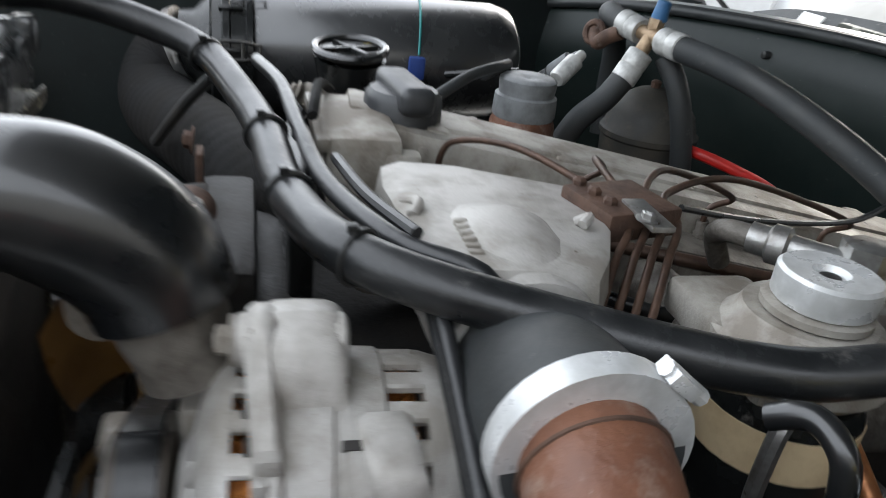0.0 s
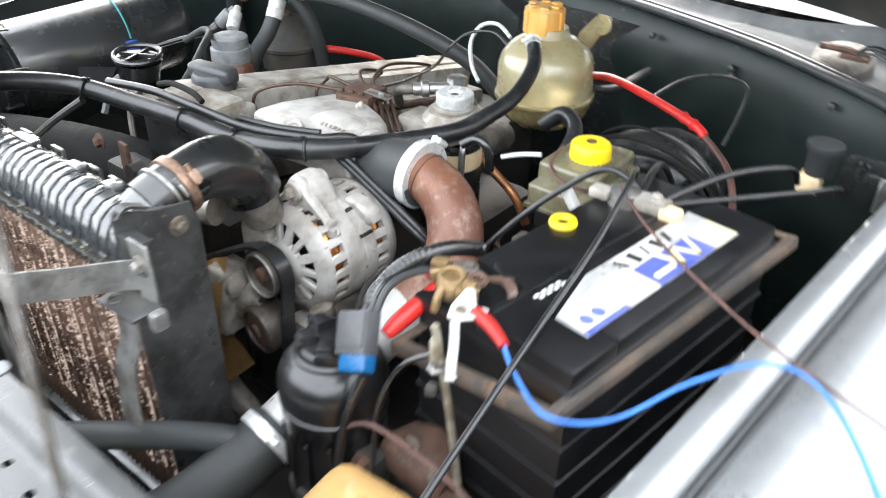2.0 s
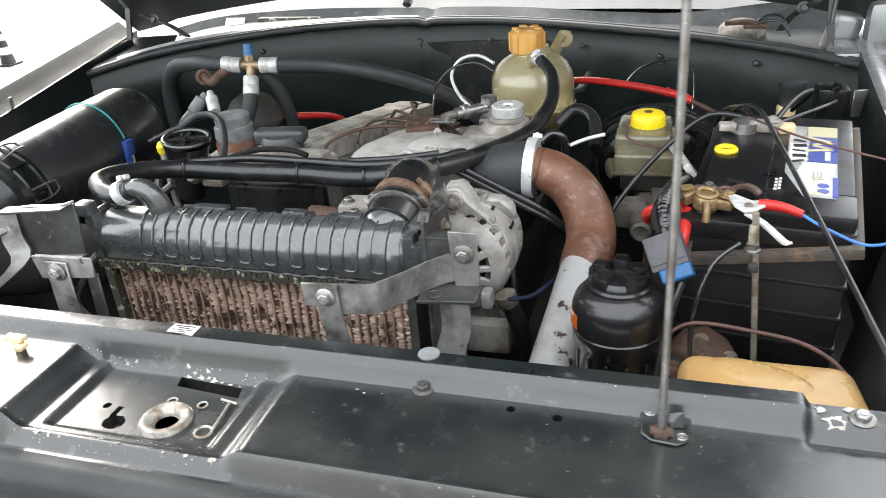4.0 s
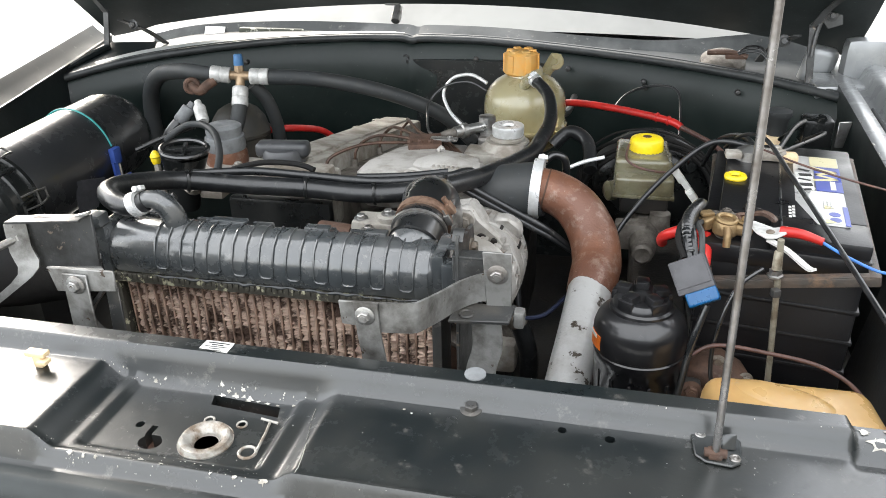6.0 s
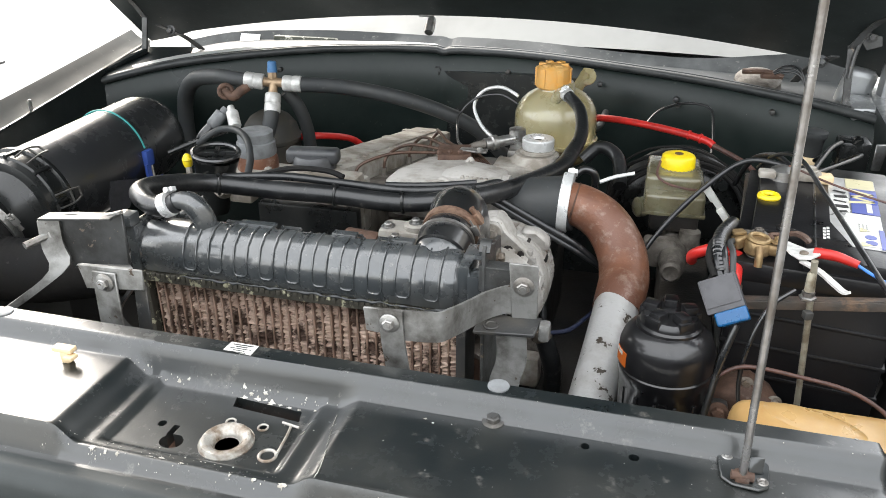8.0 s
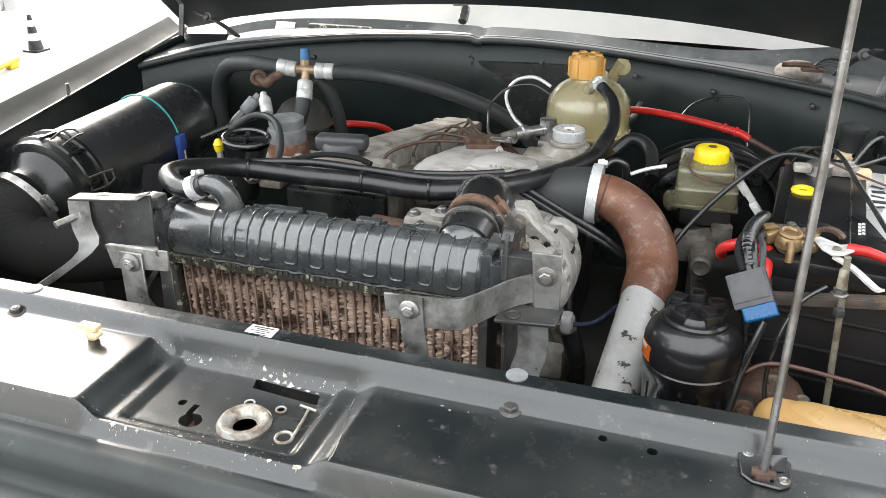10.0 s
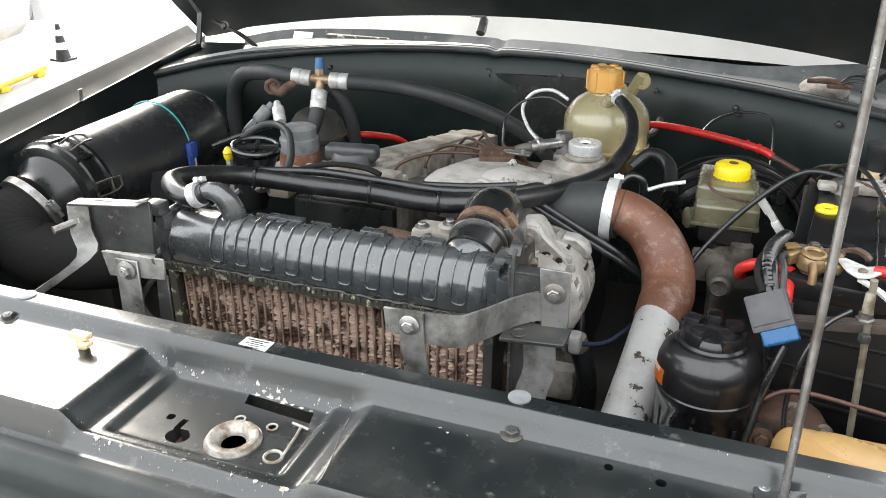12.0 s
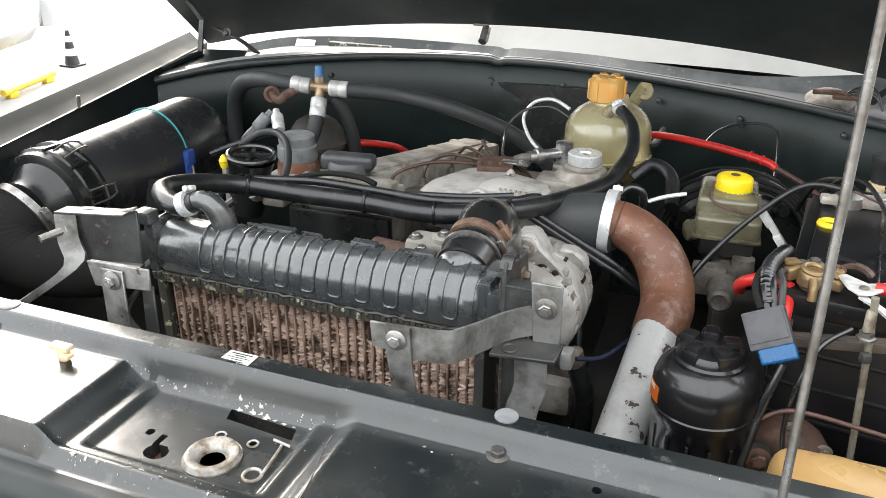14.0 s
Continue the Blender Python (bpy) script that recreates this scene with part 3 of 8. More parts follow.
def wing(sign, mat_out, lip, name_label):
    """One side of the bay: inner wall, ledge, channel, and the outer skin rounding away."""
    rows = []
    ys = [-0.16 + 0.02 * k for k in range(0, 76)]
    for y in ys:
        xl, o = lip(y), sign
        if sign < 0:
            z, wd = 0.938 + 0.018 * y, 0.054
            prof = [(0, 0.42 - z), (0, -0.05), (0.004, -0.012), (0, 0), (0.006, 0.001), (0.010, -0.006), (0.4 * wd, -0.001), (0.7 * wd, 0.010), (0.92 * wd, 0.021), (wd, 0.024), (wd + 0.008, 0.018), (wd + 0.03, -0.02), (wd + 0.045, -0.10), (wd + 0.05, -0.3), (wd + 0.04, 0.42 - z)]
            rows.append([(xl + dx * o, y, z + dz) for dx, dz in prof])
            continue
        z = 0.945 - 0.02 * step(0.25 - y, 0.0, 0.4) * 1.2
        rows.append([(xl, y, 0.42), (xl, y, z - 0.050), (xl - 0.004 * o, y, z - 0.012), (xl, y, z), (xl + 0.010 * o, y, z + 0.004), (xl + 0.028 * o, y, z + 0.002),
                     (xl + 0.036 * o, y, z - 0.008), (xl + 0.046 * o, y, z - 0.004), (xl + 0.055 * o, y, z + 0.020), (xl + 0.070 * o, y, z + 0.026),
                     (xl + 0.110 * o, y, z + 0.020), (xl + 0.150 * o, y, z + 0.002), (xl + 0.175 * o, y, z - 0.05), (xl + 0.185 * o, y, z - 0.2), (xl + 0.18 * o, y, 0.42)])
    b_in, b_out = bmesh.new(), bmesh.new()
    for b, lo, hi in ((b_in, 0, 4), (b_out, 3, 15)):
        vs = [[b.verts.new(p) for p in row[lo:hi]] for row in rows]
        for a, c in zip(vs, vs[1:]):
            for k in range(len(a) - 1):
                b.faces.new((a[k], a[k + 1], c[k + 1], c[k]))
    ob = part("wing", b_out, mat_out, body, name_label, angle=50)
    part("inner_wing", b_in, PAINT_DULL, ob, "dark inner wing")
    return ob


lip_l = lambda y: -0.612 - 0.245 * y - 0.02 * y * y
lip_r = lambda y: 0.645 + 0.076 * y
wing_l = wing(-1, WING_DARK, lip_l, "dark wing with a channel beside the bay")
wing_r = wing(1, WING, lip_r, "scuffed silver-grey wing edge")
part("spacer", box((lip_l(0.70) - 0.003, 0.70, 0.962), (0.003, 0.008, 0.022), 0.001), STEEL, wing_l)
part("lip_edge", tube([(lip_l(y), y, 0.9385 + 0.018 * y) for y in (0.2, 0.45, 0.7, 0.95, 1.02)], 0.0022, 8, 4), PAINT, wing_l)
random.seed(9)
bms = []
for k in range(40):
    y = random.uniform(0.05, 1.0)
    x = lip_r(y)
    bms.append(box((x + 0.0015, y, 0.9452), (random.uniform(0.001, 0.003), random.choice((0.001, 0.002, 0.004, 0.012)), 0.002), 0.0005))
part("edge_chip", joined(*bms[:22]), CHIP, wing_r, "pale chips on the edge")["kind"] = "stuff"

part("groove_strip", tube([(lip_r(y) + 0.0375, y, 0.9405 - 0.024 * step(0.25 - y, 0.0, 0.4)) for y in (-0.1, 0.05, 0.2, 0.4, 0.6, 0.8, 1.0)], 0.0036, 8, 4), SEAL, wing_r, "dark strip in the gutter")

seal_pts = [(-0.90, 1.004, 0.929), (-0.755, 1.118, 0.957), (-0.527, 1.254, 0.971), (-0.352, 1.328, 0.972), (-0.215, 1.366, 0.969), (-0.18, 1.370, 0.963), (-0.14, 1.376, 0.967),
            (0.062, 1.384, 0.960), (0.375, 1.320, 0.945), (0.537, 1.250, 0.938), (0.641, 1.192, 0.933), (0.74, 1.10, 0.93)]
arc = [Vector(v) for v in spline(seal_pts, 8)]
bm = bmesh.new()
for a, b in zip(arc, arc[1:]):
    prof_a = [a + Vector(o) for o in ((0, 0.012, 0), (0, 0.004, -0.010), (0, -0.004, -0.018), (0, -0.014, -0.060), (0, -0.018, -0.085), (0, -0.018, -0.110), (0, -0.014, -0.150), (0, 0.0, -0.50))]
    prof_b = [b + Vector(o) for o in ((0, 0.012, 0), (0, 0.004, -0.010), (0, -0.004, -0.018), (0, -0.014, -0.060), (0, -0.018, -0.085), (0, -0.018, -0.110), (0, -0.014, -0.150), (0, 0.0, -0.50))]
    va, vb = [bm.verts.new(p) for p in prof_a], [bm.verts.new(p) for p in prof_b]
    for k in range(7):
        bm.faces.new((va[k], va[k + 1], vb[k + 1], vb[k]))
bmesh.ops.remove_doubles(bm, verts=bm.verts, dist=0.0004)
firewall = part("firewall", bm, FIREWALL, body, "dark painted bulkhead behind the engine")
part("seal", joined(tube([tuple(p) for p in arc[::3]] + [tuple(arc[-1])], 0.0085, 10, 3), tube([tuple(p + Vector((0, 0.016, 0.004))) for p in arc[::3]], 0.005, 8, 3)), SEAL, firewall, "rubber bulkhead seal")
part("grommet", joined(torus((-0.194, 1.362, 0.920), (0, 1, 0), 0.008, 0.003, 16, 6), box((-0.19, 1.360, 0.912), (0.006, 0.006, 0.014), 0.001)), BLACK, firewall)
for x, y, z in ((0.37, 1.300, 0.90), (0.375, 1.297, 0.888), (-0.55, 1.232, 0.93), (0.56, 1.220, 0.905), (-0.02, 1.36, 0.925), (0.2, 1.335, 0.915)):
    part("stud", lathe((x, y - 0.008, z), (x, y, z), [(0, 0.004), (0.001, 0.0055), (0.012, 0.006)], 12), BRACKET_DARK, firewall)

bm = bmesh.new()
for a, b in zip(arc, arc[1:]):
    la = [a + Vector((0, 0.02, 0.0)), a + Vector((0, 0.045, -0.008)), Vector((a.x * 1.02, max(a.y + 0.05, 1.43), a.z - 0.004)), Vector((a.x * 1.03, max(a.y + 0.09, 1.45), a.z + 0.016 + 0.042 * step(a.x, 0.34, 0.72)))]
    lb = [b + Vector((0, 0.02, 0.0)), b + Vector((0, 0.045, -0.008)), Vector((b.x * 1.02, max(b.y + 0.05, 1.43), b.z - 0.004)), Vector((b.x * 1.03, max(b.y + 0.09, 1.45), b.z + 0.016 + 0.042 * step(b.x, 0.34, 0.72)))]
    va, vb = [bm.verts.new(p) for p in la], [bm.verts.new(p) for p in lb]
    for k in range(3):
        bm.faces.new((va[k], va[k + 1], vb[k + 1], vb[k]))
bmesh.ops.remove_doubles(bm, verts=bm.verts, dist=0.0004)
cowl = part("cowl", bm, COWL, body, "dusty dark scuttle panel")
part("paper_tag", box((-0.730, 1.425, 0.962), (0.056, 0.003, 0.024), 0.0006, Matrix.Rotation(radians(-35), 4, "X")), LABEL_WHITE, cowl, "blank white tag")
bm = box((-0.572, 1.440, 0.954), (0.182, 0.03, 0.036), 0.006)
part("vent_mesh", bm, mat("flaked_vent", (0.035, 0.038, 0.026), 0.6, c2=(0.30, 0.30, 0.25), scale=60, lo=0.57, hi=0.60), cowl, "flaked grille vent")
bm = bmesh.new()
ledge = [p for p in arc if -0.86 < p.x < -0.20]
for k, (a, b) in enumerate(zip(ledge, ledge[1:])):
    fa, fb = 1 - k / len(ledge), 1 - (k + 1) / len(ledge)
    q = [bm.verts.new(p) for p in (a + Vector((0, 0.024, 0.006)), b + Vector((0, 0.024, 0.006)), b + Vector((0, 0.030 + 0.030 * fb, 0.007 + 0.006 * fb)), a + Vector((0, 0.030 + 0.030 * fa, 0.007 + 0.006 * fa)))]
    bm.faces.new(q)
bmesh.ops.remove_doubles(bm, verts=bm.verts, dist=0.0004)
bmesh.ops.solidify(bm, geom=list(bm.faces), thickness=0.002)
part("scuttle_lip", bm, mat("dusty_grey_metal", (0.55, 0.56, 0.54), 0.4, 0.2, c2=(0.40, 0.41, 0.40), scale=14, dust=0.12), cowl, "dusty bare grey metal lip")
part("wiper_boss", joined(lathe((0.535, 1.335, 0.928), (0.535, 1.315, 0.99), [(0, 0.050), (0.022, 0.048), (0.030, 0.036), (0.032, 0.0)], 24)), CAST_DIRTY, cowl, "dirty wiper motor boss")
part("wiper_linkage", joined(tube([(0.50, 1.315, 0.966), (0.545, 1.300, 0.970), (0.58, 1.295, 0.962)], 0.006, 8), box((0.555, 1.30, 0.962), (0.04, 0.018, 0.010), 0.003)), RUST, cowl, "rusty linkage")
for dz in (0, 0.006, 0.011):
    part("wire", tube([(0.55, 1.30, 0.96), (0.575, 1.285, 0.975 + dz), (0.605, 1.27, 0.974 + dz), (0.622, 1.255, 0.950)], 0.0022, 8), RUBBER, cowl)

xs = [-1.0 + 0.05 * k for k in range(36)]
crown = lambda x: 0.972 - 0.062 * (abs(x - 0.05) / 0.95) ** 2
bm = bmesh.new()
lo_row = [bm.verts.new((x, 1.47 + 0.10 * (abs(x) / 0.9) ** 2, crown(x))) for x in xs]
hi_row = [bm.verts.new((x * 0.86, 2.15 + 0.12 * (abs(x) / 0.9) ** 2, crown(x) + 0.50)) for x in xs]
for k in range(len(xs) - 1):
    bm.faces.new((lo_row[k], lo_row[k + 1], hi_row[k + 1], hi_row[k]))
# No glass here: the reflected sky is painted into the sheet's colour.
part("windscreen", bm, SCREEN_PALE, body, "windscreen sheet with the sky's reflection painted as flat pale colour")
turn_y = Matrix.Rotation(radians(90), 4, "Z")
bm = loft([(1.36, 0.0, 0.62, 0.84, 0.30, 6), (1.9, 0.0, 0.62, 0.87, 0.34, 6), (3.0, 0.0, 0.62, 0.88, 0.35, 6), (4.1, 0.0, 0.63, 0.86, 0.34, 6), (4.6, 0.0, 0.64, 0.80, 0.29, 5), (4.72, 0.0, 0.64, 0.70, 0.22, 4)], 40)
bm.transform(turn_y)
shell = part("rear_body", bm, PAINT, body, "dark green doors and tail")
bm = loft([(2.17, 0.0, 1.20, 0.66, 0.28, 5), (2.6, 0.0, 1.22, 0.70, 0.32, 5), (3.3, 0.0, 1.22, 0.70, 0.32, 5), (3.9, 0.0, 1.18, 0.66, 0.28, 5), (4.35, 0.0, 1.06, 0.62, 0.16, 4), (4.5, 0.0, 0.98, 0.58, 0.06, 4)], 40)
bm.transform(turn_y)
top_ = part("cabin_roof", bm, PAINT, body)
for s in (-1, 1):
    for y0, y1 in ((2.35, 3.0), (3.08, 3.75)):
        part("side_window", plate([(s * 0.700, y0, 1.04), (s * 0.700, y1, 1.04), (s * 0.690, y1 - 0.08, 1.38), (s * 0.690, y0 + 0.12, 1.38)], (s * 0.012, 0, 0), 0.003), GLASS_DARK, top_)
    for y in (0.58, 3.75):
        wl = part("wheel", lathe((s * 0.775 - 0.01, y, 0.36), (s * 2, y, 0.36), [(0, 0.22), (0, 0.32), (0.02, 0.355), (0.075, 0.355), (0.095, 0.33), (0.095, 0.23)], 36), TYRE, body, "black tyre")
        part("rim", lathe((s * 0.86 - 0.01, y, 0.36), (s * 2, y, 0.36), [(0, 0.23), (0.008, 0.22), (0.002, 0.18), (0.010, 0.06), (0.010, 0.0)], 28), RIM, wl)

# bonnet, opened 39 degrees about the hinges
ca, sa = math.cos(radians(39)), math.sin(radians(39))
hinge_z = lambda x: 1.062 - 0.088 * (abs(x + 0.09) / 0.885) ** 2
bm = bmesh.new()
cols, NR = [], 30
for i in range(41):
    u = -1 + 2 * i / 40
    col_v = []
    for j in range(NR + 1):
        s = 1.25 * j / NR
        half = 0.885 - 0.30 * (s / 1.25) ** 2
        x = -0.09 + u * half
        bow = 0.030 * (1 - u * u)
        rib = 0.010 * step(abs(u), 0.86, 0.92) + 0.010 * (1 - step(s, 0.05, 0.09)) - 0.006 * math.exp(-((s - 0.19 - 0.10 * u * u) / 0.02) ** 2)
        z0 = hinge_z(-0.09 + u * 0.885)
        col_v.append(bm.verts.new((x, 1.33 - ca * s + sa * rib, z0 + sa * s + bow * 0.4 * (s / 1.25) - ca * rib)))
    cols.append(col_v)
for a, b in zip(cols, cols[1:]):
    for j in range(NR):
        bm.faces.new((a[j], a[j + 1], b[j + 1], b[j]))
r = bmesh.ops.extrude_face_region(bm, geom=list(bm.faces))
bmesh.ops.translate(bm, vec=(0, sa * 0.018, ca * 0.018), verts=[e for e in r["geom"] if isinstance(e, bmesh.types.BMVert)])
bonnet = part("bonnet", bm, PAINT_DULL, body, "dark underside of the opened bonnet")
part("bonnet_rib", tube([(0.26, 1.20 - 0.0, 1.165), (0.50, 1.17, 1.165), (0.78, 1.12, 1.155)], 0.013, 8, squash=0.5), PAINT, bonnet)
part("bump_stop", joined(lathe((-0.20, 1.335, 1.045), (-0.20, 1.30, 1.015), [(0, 0.010), (0.03, 0.012), (0.04, 0.010)], 14), box((-0.215, 1.34, 1.055), (0.035, 0.012, 0.012), 0.002)), STEEL, bonnet)
for hx, sgn in ((-0.905, 1), (0.69, -1)):
    hg = part("hinge", strap([(hx, 1.20, 0.925), (hx + 0.004 * sgn, 1.215, 0.99), (hx + 0.008 * sgn, 1.225, 1.045)], (0.013, 0, 0), 0.006), SIDE_STEEL, bonnet)
    part("hinge_arm", joined(strap([(hx + 0.008 * sgn, 1.222, 1.040), (hx - 0.02 * sgn, 1.20, 1.09), (hx - 0.06 * sgn, 1.14, 1.13)], (0.014, 0, 0), 0.003),
                             strap([(hx + 0.03 * sgn, 1.24, 1.02), (hx + 0.065 * sgn, 1.29, 0.985), (hx + 0.08 * sgn, 1.34, 0.945)], (0.016, 0, 0), 0.004),
                             bolt_mesh((hx + 0.05 * sgn, 1.26, 1.005), (0, -1, 0.2), 0.008)), SIDE_STEEL, hg)
bm = joined(box((0.74, 1.20, 0.93), (0.10, 0.12, 0.03), 0.012), box((0.80, 1.24, 0.97), (0.10, 0.05, 0.10), 0.02))
bm = joined(bm, box((0.718, 1.285, 0.945), (0.062, 0.040, 0.095), 0.018, Matrix.Rotation(radians(12), 4, "Y"), 3))
part("hinge_pocket", bm, WING, body, "pale hinge pocket")
part("bonnet_catch", joined(plate([(0.700, 1.236, 1.085), (0.732, 1.232, 1.080), (0.738, 1.228, 1.045), (0.712, 1.232, 1.035), (0.698, 1.236, 1.055)], (0, 0.005, 0), 0.001), tube([(0.704, 1.232, 1.075), (0.690, 1.215, 1.030), (0.686, 1.205, 0.985)], 0.004, 8), bolt_mesh((0.716, 1.231, 1.062), (0, -1, 0.1), 0.007)), SIDE_STEEL, bonnet, "dark latch bracket with a bolt")

part("hinge_ledge", joined(plate([(-0.888, 1.012, 0.941), (-0.80, 1.096, 0.951), (-0.745, 1.150, 0.960), (-0.80, 1.262, 0.966), (-0.948, 1.270, 0.958), (-0.920, 1.150, 0.956)], (0, 0, -0.003), 0.0005),
                            tube([(-0.893, 1.035, 0.949), (-0.890, 1.11, 0.957), (-0.888, 1.19, 0.962)], [0.004, 0.009, 0.009], 8, 4)), WING_DARK, wing_l, "dark ledge under the bonnet hinge")

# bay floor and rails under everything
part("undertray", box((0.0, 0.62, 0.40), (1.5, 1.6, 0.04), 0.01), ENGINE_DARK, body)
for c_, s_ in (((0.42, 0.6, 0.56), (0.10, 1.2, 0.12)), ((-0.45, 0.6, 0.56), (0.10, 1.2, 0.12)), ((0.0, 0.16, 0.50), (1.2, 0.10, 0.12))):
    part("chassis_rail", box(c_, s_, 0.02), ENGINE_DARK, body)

bm = joined(box((0.56, 0.50, 0.705), (0.22, 0.44, 0.012), 0.004), box((0.655, 0.30, 0.80), (0.02, 0.34, 0.18), 0.006, Matrix.Rotation(radians(8), 4, "Y")))
part("battery_shelf", bm, BRACKET_DARK, body)

# ---- bonnet prop ----
prop = thing("bonnet_prop", (0.420, 0.062, 0.91), "worn steel bonnet prop rod standing on a riveted base plate", "prop rod")
part("rod", tube([(0.4195, 0.054, 0.914), (0.4160, 0.077, 1.2), (0.4122, 0.101, 1.5), (0.4077, 0.130, 1.86)], 0.0031, 12, 3), PROP_STEEL, prop)
bp_ = part("base_plate", plate([(0.404, 0.054, 0.9088), (0.412, 0.047, 0.9088), (0.432, 0.045, 0.9088), (0.440, 0.051, 0.9088), (0.442, 0.078, 0.9088), (0.434, 0.087, 0.9088), (0.410, 0.090, 0.9088), (0.402, 0.083, 0.9088)], (0, 0, 0.0025), 0.001), PAINT, prop)
part("pivot", joined(tube([(0.411, 0.054, 0.915), (0.428, 0.054, 0.915)], 0.0038, 10, 1, False), box((0.4195, 0.056, 0.9125), (0.011, 0.013, 0.006), 0.002)), RUST, prop)
part("retaining_tab", plate([(0.424, 0.062, 0.9115), (0.436, 0.064, 0.9115), (0.436, 0.068, 0.924), (0.425, 0.066, 0.924)], (0, 0.002, 0), 0.0006), PAINT, bp_)
for p in ((0.410, 0.080, 0.9113), (0.435, 0.055, 0.9113)):
    part("rivet", joined(torus(p, (0, 0, 1), 0.0034, 0.0013, 14, 6), lathe(p, (p[0], p[1], p[2] + 1), [(0, 0.0024), (0.0012, 0.0015)], 10)), STEEL, bp_, "bright rivet")

# ---- small things on the front panel ----
lr = thing("latch_ring", (-0.008, 0.010, 0.893), "pitted bare steel bonnet latch ring in the tray", "latch")
part("funnel", lathe((-0.008, 0.010, 0.885), (-0.008, 0.010, 1), [(-0.004, 0.0105), (0.004, 0.011), (0.009, 0.014), (0.0115, 0.018), (0.011, 0.0218), (0.007, 0.0236), (0.0072, 0.0245), (0.003, 0.0245)], 36), RING_STEEL, lr)
part("throat", lathe((-0.008, 0.010, 0.870), (-0.008, 0.010, 1), [(0.0, 0.0105), (0.018, 0.0105)], 24), RUST, lr)
kb = thing("latch_lever", (0.036, 0.003, 0.893), "bare steel ring and lever of the bonnet latch", "latch")
part("eye", torus((0.035, 0.003, 0.8915), (0, 0, 1), 0.0074, 0.0015, 24, 8), RING_STEEL, kb)
part("bar", tube([(0.0425, 0.006, 0.893), (0.041, 0.028, 0.894), (0.038, 0.044, 0.893)], 0.0013, 8), RING_STEEL, kb)
part("foot", tube([(0.029, 0.045, 0.894), (0.046, 0.043, 0.893)], 0.0013, 8, 1, False), RING_STEEL, kb)
for k, p in enumerate(((0.014, 0.036, 0.892), (-0.018, 0.036, 0.892))):
    solo("eyelet", torus(p, (0, 0, 1), 0.0044, 0.0011, 18, 6), RING_STEEL, p, "small bare steel eyelet in the latch tray", "eyelet", "tray eyelets")
cl = thing("panel_clip", (-0.203, 0.055, 0.913), "cream plastic trim clip standing on the dark panel", "clip")
part("stem", box((-0.203, 0.055, 0.919), (0.010, 0.008, 0.012), 0.002), CLIP_CREAM, cl)
part("head", joined(box((-0.205, 0.056, 0.927), (0.022, 0.010, 0.005), 0.0015), box((-0.196, 0.052, 0.921), (0.010, 0.010, 0.004), 0.001)), CLIP_CREAM, cl)
for p, lab in (((0.216, 0.078, 0.908), "dark flanged bolt on the front panel"), ((-0.317, 0.074, 0.912), "dark flanged bolt on the front panel"), ((0.567, 0.106 - 0.012, 0.918), "bare steel corner bolt in chipped paint")):
    solo("panel_bolt", bolt_mesh(p, (0, -0.1, 1), 0.0062), STEEL if p[0] > 0.5 else BRACKET_DARK, p, lab, "bolt", "panel bolts")
for p in ((0.215, 0.103, 0.928), (-0.314, 0.098, 0.928)):
    solo("blanking_plug", lathe(p, (p[0], p[1], 2), [(-0.001, 0.010), (0.0012, 0.0098), (0.002, 0.007), (0.0022, 0.0)], 24), GREY_CAP, p, "flat grey blanking plug on the panel rail", "plug", "rail plugs")
st = thing("maker_sticker", (-0.037, 0.100, 0.9285), "small white paper sticker with dark print on the rail", "sticker")
part("paper", plate([(-0.053, 0.0925, 0.9284), (-0.0225, 0.0895, 0.9284), (-0.0225, 0.1065, 0.9284), (-0.052, 0.1068, 0.9284)], (0, 0, 0.0004), 0), LABEL_WHITE, st, smooth=False)
bms = [box((-0.0375 + o, 0.1035 - 0.0031 * k, 0.9289), (L, 0.0015 if k < 2 else 0.0009, 0.0002), 0) for k, (L, o) in enumerate(((0.022, 0), (0.012, 0), (0.023, 0), (0.012, 0), (0.017, 0)))]
part("print_bar", joined(*bms), INK, st, smooth=False)

# ---- radiator ----
rad = thing("radiator", (-0.07, 0.295, 0.52), "radiator with ribbed black plastic tank and rusty dusty core", "radiator")
TANK_C = (0.294, 0.925)


def tank_profile(k=1.0):
    pts = [(0.266, 0.902), (0.261, 0.915), (0.262, 0.932), (0.270, 0.949), (0.284, 0.959), (0.300, 0.961), (0.315, 0.955), (0.324, 0.940), (0.327, 0.920), (0.325, 0.902)]
    return [(TANK_C[0] + (y - TANK_C[0]) * k, TANK_C[1] + (z - TANK_C[1]) * k if z > 0.905 else z) for y, z in pts]


def tank_slice(x0, x1, k, taper=0.0, run=0.002):
    bm = bmesh.new()
    rows = []
    for x, s in ((x0, k - taper), (x0 + run, k), (x1 - run, k), (x1, k - taper)):
        rows.append([bm.verts.new((x, y, z)) for y, z in tank_profile(s)])
    for a, b in zip(rows, rows[1:]):
        for j in range(len(a)):
            bm.faces.new((a[j], a[(j + 1) % len(a)], b[(j + 1) % len(b)], b[j]))
    bm.faces.new(rows[0][::-1])
    bm.faces.new(rows[-1])
    return bm


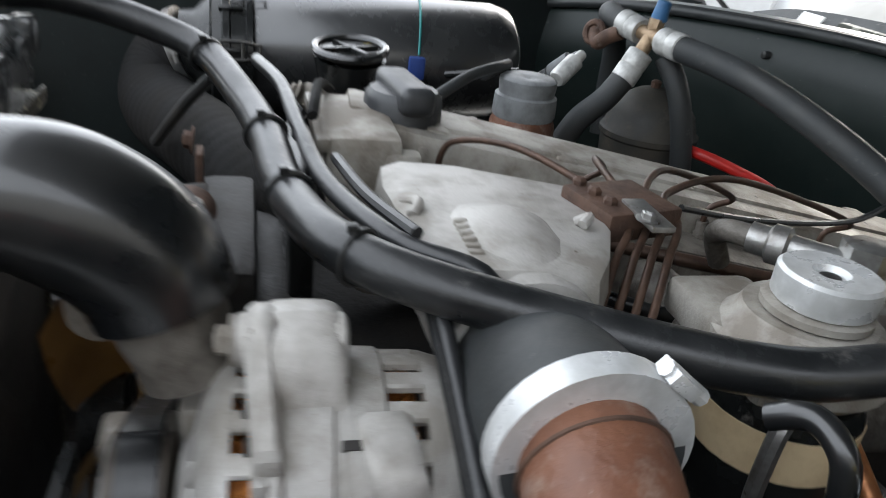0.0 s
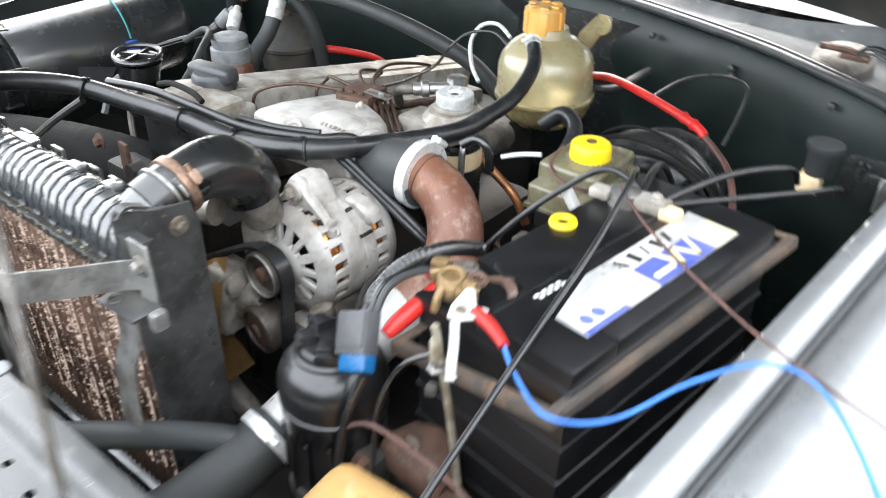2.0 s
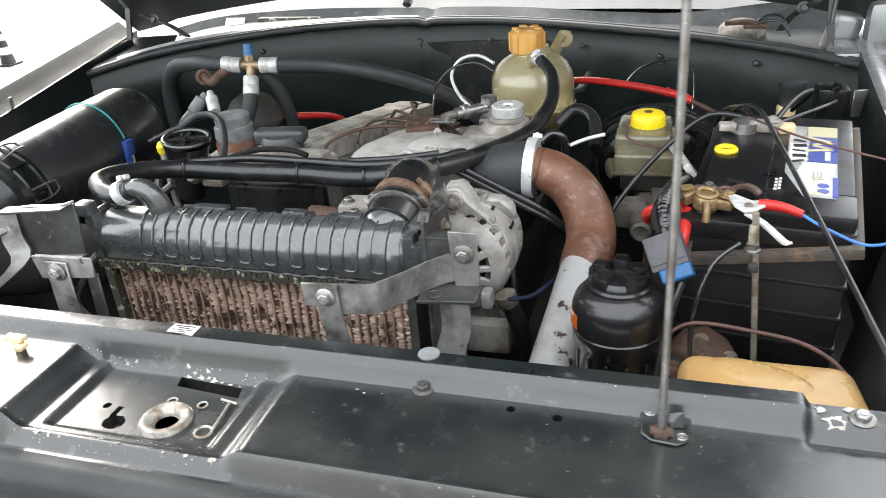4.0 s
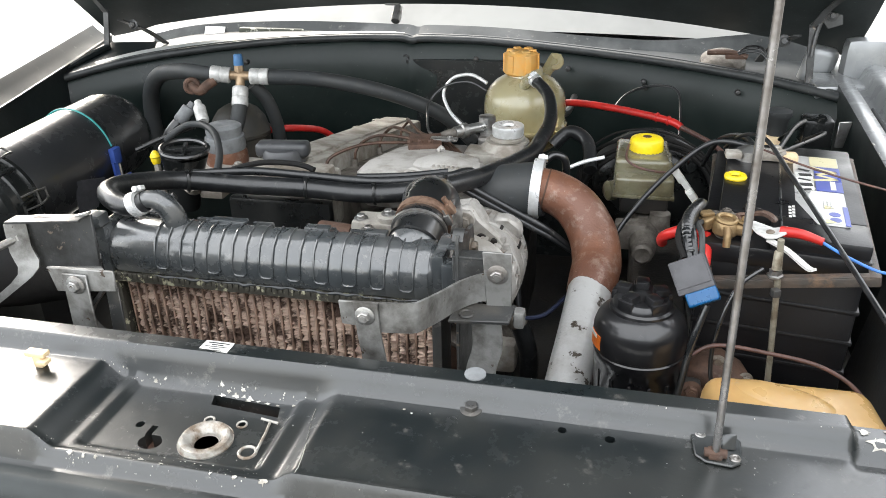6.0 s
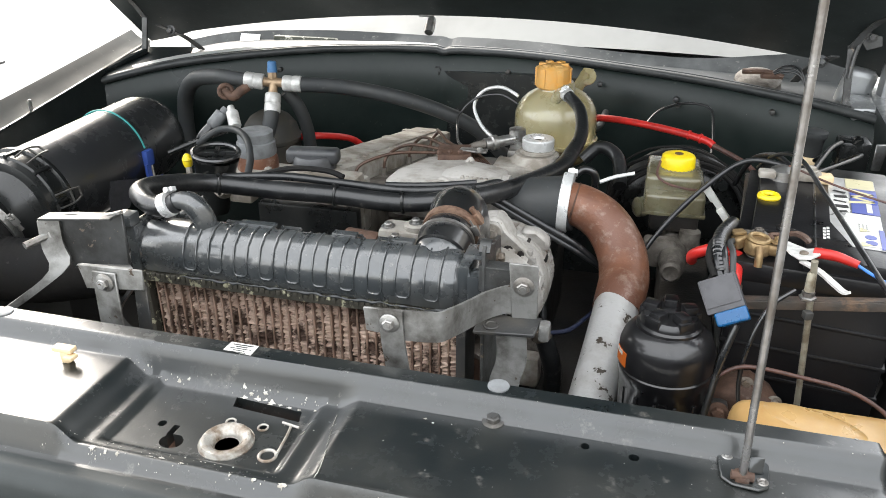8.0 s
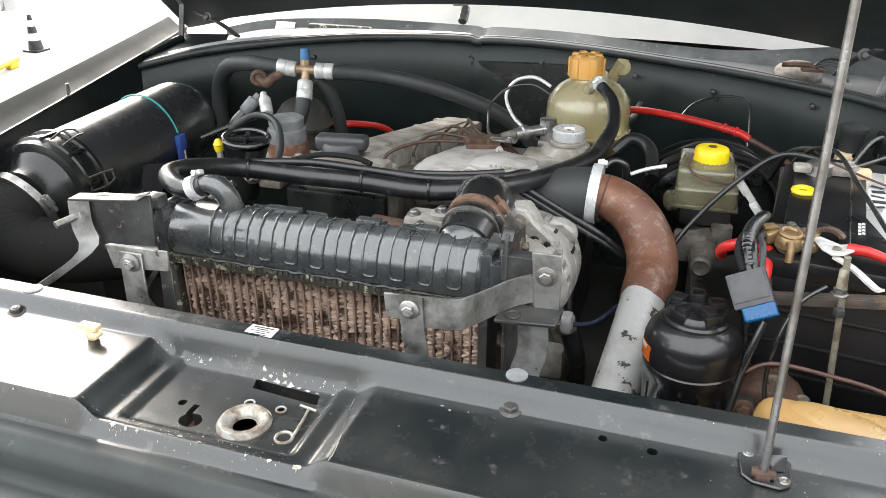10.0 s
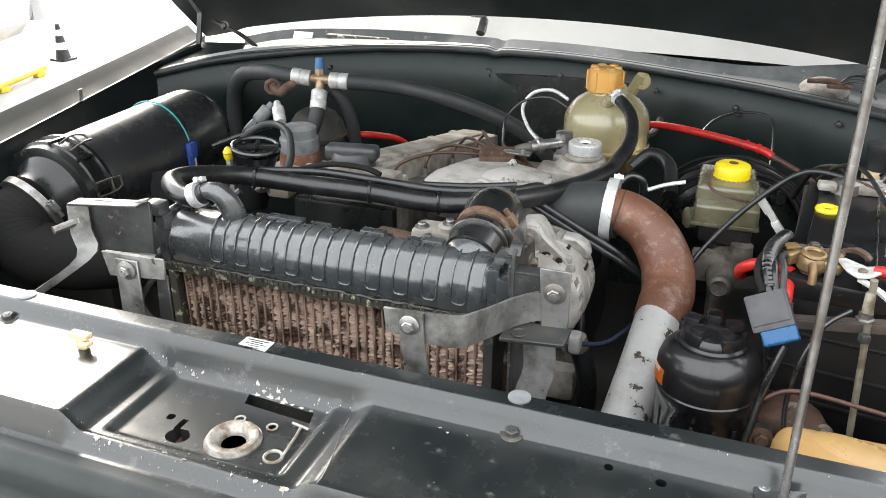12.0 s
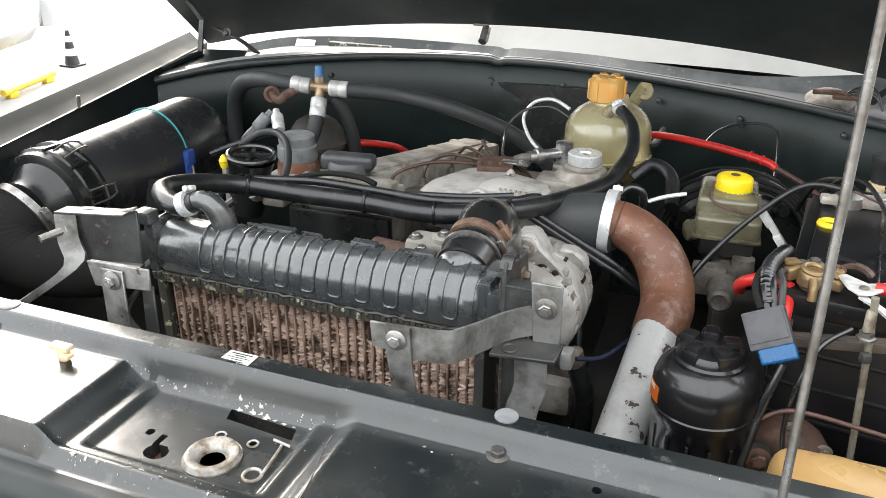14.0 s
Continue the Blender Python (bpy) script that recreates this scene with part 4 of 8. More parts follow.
tank = part("top_tank", tank_slice(-0.268, 0.136, 1.0, 0.14, 0.008), TANK_BLACK, rad, "ribbed black plastic top tank")
over = [(0.304, 0.9612), (0.294, 0.9612), (0.284, 0.9598), (0.2765, 0.9555), (0.2695, 0.9500), (0.2650, 0.9410), (0.2615, 0.9320), (0.2608, 0.9235)]
for k in range(10):
    x = -0.2035 + 0.0335 * k
    u = [(x, y, z) for y, z in over] + [(x + 0.0006, 0.2602, 0.9175), (x + 0.0035, 0.2602, 0.9145), (x + 0.0085, 0.2602, 0.9140)]
    u += [(x + 0.0135, 0.2602, 0.9145), (x + 0.0164, 0.2602, 0.9175)] + [(x + 0.017, y, z) for y, z in over[::-1]]
    part("rib", tube(u, 0.0011, 8, 3), TANK_BLACK, tank)
    part("raised_band", tank_slice(x + 0.0172, x + 0.0333, 1.020, 0.024, 0.003), TANK_BLACK, tank)
for x, wd in ((-0.125, 0.046), (-0.012, 0.030), (0.060, 0.026)):
    part("tank_tab", joined(box((x, 0.309, 0.9605), (wd, 0.012, 0.005), 0.0012), box((x, 0.318, 0.957), (wd * 0.4, 0.006, 0.006), 0.001)), TANK_BLACK, tank)
for x in (-0.235, -0.165, -0.09, -0.01, 0.035, 0.095):
    part("rear_slot_clip", joined(box((x, 0.327, 0.952), (0.026, 0.004, 0.003), 0.0005), box((x, 0.327, 0.940), (0.026, 0.004, 0.003), 0.0005), box((x - 0.012, 0.327, 0.946), (0.003, 0.004, 0.012), 0.0005), box((x + 0.012, 0.327, 0.946), (0.003, 0.004, 0.012), 0.0005), box((x, 0.3265, 0.946), (0.003, 0.004, 0.012), 0.0005)), TANK_BLACK, tank)
part("tank_end", joined(box((0.142, 0.292, 0.930), (0.014, 0.052, 0.058), 0.004), box((0.156, 0.272, 0.928), (0.018, 0.024, 0.046), 0.003), box((0.150, 0.303, 0.960), (0.026, 0.030, 0.006), 0.001), box((0.158, 0.303, 0.965), (0.004, 0.028, 0.010), 0.001)), TANK_BLACK, tank)
part("tank_cap_end", joined(box((-0.274, 0.292, 0.930), (0.014, 0.056, 0.062), 0.004), box((-0.279, 0.270, 0.968), (0.022, 0.020, 0.016), 0.003), box((-0.262, 0.322, 0.950), (0.030, 0.018, 0.030), 0.003)), TANK_BLACK, tank)
random.seed(31)
teeth = []
for k in range(58):
    x = -0.268 + 0.0070 * k
    h = 0.006 + random.uniform(-0.001, 0.003)
    teeth.append(box((x, 0.2578 + random.uniform(-0.0008, 0.0008), 0.9005), (0.0048, 0.0030, h), 0.0006))
    teeth.append(box((x, 0.3315, 0.9015), (0.0044, 0.0030, 0.010), 0.0006))
part("header", joined(box((-0.066, 0.295, 0.8960), (0.412, 0.074, 0.009), 0.002), *teeth), CRIMP, rad, "crimped dirty metal header")
random.seed(8)
seal = [(-0.205 + 0.0068 * k, 0.2572 + random.uniform(-0.0012, 0.0008), 0.9048 + random.uniform(-0.0012, 0.0012)) for k in range(50)]
part("seal", tube(seal, [random.choice((0.0006, 0.0011, 0.0016, 0.0021)) for k in range(50)], 6, 2), SEAL, rad, "squeezed yellowish sealant bead")
tube_me = None
for k in range(36):
    x = -0.258 + 0.0112 * k
    if tube_me is None:
        ob = part("core_tube", box((x, 0.292, 0.705), (0.0024, 0.036, 0.376), 0.0008, segs=1), TUBE, rad)
        tube_me, tx = ob.data, x
    else:
        ob = new("core_tube", tube_me)
        ob.parent = rad
        ob.location = ((x - tx) * K, 0, 0)
bm = bmesh.new()
random.seed(12)
for k in range(35):
    x0, x1 = -0.2560 + 0.0112 * k, -0.2478 + 0.0112 * k
    y_in = 0.2745 + random.uniform(-0.002, 0.002)
    prev = None
    for j in range(190):
        z = 0.890 - 0.0017 * j
        bent = random.uniform(-0.0013, 0.0013)
        x = (x0 if j % 2 else x1) + random.uniform(-0.0010, 0.0010)
        yy = y_in + random.uniform(0, 0.0045)
        row = [bm.verts.new((x, yy - 0.0012, z + bent - random.uniform(0.0002, 0.0013))), bm.verts.new((x, yy + 0.0012, z + bent)), bm.verts.new((x, 0.306, z))]
        if prev:
            bm.faces.new((prev[0], prev[1], row[1], row[0]))
            bm.faces.new((prev[1], prev[2], row[2], row[1]))
        prev = row
part("fin_pack", bm, FIN, rad, "crushed rusty brown cooling fins with gap shade and highlights blotched in", smooth=False)["kind"] = "stuff"
# Added dark sheet that stands in for the shaded depth behind the fins.
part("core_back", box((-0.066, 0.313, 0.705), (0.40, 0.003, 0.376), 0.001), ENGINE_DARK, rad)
part("bottom_tank", box((-0.066, 0.295, 0.50), (0.41, 0.07, 0.05), 0.015), TANK_BLACK, rad)
for x in (-0.270, 0.139):
    part("side_post", box((x, 0.292, 0.705), (0.012, 0.05, 0.376), 0.003), CRIMP if x < 0 else BRACKET_DARK, rad)
nk = part("neck", lathe((0.098, 0.292, 0.926), (0.104, 0.362, 0.958), [(0.006, 0.026), (0.014, 0.031), (0.034, 0.0315), (0.038, 0.028), (0.085, 0.028)], 28), TANK_BLACK, tank, "moulded hose neck")
part("side_plate", joined(plate([(0.166, 0.250, 0.994), (0.166, 0.292, 0.978), (0.166, 0.330, 0.972), (0.166, 0.338, 0.945), (0.166, 0.337, 0.60), (0.166, 0.252, 0.60), (0.166, 0.247, 0.985)], (0.004, 0, 0)),
                          strap([(0.168, 0.250, 0.986), (0.168, 0.262, 0.994), (0.168, 0.282, 0.986)], (0.012, 0, 0), 0.003)), SIDE_STEEL, rad, "dark steel side plate")
for p in ((0.170, 0.313, 0.951), (0.170, 0.265, 0.950)):
    part("plate_bolt", joined(bolt_mesh(p, (1, 0, 0), 0.007), lathe(p, (1, p[1], p[2]), [(0, 0.0095), (0.002, 0.0095), (0.0025, 0.006)], 18)), BOLT_DULL, rad)

# ---- radiator brackets ----
lb = thing("radiator_bracket", (-0.27, 0.17, 0.85), "bent bare steel mount bolted beside the radiator", "bracket", "radiator brackets")
part("upper_plate", joined(plate([(-0.336, 0.214, 0.990), (-0.240, 0.214, 1.000), (-0.243, 0.214, 0.928), (-0.320, 0.214, 0.922)], (0, 0.004, 0)),
                           box((-0.290, 0.205, 0.9955), (0.098, 0.020, 0.003), 0.001, Matrix.Rotation(radians(-6), 4, "Y"))), SIDE_STEEL, lb)
part("rim", strap([(-0.338, 0.213, 0.988), (-0.300, 0.210, 0.9955), (-0.262, 0.209, 0.998), (-0.238, 0.212, 1.004)], (0, 0.006, 0), 0.003), STEEL, lb)
part("tab", plate([(-0.256, 0.150, 0.966), (-0.176, 0.150, 0.969), (-0.177, 0.150, 0.945), (-0.250, 0.150, 0.938)], (0, 0.003, 0)), BRACKET, lb)
part("shelf", plate([(-0.320, 0.216, 0.924), (-0.245, 0.216, 0.932), (-0.190, 0.153, 0.966), (-0.254, 0.152, 0.964)], (0, 0.003, 0.002)), BRACKET, lb)
part("strip", plate([(-0.236, 0.146, 0.963), (-0.207, 0.146, 0.963), (-0.212, 0.146, 0.80), (-0.242, 0.146, 0.80)], (0, 0.003, 0)), BRACKET, lb)
part("brace", joined(strap([(-0.20, 0.16, 0.94), (-0.225, 0.16, 0.90), (-0.19, 0.165, 0.86)], (0, 0.008, 0), 0.004), plate([(-0.196, 0.158, 0.945), (-0.181, 0.158, 0.945), (-0.186, 0.158, 0.82), (-0.204, 0.158, 0.82)], (0, 0.003, 0))), BRACKET_DARK, lb)
part("arm", joined(strap([(-0.336, 0.208, 0.988), (-0.334, 0.204, 0.955), (-0.326, 0.198, 0.930), (-0.360, 0.178, 0.900), (-0.405, 0.160, 0.868), (-0.44, 0.15, 0.84)], (0.022, 0.010, 0.006), 0.004, 3)), BRACKET, lb)
part("bolt", bolt_mesh((-0.220, 0.145, 0.952), (0, -1, 0), 0.0066), STEEL, lb)
part("stud", joined(tube([(-0.336, 0.216, 0.967), (-0.350, 0.180, 0.963)], 0.0045, 8, 1, False), bolt_mesh((-0.338, 0.212, 0.967), (-0.3, -1, 0), 0.007)), STEEL, lb)

rb = thing("radiator_bracket", (0.16, 0.18, 0.87), "kinked grey steel strap bracket bolted across the radiator", "bracket", "radiator brackets")
part("tab", plate([(0.070, 0.150, 0.962), (0.114, 0.150, 0.964), (0.114, 0.150, 0.933), (0.072, 0.150, 0.936)], (0, 0.003, 0)), BRACKET, rb)
part("strip", strap([(0.0995, 0.146, 0.965), (0.1015, 0.146, 0.93), (0.106, 0.147, 0.885), (0.108, 0.147, 0.80)], (0.024, 0, 0), 0.003), BRACKET, rb)
part("arm", strap([(0.112, 0.150, 0.948), (0.144, 0.151, 0.950), (0.154, 0.161, 0.950), (0.163, 0.200, 0.939), (0.173, 0.234, 0.932), (0.192, 0.246, 0.936), (0.214, 0.247, 0.942)], (0, 0.002, 0.032), 0.003, 4), BRACKET, rb)
part("upright", plate([(0.1958, 0.2435, 0.9806), (0.2268, 0.2435, 0.9806), (0.2279, 0.2435, 0.9101), (0.2009, 0.2435, 0.9101)], (0, 0.003, 0)), BRACKET, rb)
part("top_plate", joined(plate([(0.1626, 0.2487, 0.9681), (0.2009, 0.2487, 0.9713), (0.2009, 0.2487, 0.9412), (0.1626, 0.2487, 0.9412)], (0, 0.003, 0)), box((0.1823, 0.2569, 0.9692), (0.040, 0.018, 0.003), 0.001)), SIDE_STEEL, rb)
part("bolt", bolt_mesh((0.2123, 0.2435, 0.9557), (0, -1, 0), 0.0070), STEEL, rb)
part("bolt", bolt_mesh((0.099, 0.144, 0.952), (0, -1, 0), 0.0062), STEEL, rb)
part("rusty_tab", joined(plate([(0.1647, 0.2155, 0.9112), (0.2289, 0.2155, 0.9163), (0.2330, 0.2466, 0.9195), (0.1667, 0.2466, 0.9153)], (0, 0, -0.004)), torus((0.1823, 0.2269, 0.9143), (0, 0, 1), 0.007, 0.0015, 16, 6)), BRACKET_DARK, rb)
part("lower_strip", strap([(0.2040, 0.2238, 0.9091), (0.2061, 0.2197, 0.8791), (0.1999, 0.2114, 0.8480), (0.2009, 0.2031, 0.7806)], (0.032, 0, 0), 0.003), BRACKET, rb)
part("end_block", box((0.2372, 0.2362, 0.9101), (0.012, 0.016, 0.020), 0.004), BRACKET, rb)

sth = thing("stub_hose", (0.199, 0.46, 0.70), "short black hose with a bright crimped collar under the bracket", "hose")
part("hose", tube([(0.206, 0.462, 0.770), (0.218, 0.466, 0.735), (0.224, 0.474, 0.695), (0.222, 0.49, 0.63)], 0.0135, 12, 5), RUBBER, sth)
part("collar", lathe((0.202, 0.4615, 0.780), (0.209, 0.463, 0.757), [(0, 0.011), (0.002, 0.0155), (0.018, 0.0155), (0.020, 0.014)], 18), BOLT_DULL, sth, "crimped steel collar")

# ---- overflow hose with its fittings ----
oh = thing("overflow_hose", (-0.23, 0.283, 0.96), "black rubber hose looping from radiator to coolant tank", "hose")
hose_pts = [(-0.218, 0.287, 0.989), (-0.240, 0.286, 0.980), (-0.272, 0.300, 0.980), (-0.303, 0.335, 0.977), (-0.310, 0.395, 0.963), (-0.283, 0.460, 0.944), (-0.200, 0.495, 0.929), (-0.112, 0.515, 0.922), (-0.013, 0.528, 0.915),
            (0.088, 0.560, 0.922), (0.140, 0.650, 0.914), (0.182, 0.745, 0.910), (0.196, 0.800, 0.918), (0.206, 0.862, 0.936), (0.195, 0.925, 0.962), (0.165, 0.968, 0.979)]
hrad = [0.0120, 0.0122, 0.0130, 0.0134, 0.0136, 0.0136, 0.0136, 0.0138, 0.0140, 0.0140, 0.0138, 0.0135, 0.0128, 0.0118, 0.0110, 0.0105]
part("hose", tube(hose_pts, hrad, 16, 6), RUBBER, oh)
part("elbow", tube([(-0.186, 0.296, 0.950), (-0.191, 0.294, 0.972), (-0.202, 0.291, 0.988), (-0.216, 0.288, 0.990), (-0.232, 0.286, 0.984)], [0.0145, 0.014, 0.013, 0.011, 0.0105], 16, 5), TANK_BLACK, oh, "dark plastic elbow")
part("clamp", band_mesh((-0.230, 0.285, 0.985), (-0.88, -0.05, -0.4), 0.0145, 0.011, screw=(0.2, 0.3, 1)), CLAMP_WHITE, oh)
part("clamp", band_mesh((0.166, 0.966, 0.9785), (-0.6, 0.7, 0.3), 0.0118, 0.010, screw=(-0.2, -0.6, 0.8)), CLAMP_WHITE, oh)
for p, ax, rr in (((-0.270, 0.466, 0.941), (0.9, 0.40, -0.15), 0.0144), ((-0.112, 0.515, 0.922), (0.97, 0.15, -0.07), 0.0147), ((-0.013, 0.528, 0.915), (0.97, 0.2, 0.0), 0.0149), ((0.086, 0.559, 0.9215), (0.75, 0.65, 0), 0.0149)):
    part("cable_tie", tie_mesh(p, ax, rr), BLACK, oh)
sh = thing("corrugated_loom", (-0.2, 0.47, 0.955), "thin black cable loom tied along the hose", "cable")
part("loom", tube([(-0.29, 0.51, 0.935), (-0.20, 0.528, 0.938), (-0.112, 0.537, 0.933), (-0.013, 0.550, 0.926), (0.078, 0.580, 0.928), (0.115, 0.625, 0.920), (0.150, 0.62, 0.87), (0.185, 0.575, 0.80), (0.20, 0.54, 0.72)], 0.0062, 10, 6), RUBBER, sh)
part("branch", tube([(-0.112, 0.548, 0.938), (-0.14, 0.552, 0.944), (-0.20, 0.56, 0.94), (-0.26, 0.575, 0.92)], 0.0045, 8, 6), DUCT, sh)
part("second_wire", tube([(-0.05, 0.560, 0.928), (0.02, 0.572, 0.930), (0.082, 0.590, 0.934)], 0.004, 8, 6), RUBBER, sh)

# ---- upper radiator hose ----
uh = thing("upper_radiator_hose", (0.11, 0.36, 0.94), "fat glossy black rubber elbow hose behind the radiator", "hose")
part("hose", tube([(0.1015, 0.320, 0.944), (0.103, 0.345, 0.953), (0.103, 0.370, 0.959), (0.101, 0.398, 0.960), (0.097, 0.420, 0.953), (0.094, 0.441, 0.939), (0.093, 0.456, 0.921), (0.094, 0.463, 0.902)], [0.0315, 0.0315, 0.0320, 0.0340, 0.0370, 0.0380, 0.0375, 0.0360], 28, 7), RUBBER_GLOSS, uh)
part("clamp", band_mesh((0.1035, 0.358, 0.9565), (-0.02, 1, 0.25), 0.0330, 0.011, 32, screw=(0.9, 0.1, 0.55)), COPPER_CLAMP, uh, "tarnished worm clamp")
part("silver_clamp", band_mesh((0.1027, 0.341, 0.9518), (-0.05, 1, 0.32), 0.0326, 0.004, 32, screw=(0.9, 0.1, 0.4)), STEEL, uh, "bright plated clamp ring")
part("outlet_neck", lathe((0.094, 0.460, 0.910), (0.096, 0.472, 0.872), [(0, 0.0290), (0.024, 0.0285), (0.036, 0.026), (0.05, 0.026)], 24), CAST_DIRTY, uh, "cast outlet neck")

# ---- alternator and pulleys ----
al = thing("alternator", (0.128, 0.55, 0.72), "pale cast alternator with copper windings behind slots", "alternator")
ac, af = Vector((0.131, 0.602, 0.803)), Vector((0.1245, 0.478, 0.803))
ad = (af - ac).normalized()
au = Vector((1, 0, 0)) - ad * ad.x
au.normalize()
av = ad.cross(au)


def round_bar(s0, r0, s1, r1, t, wide, deep):
    """Bar of the slotted casing at angle t between two rings."""
    out = au * math.cos(t) + av * math.sin(t)
    p0, p1 = ac + ad * s0 + out * r0, ac + ad * s1 + out * r1
    e1 = (p1 - p0).normalized()
    e2 = (av * math.cos(t) - au * math.sin(t)).normalized()
    return box((p0 + p1) / 2, ((p1 - p0).length, wide, deep), 0.0016, Matrix((e1, e2, e1.cross(e2))).transposed().to_4x4(), 1)


part("inner_drum", lathe(ac, af, [(-0.004, 0.030), (0.0, 0.058), (0.105, 0.058), (0.112, 0.030)], 36), ENGINE_DARK, al)
part("winding", joined(*[torus(ac + ad * s_, ad, 0.0620, 0.0048, 40, 8) for s_ in (0.088, 0.095, 0.102, 0.020, 0.027)]), COPPER_WIND, al, "bright copper winding")
part("rear_ring", lathe(ac, af, [(-0.018, 0.030), (-0.016, 0.056), (-0.006, 0.070), (0.010, 0.0745), (0.013, 0.0745), (0.013, 0.062), (-0.004, 0.058)], 48), CAST_WHITE, al)
part("middle_ring", lathe(ac, af, [(0.032, 0.062), (0.032, 0.0745), (0.034, 0.0765), (0.052, 0.0770), (0.0535, 0.0745), (0.0575, 0.0745), (0.059, 0.0775), (0.082, 0.0770), (0.084, 0.0750), (0.084, 0.062)], 48), CAST_WHITE, al)
part("front_ring", lathe(ac, af, [(0.105, 0.062), (0.105, 0.0755), (0.109, 0.0745), (0.115, 0.0690), (0.120, 0.0605), (0.1215, 0.0560), (0.115, 0.0535), (0.108, 0.058)], 48), CAST_WHITE, al)
part("hub_ring", lathe(ac, af, [(0.118, 0.0), (0.118, 0.026), (0.120, 0.0335), (0.126, 0.0330), (0.132, 0.026), (0.134, 0.0)], 32), CAST_WHITE, al)
for k in range(22):
    t = 2 * math.pi * k / 22
    part("vent_bar", round_bar(0.082, 0.0728, 0.107, 0.0728, t + 0.04, 0.0115, 0.0062), CAST_WHITE, al)
    part("vent_bar", round_bar(0.011, 0.0715, 0.034, 0.0715, t + 0.1, 0.0125, 0.0062), CAST_WHITE, al)
for k in range(14):
    part("spoke", round_bar(0.1165, 0.0600, 0.1245, 0.027, 2 * math.pi * k / 14 + 0.05, 0.0090 + 0.003 * (k % 2), 0.0075), CAST_WHITE, al)
part("top_lug", plate([(0.072, 0.505, 0.862), (0.098, 0.503, 0.886), (0.113, 0.502, 0.909), (0.120, 0.502, 0.916), (0.135, 0.502, 0.915), (0.146, 0.502, 0.898), (0.172, 0.504, 0.874), (0.190, 0.506, 0.852), (0.180, 0.506, 0.846), (0.090, 0.506, 0.848)], (0, 0.014, 0), 0.0035), CAST_WHITE, al)
part("lug_column", loft([(0.100, 0.528, 0.870, 0.022, 0.022, 4), (0.112, 0.528, 0.888, 0.022, 0.024, 4), (0.128, 0.528, 0.892, 0.021, 0.023, 4), (0.142, 0.528, 0.882, 0.022, 0.022, 4), (0.152, 0.528, 0.866, 0.022, 0.020, 4)], 20), CAST_WHITE, al)
part("lug_boss", lathe((0.1265, 0.496, 0.898), (0.1265, 1, 0.898), [(0, 0.0105), (0.0015, 0.0125), (0.006, 0.0135), (0.052, 0.0130), (0.054, 0.010)], 24), CAST_WHITE, al)
part("rear_lug", plate([(0.152, 0.556, 0.850), (0.158, 0.552, 0.880), (0.180, 0.550, 0.880), (0.196, 0.556, 0.866), (0.198, 0.560, 0.846)], (0, 0.026, 0), 0.004), CAST_WHITE, al)
for c_, s_ in (((0.172, 0.512, 0.866), (0.020, 0.012, 0.010)), ((0.093, 0.509, 0.868), (0.016, 0.010, 0.012)), ((0.183, 0.508, 0.858), (0.010, 0.008, 0.010))):
    part("casting_rib", box(c_, s_, 0.003), CAST_WHITE, al)
# Solid near-black discs stand in for the shade inside the face openings.
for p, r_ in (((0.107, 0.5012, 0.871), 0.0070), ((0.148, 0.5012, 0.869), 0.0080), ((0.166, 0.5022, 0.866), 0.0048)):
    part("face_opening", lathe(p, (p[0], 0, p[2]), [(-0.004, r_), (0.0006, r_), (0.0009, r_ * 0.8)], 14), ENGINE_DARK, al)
# Near-black blocks on the casing, painted as the shade of two slits.
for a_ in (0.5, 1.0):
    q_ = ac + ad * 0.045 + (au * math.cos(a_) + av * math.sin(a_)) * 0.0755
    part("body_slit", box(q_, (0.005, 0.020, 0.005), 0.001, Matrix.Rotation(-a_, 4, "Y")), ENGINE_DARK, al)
part("lug_bolt", bolt_mesh((0.1265, 0.4965, 0.898), (0, -1, 0), 0.0078), CAST, al)
part("lower_foot", plate([(0.075, 0.500, 0.748), (0.180, 0.500, 0.748), (0.200, 0.500, 0.700), (0.165, 0.500, 0.655), (0.095, 0.500, 0.670)], (0, 0.05, 0), 0.006), CAST_DIRTY, al)
pf = af + ad * 0.012
pul = part("pulley", lathe(pf, pf + ad, [(0.0, 0.018), (0.001, 0.0315), (0.004, 0.0315), *[(0.006 + 0.0025 * k, 0.0290 + 0.002 * (k % 2)) for k in range(8)], (0.026, 0.0315), (0.029, 0.0315), (0.030, 0.0265), (0.023, 0.024), (0.023, 0.0)], 36), PULLEY, al, "grooved belt pulley")
part("pulley_rim", torus(pf + ad * 0.0298, ad, 0.0290, 0.0016, 36, 8), STEEL, pul)
part("pulley_nut", lathe(pf + ad * 0.022, pf + ad * 2, [(0, 0.011), (0.008, 0.011), (0.010, 0.008)], 6), RUST, pul)

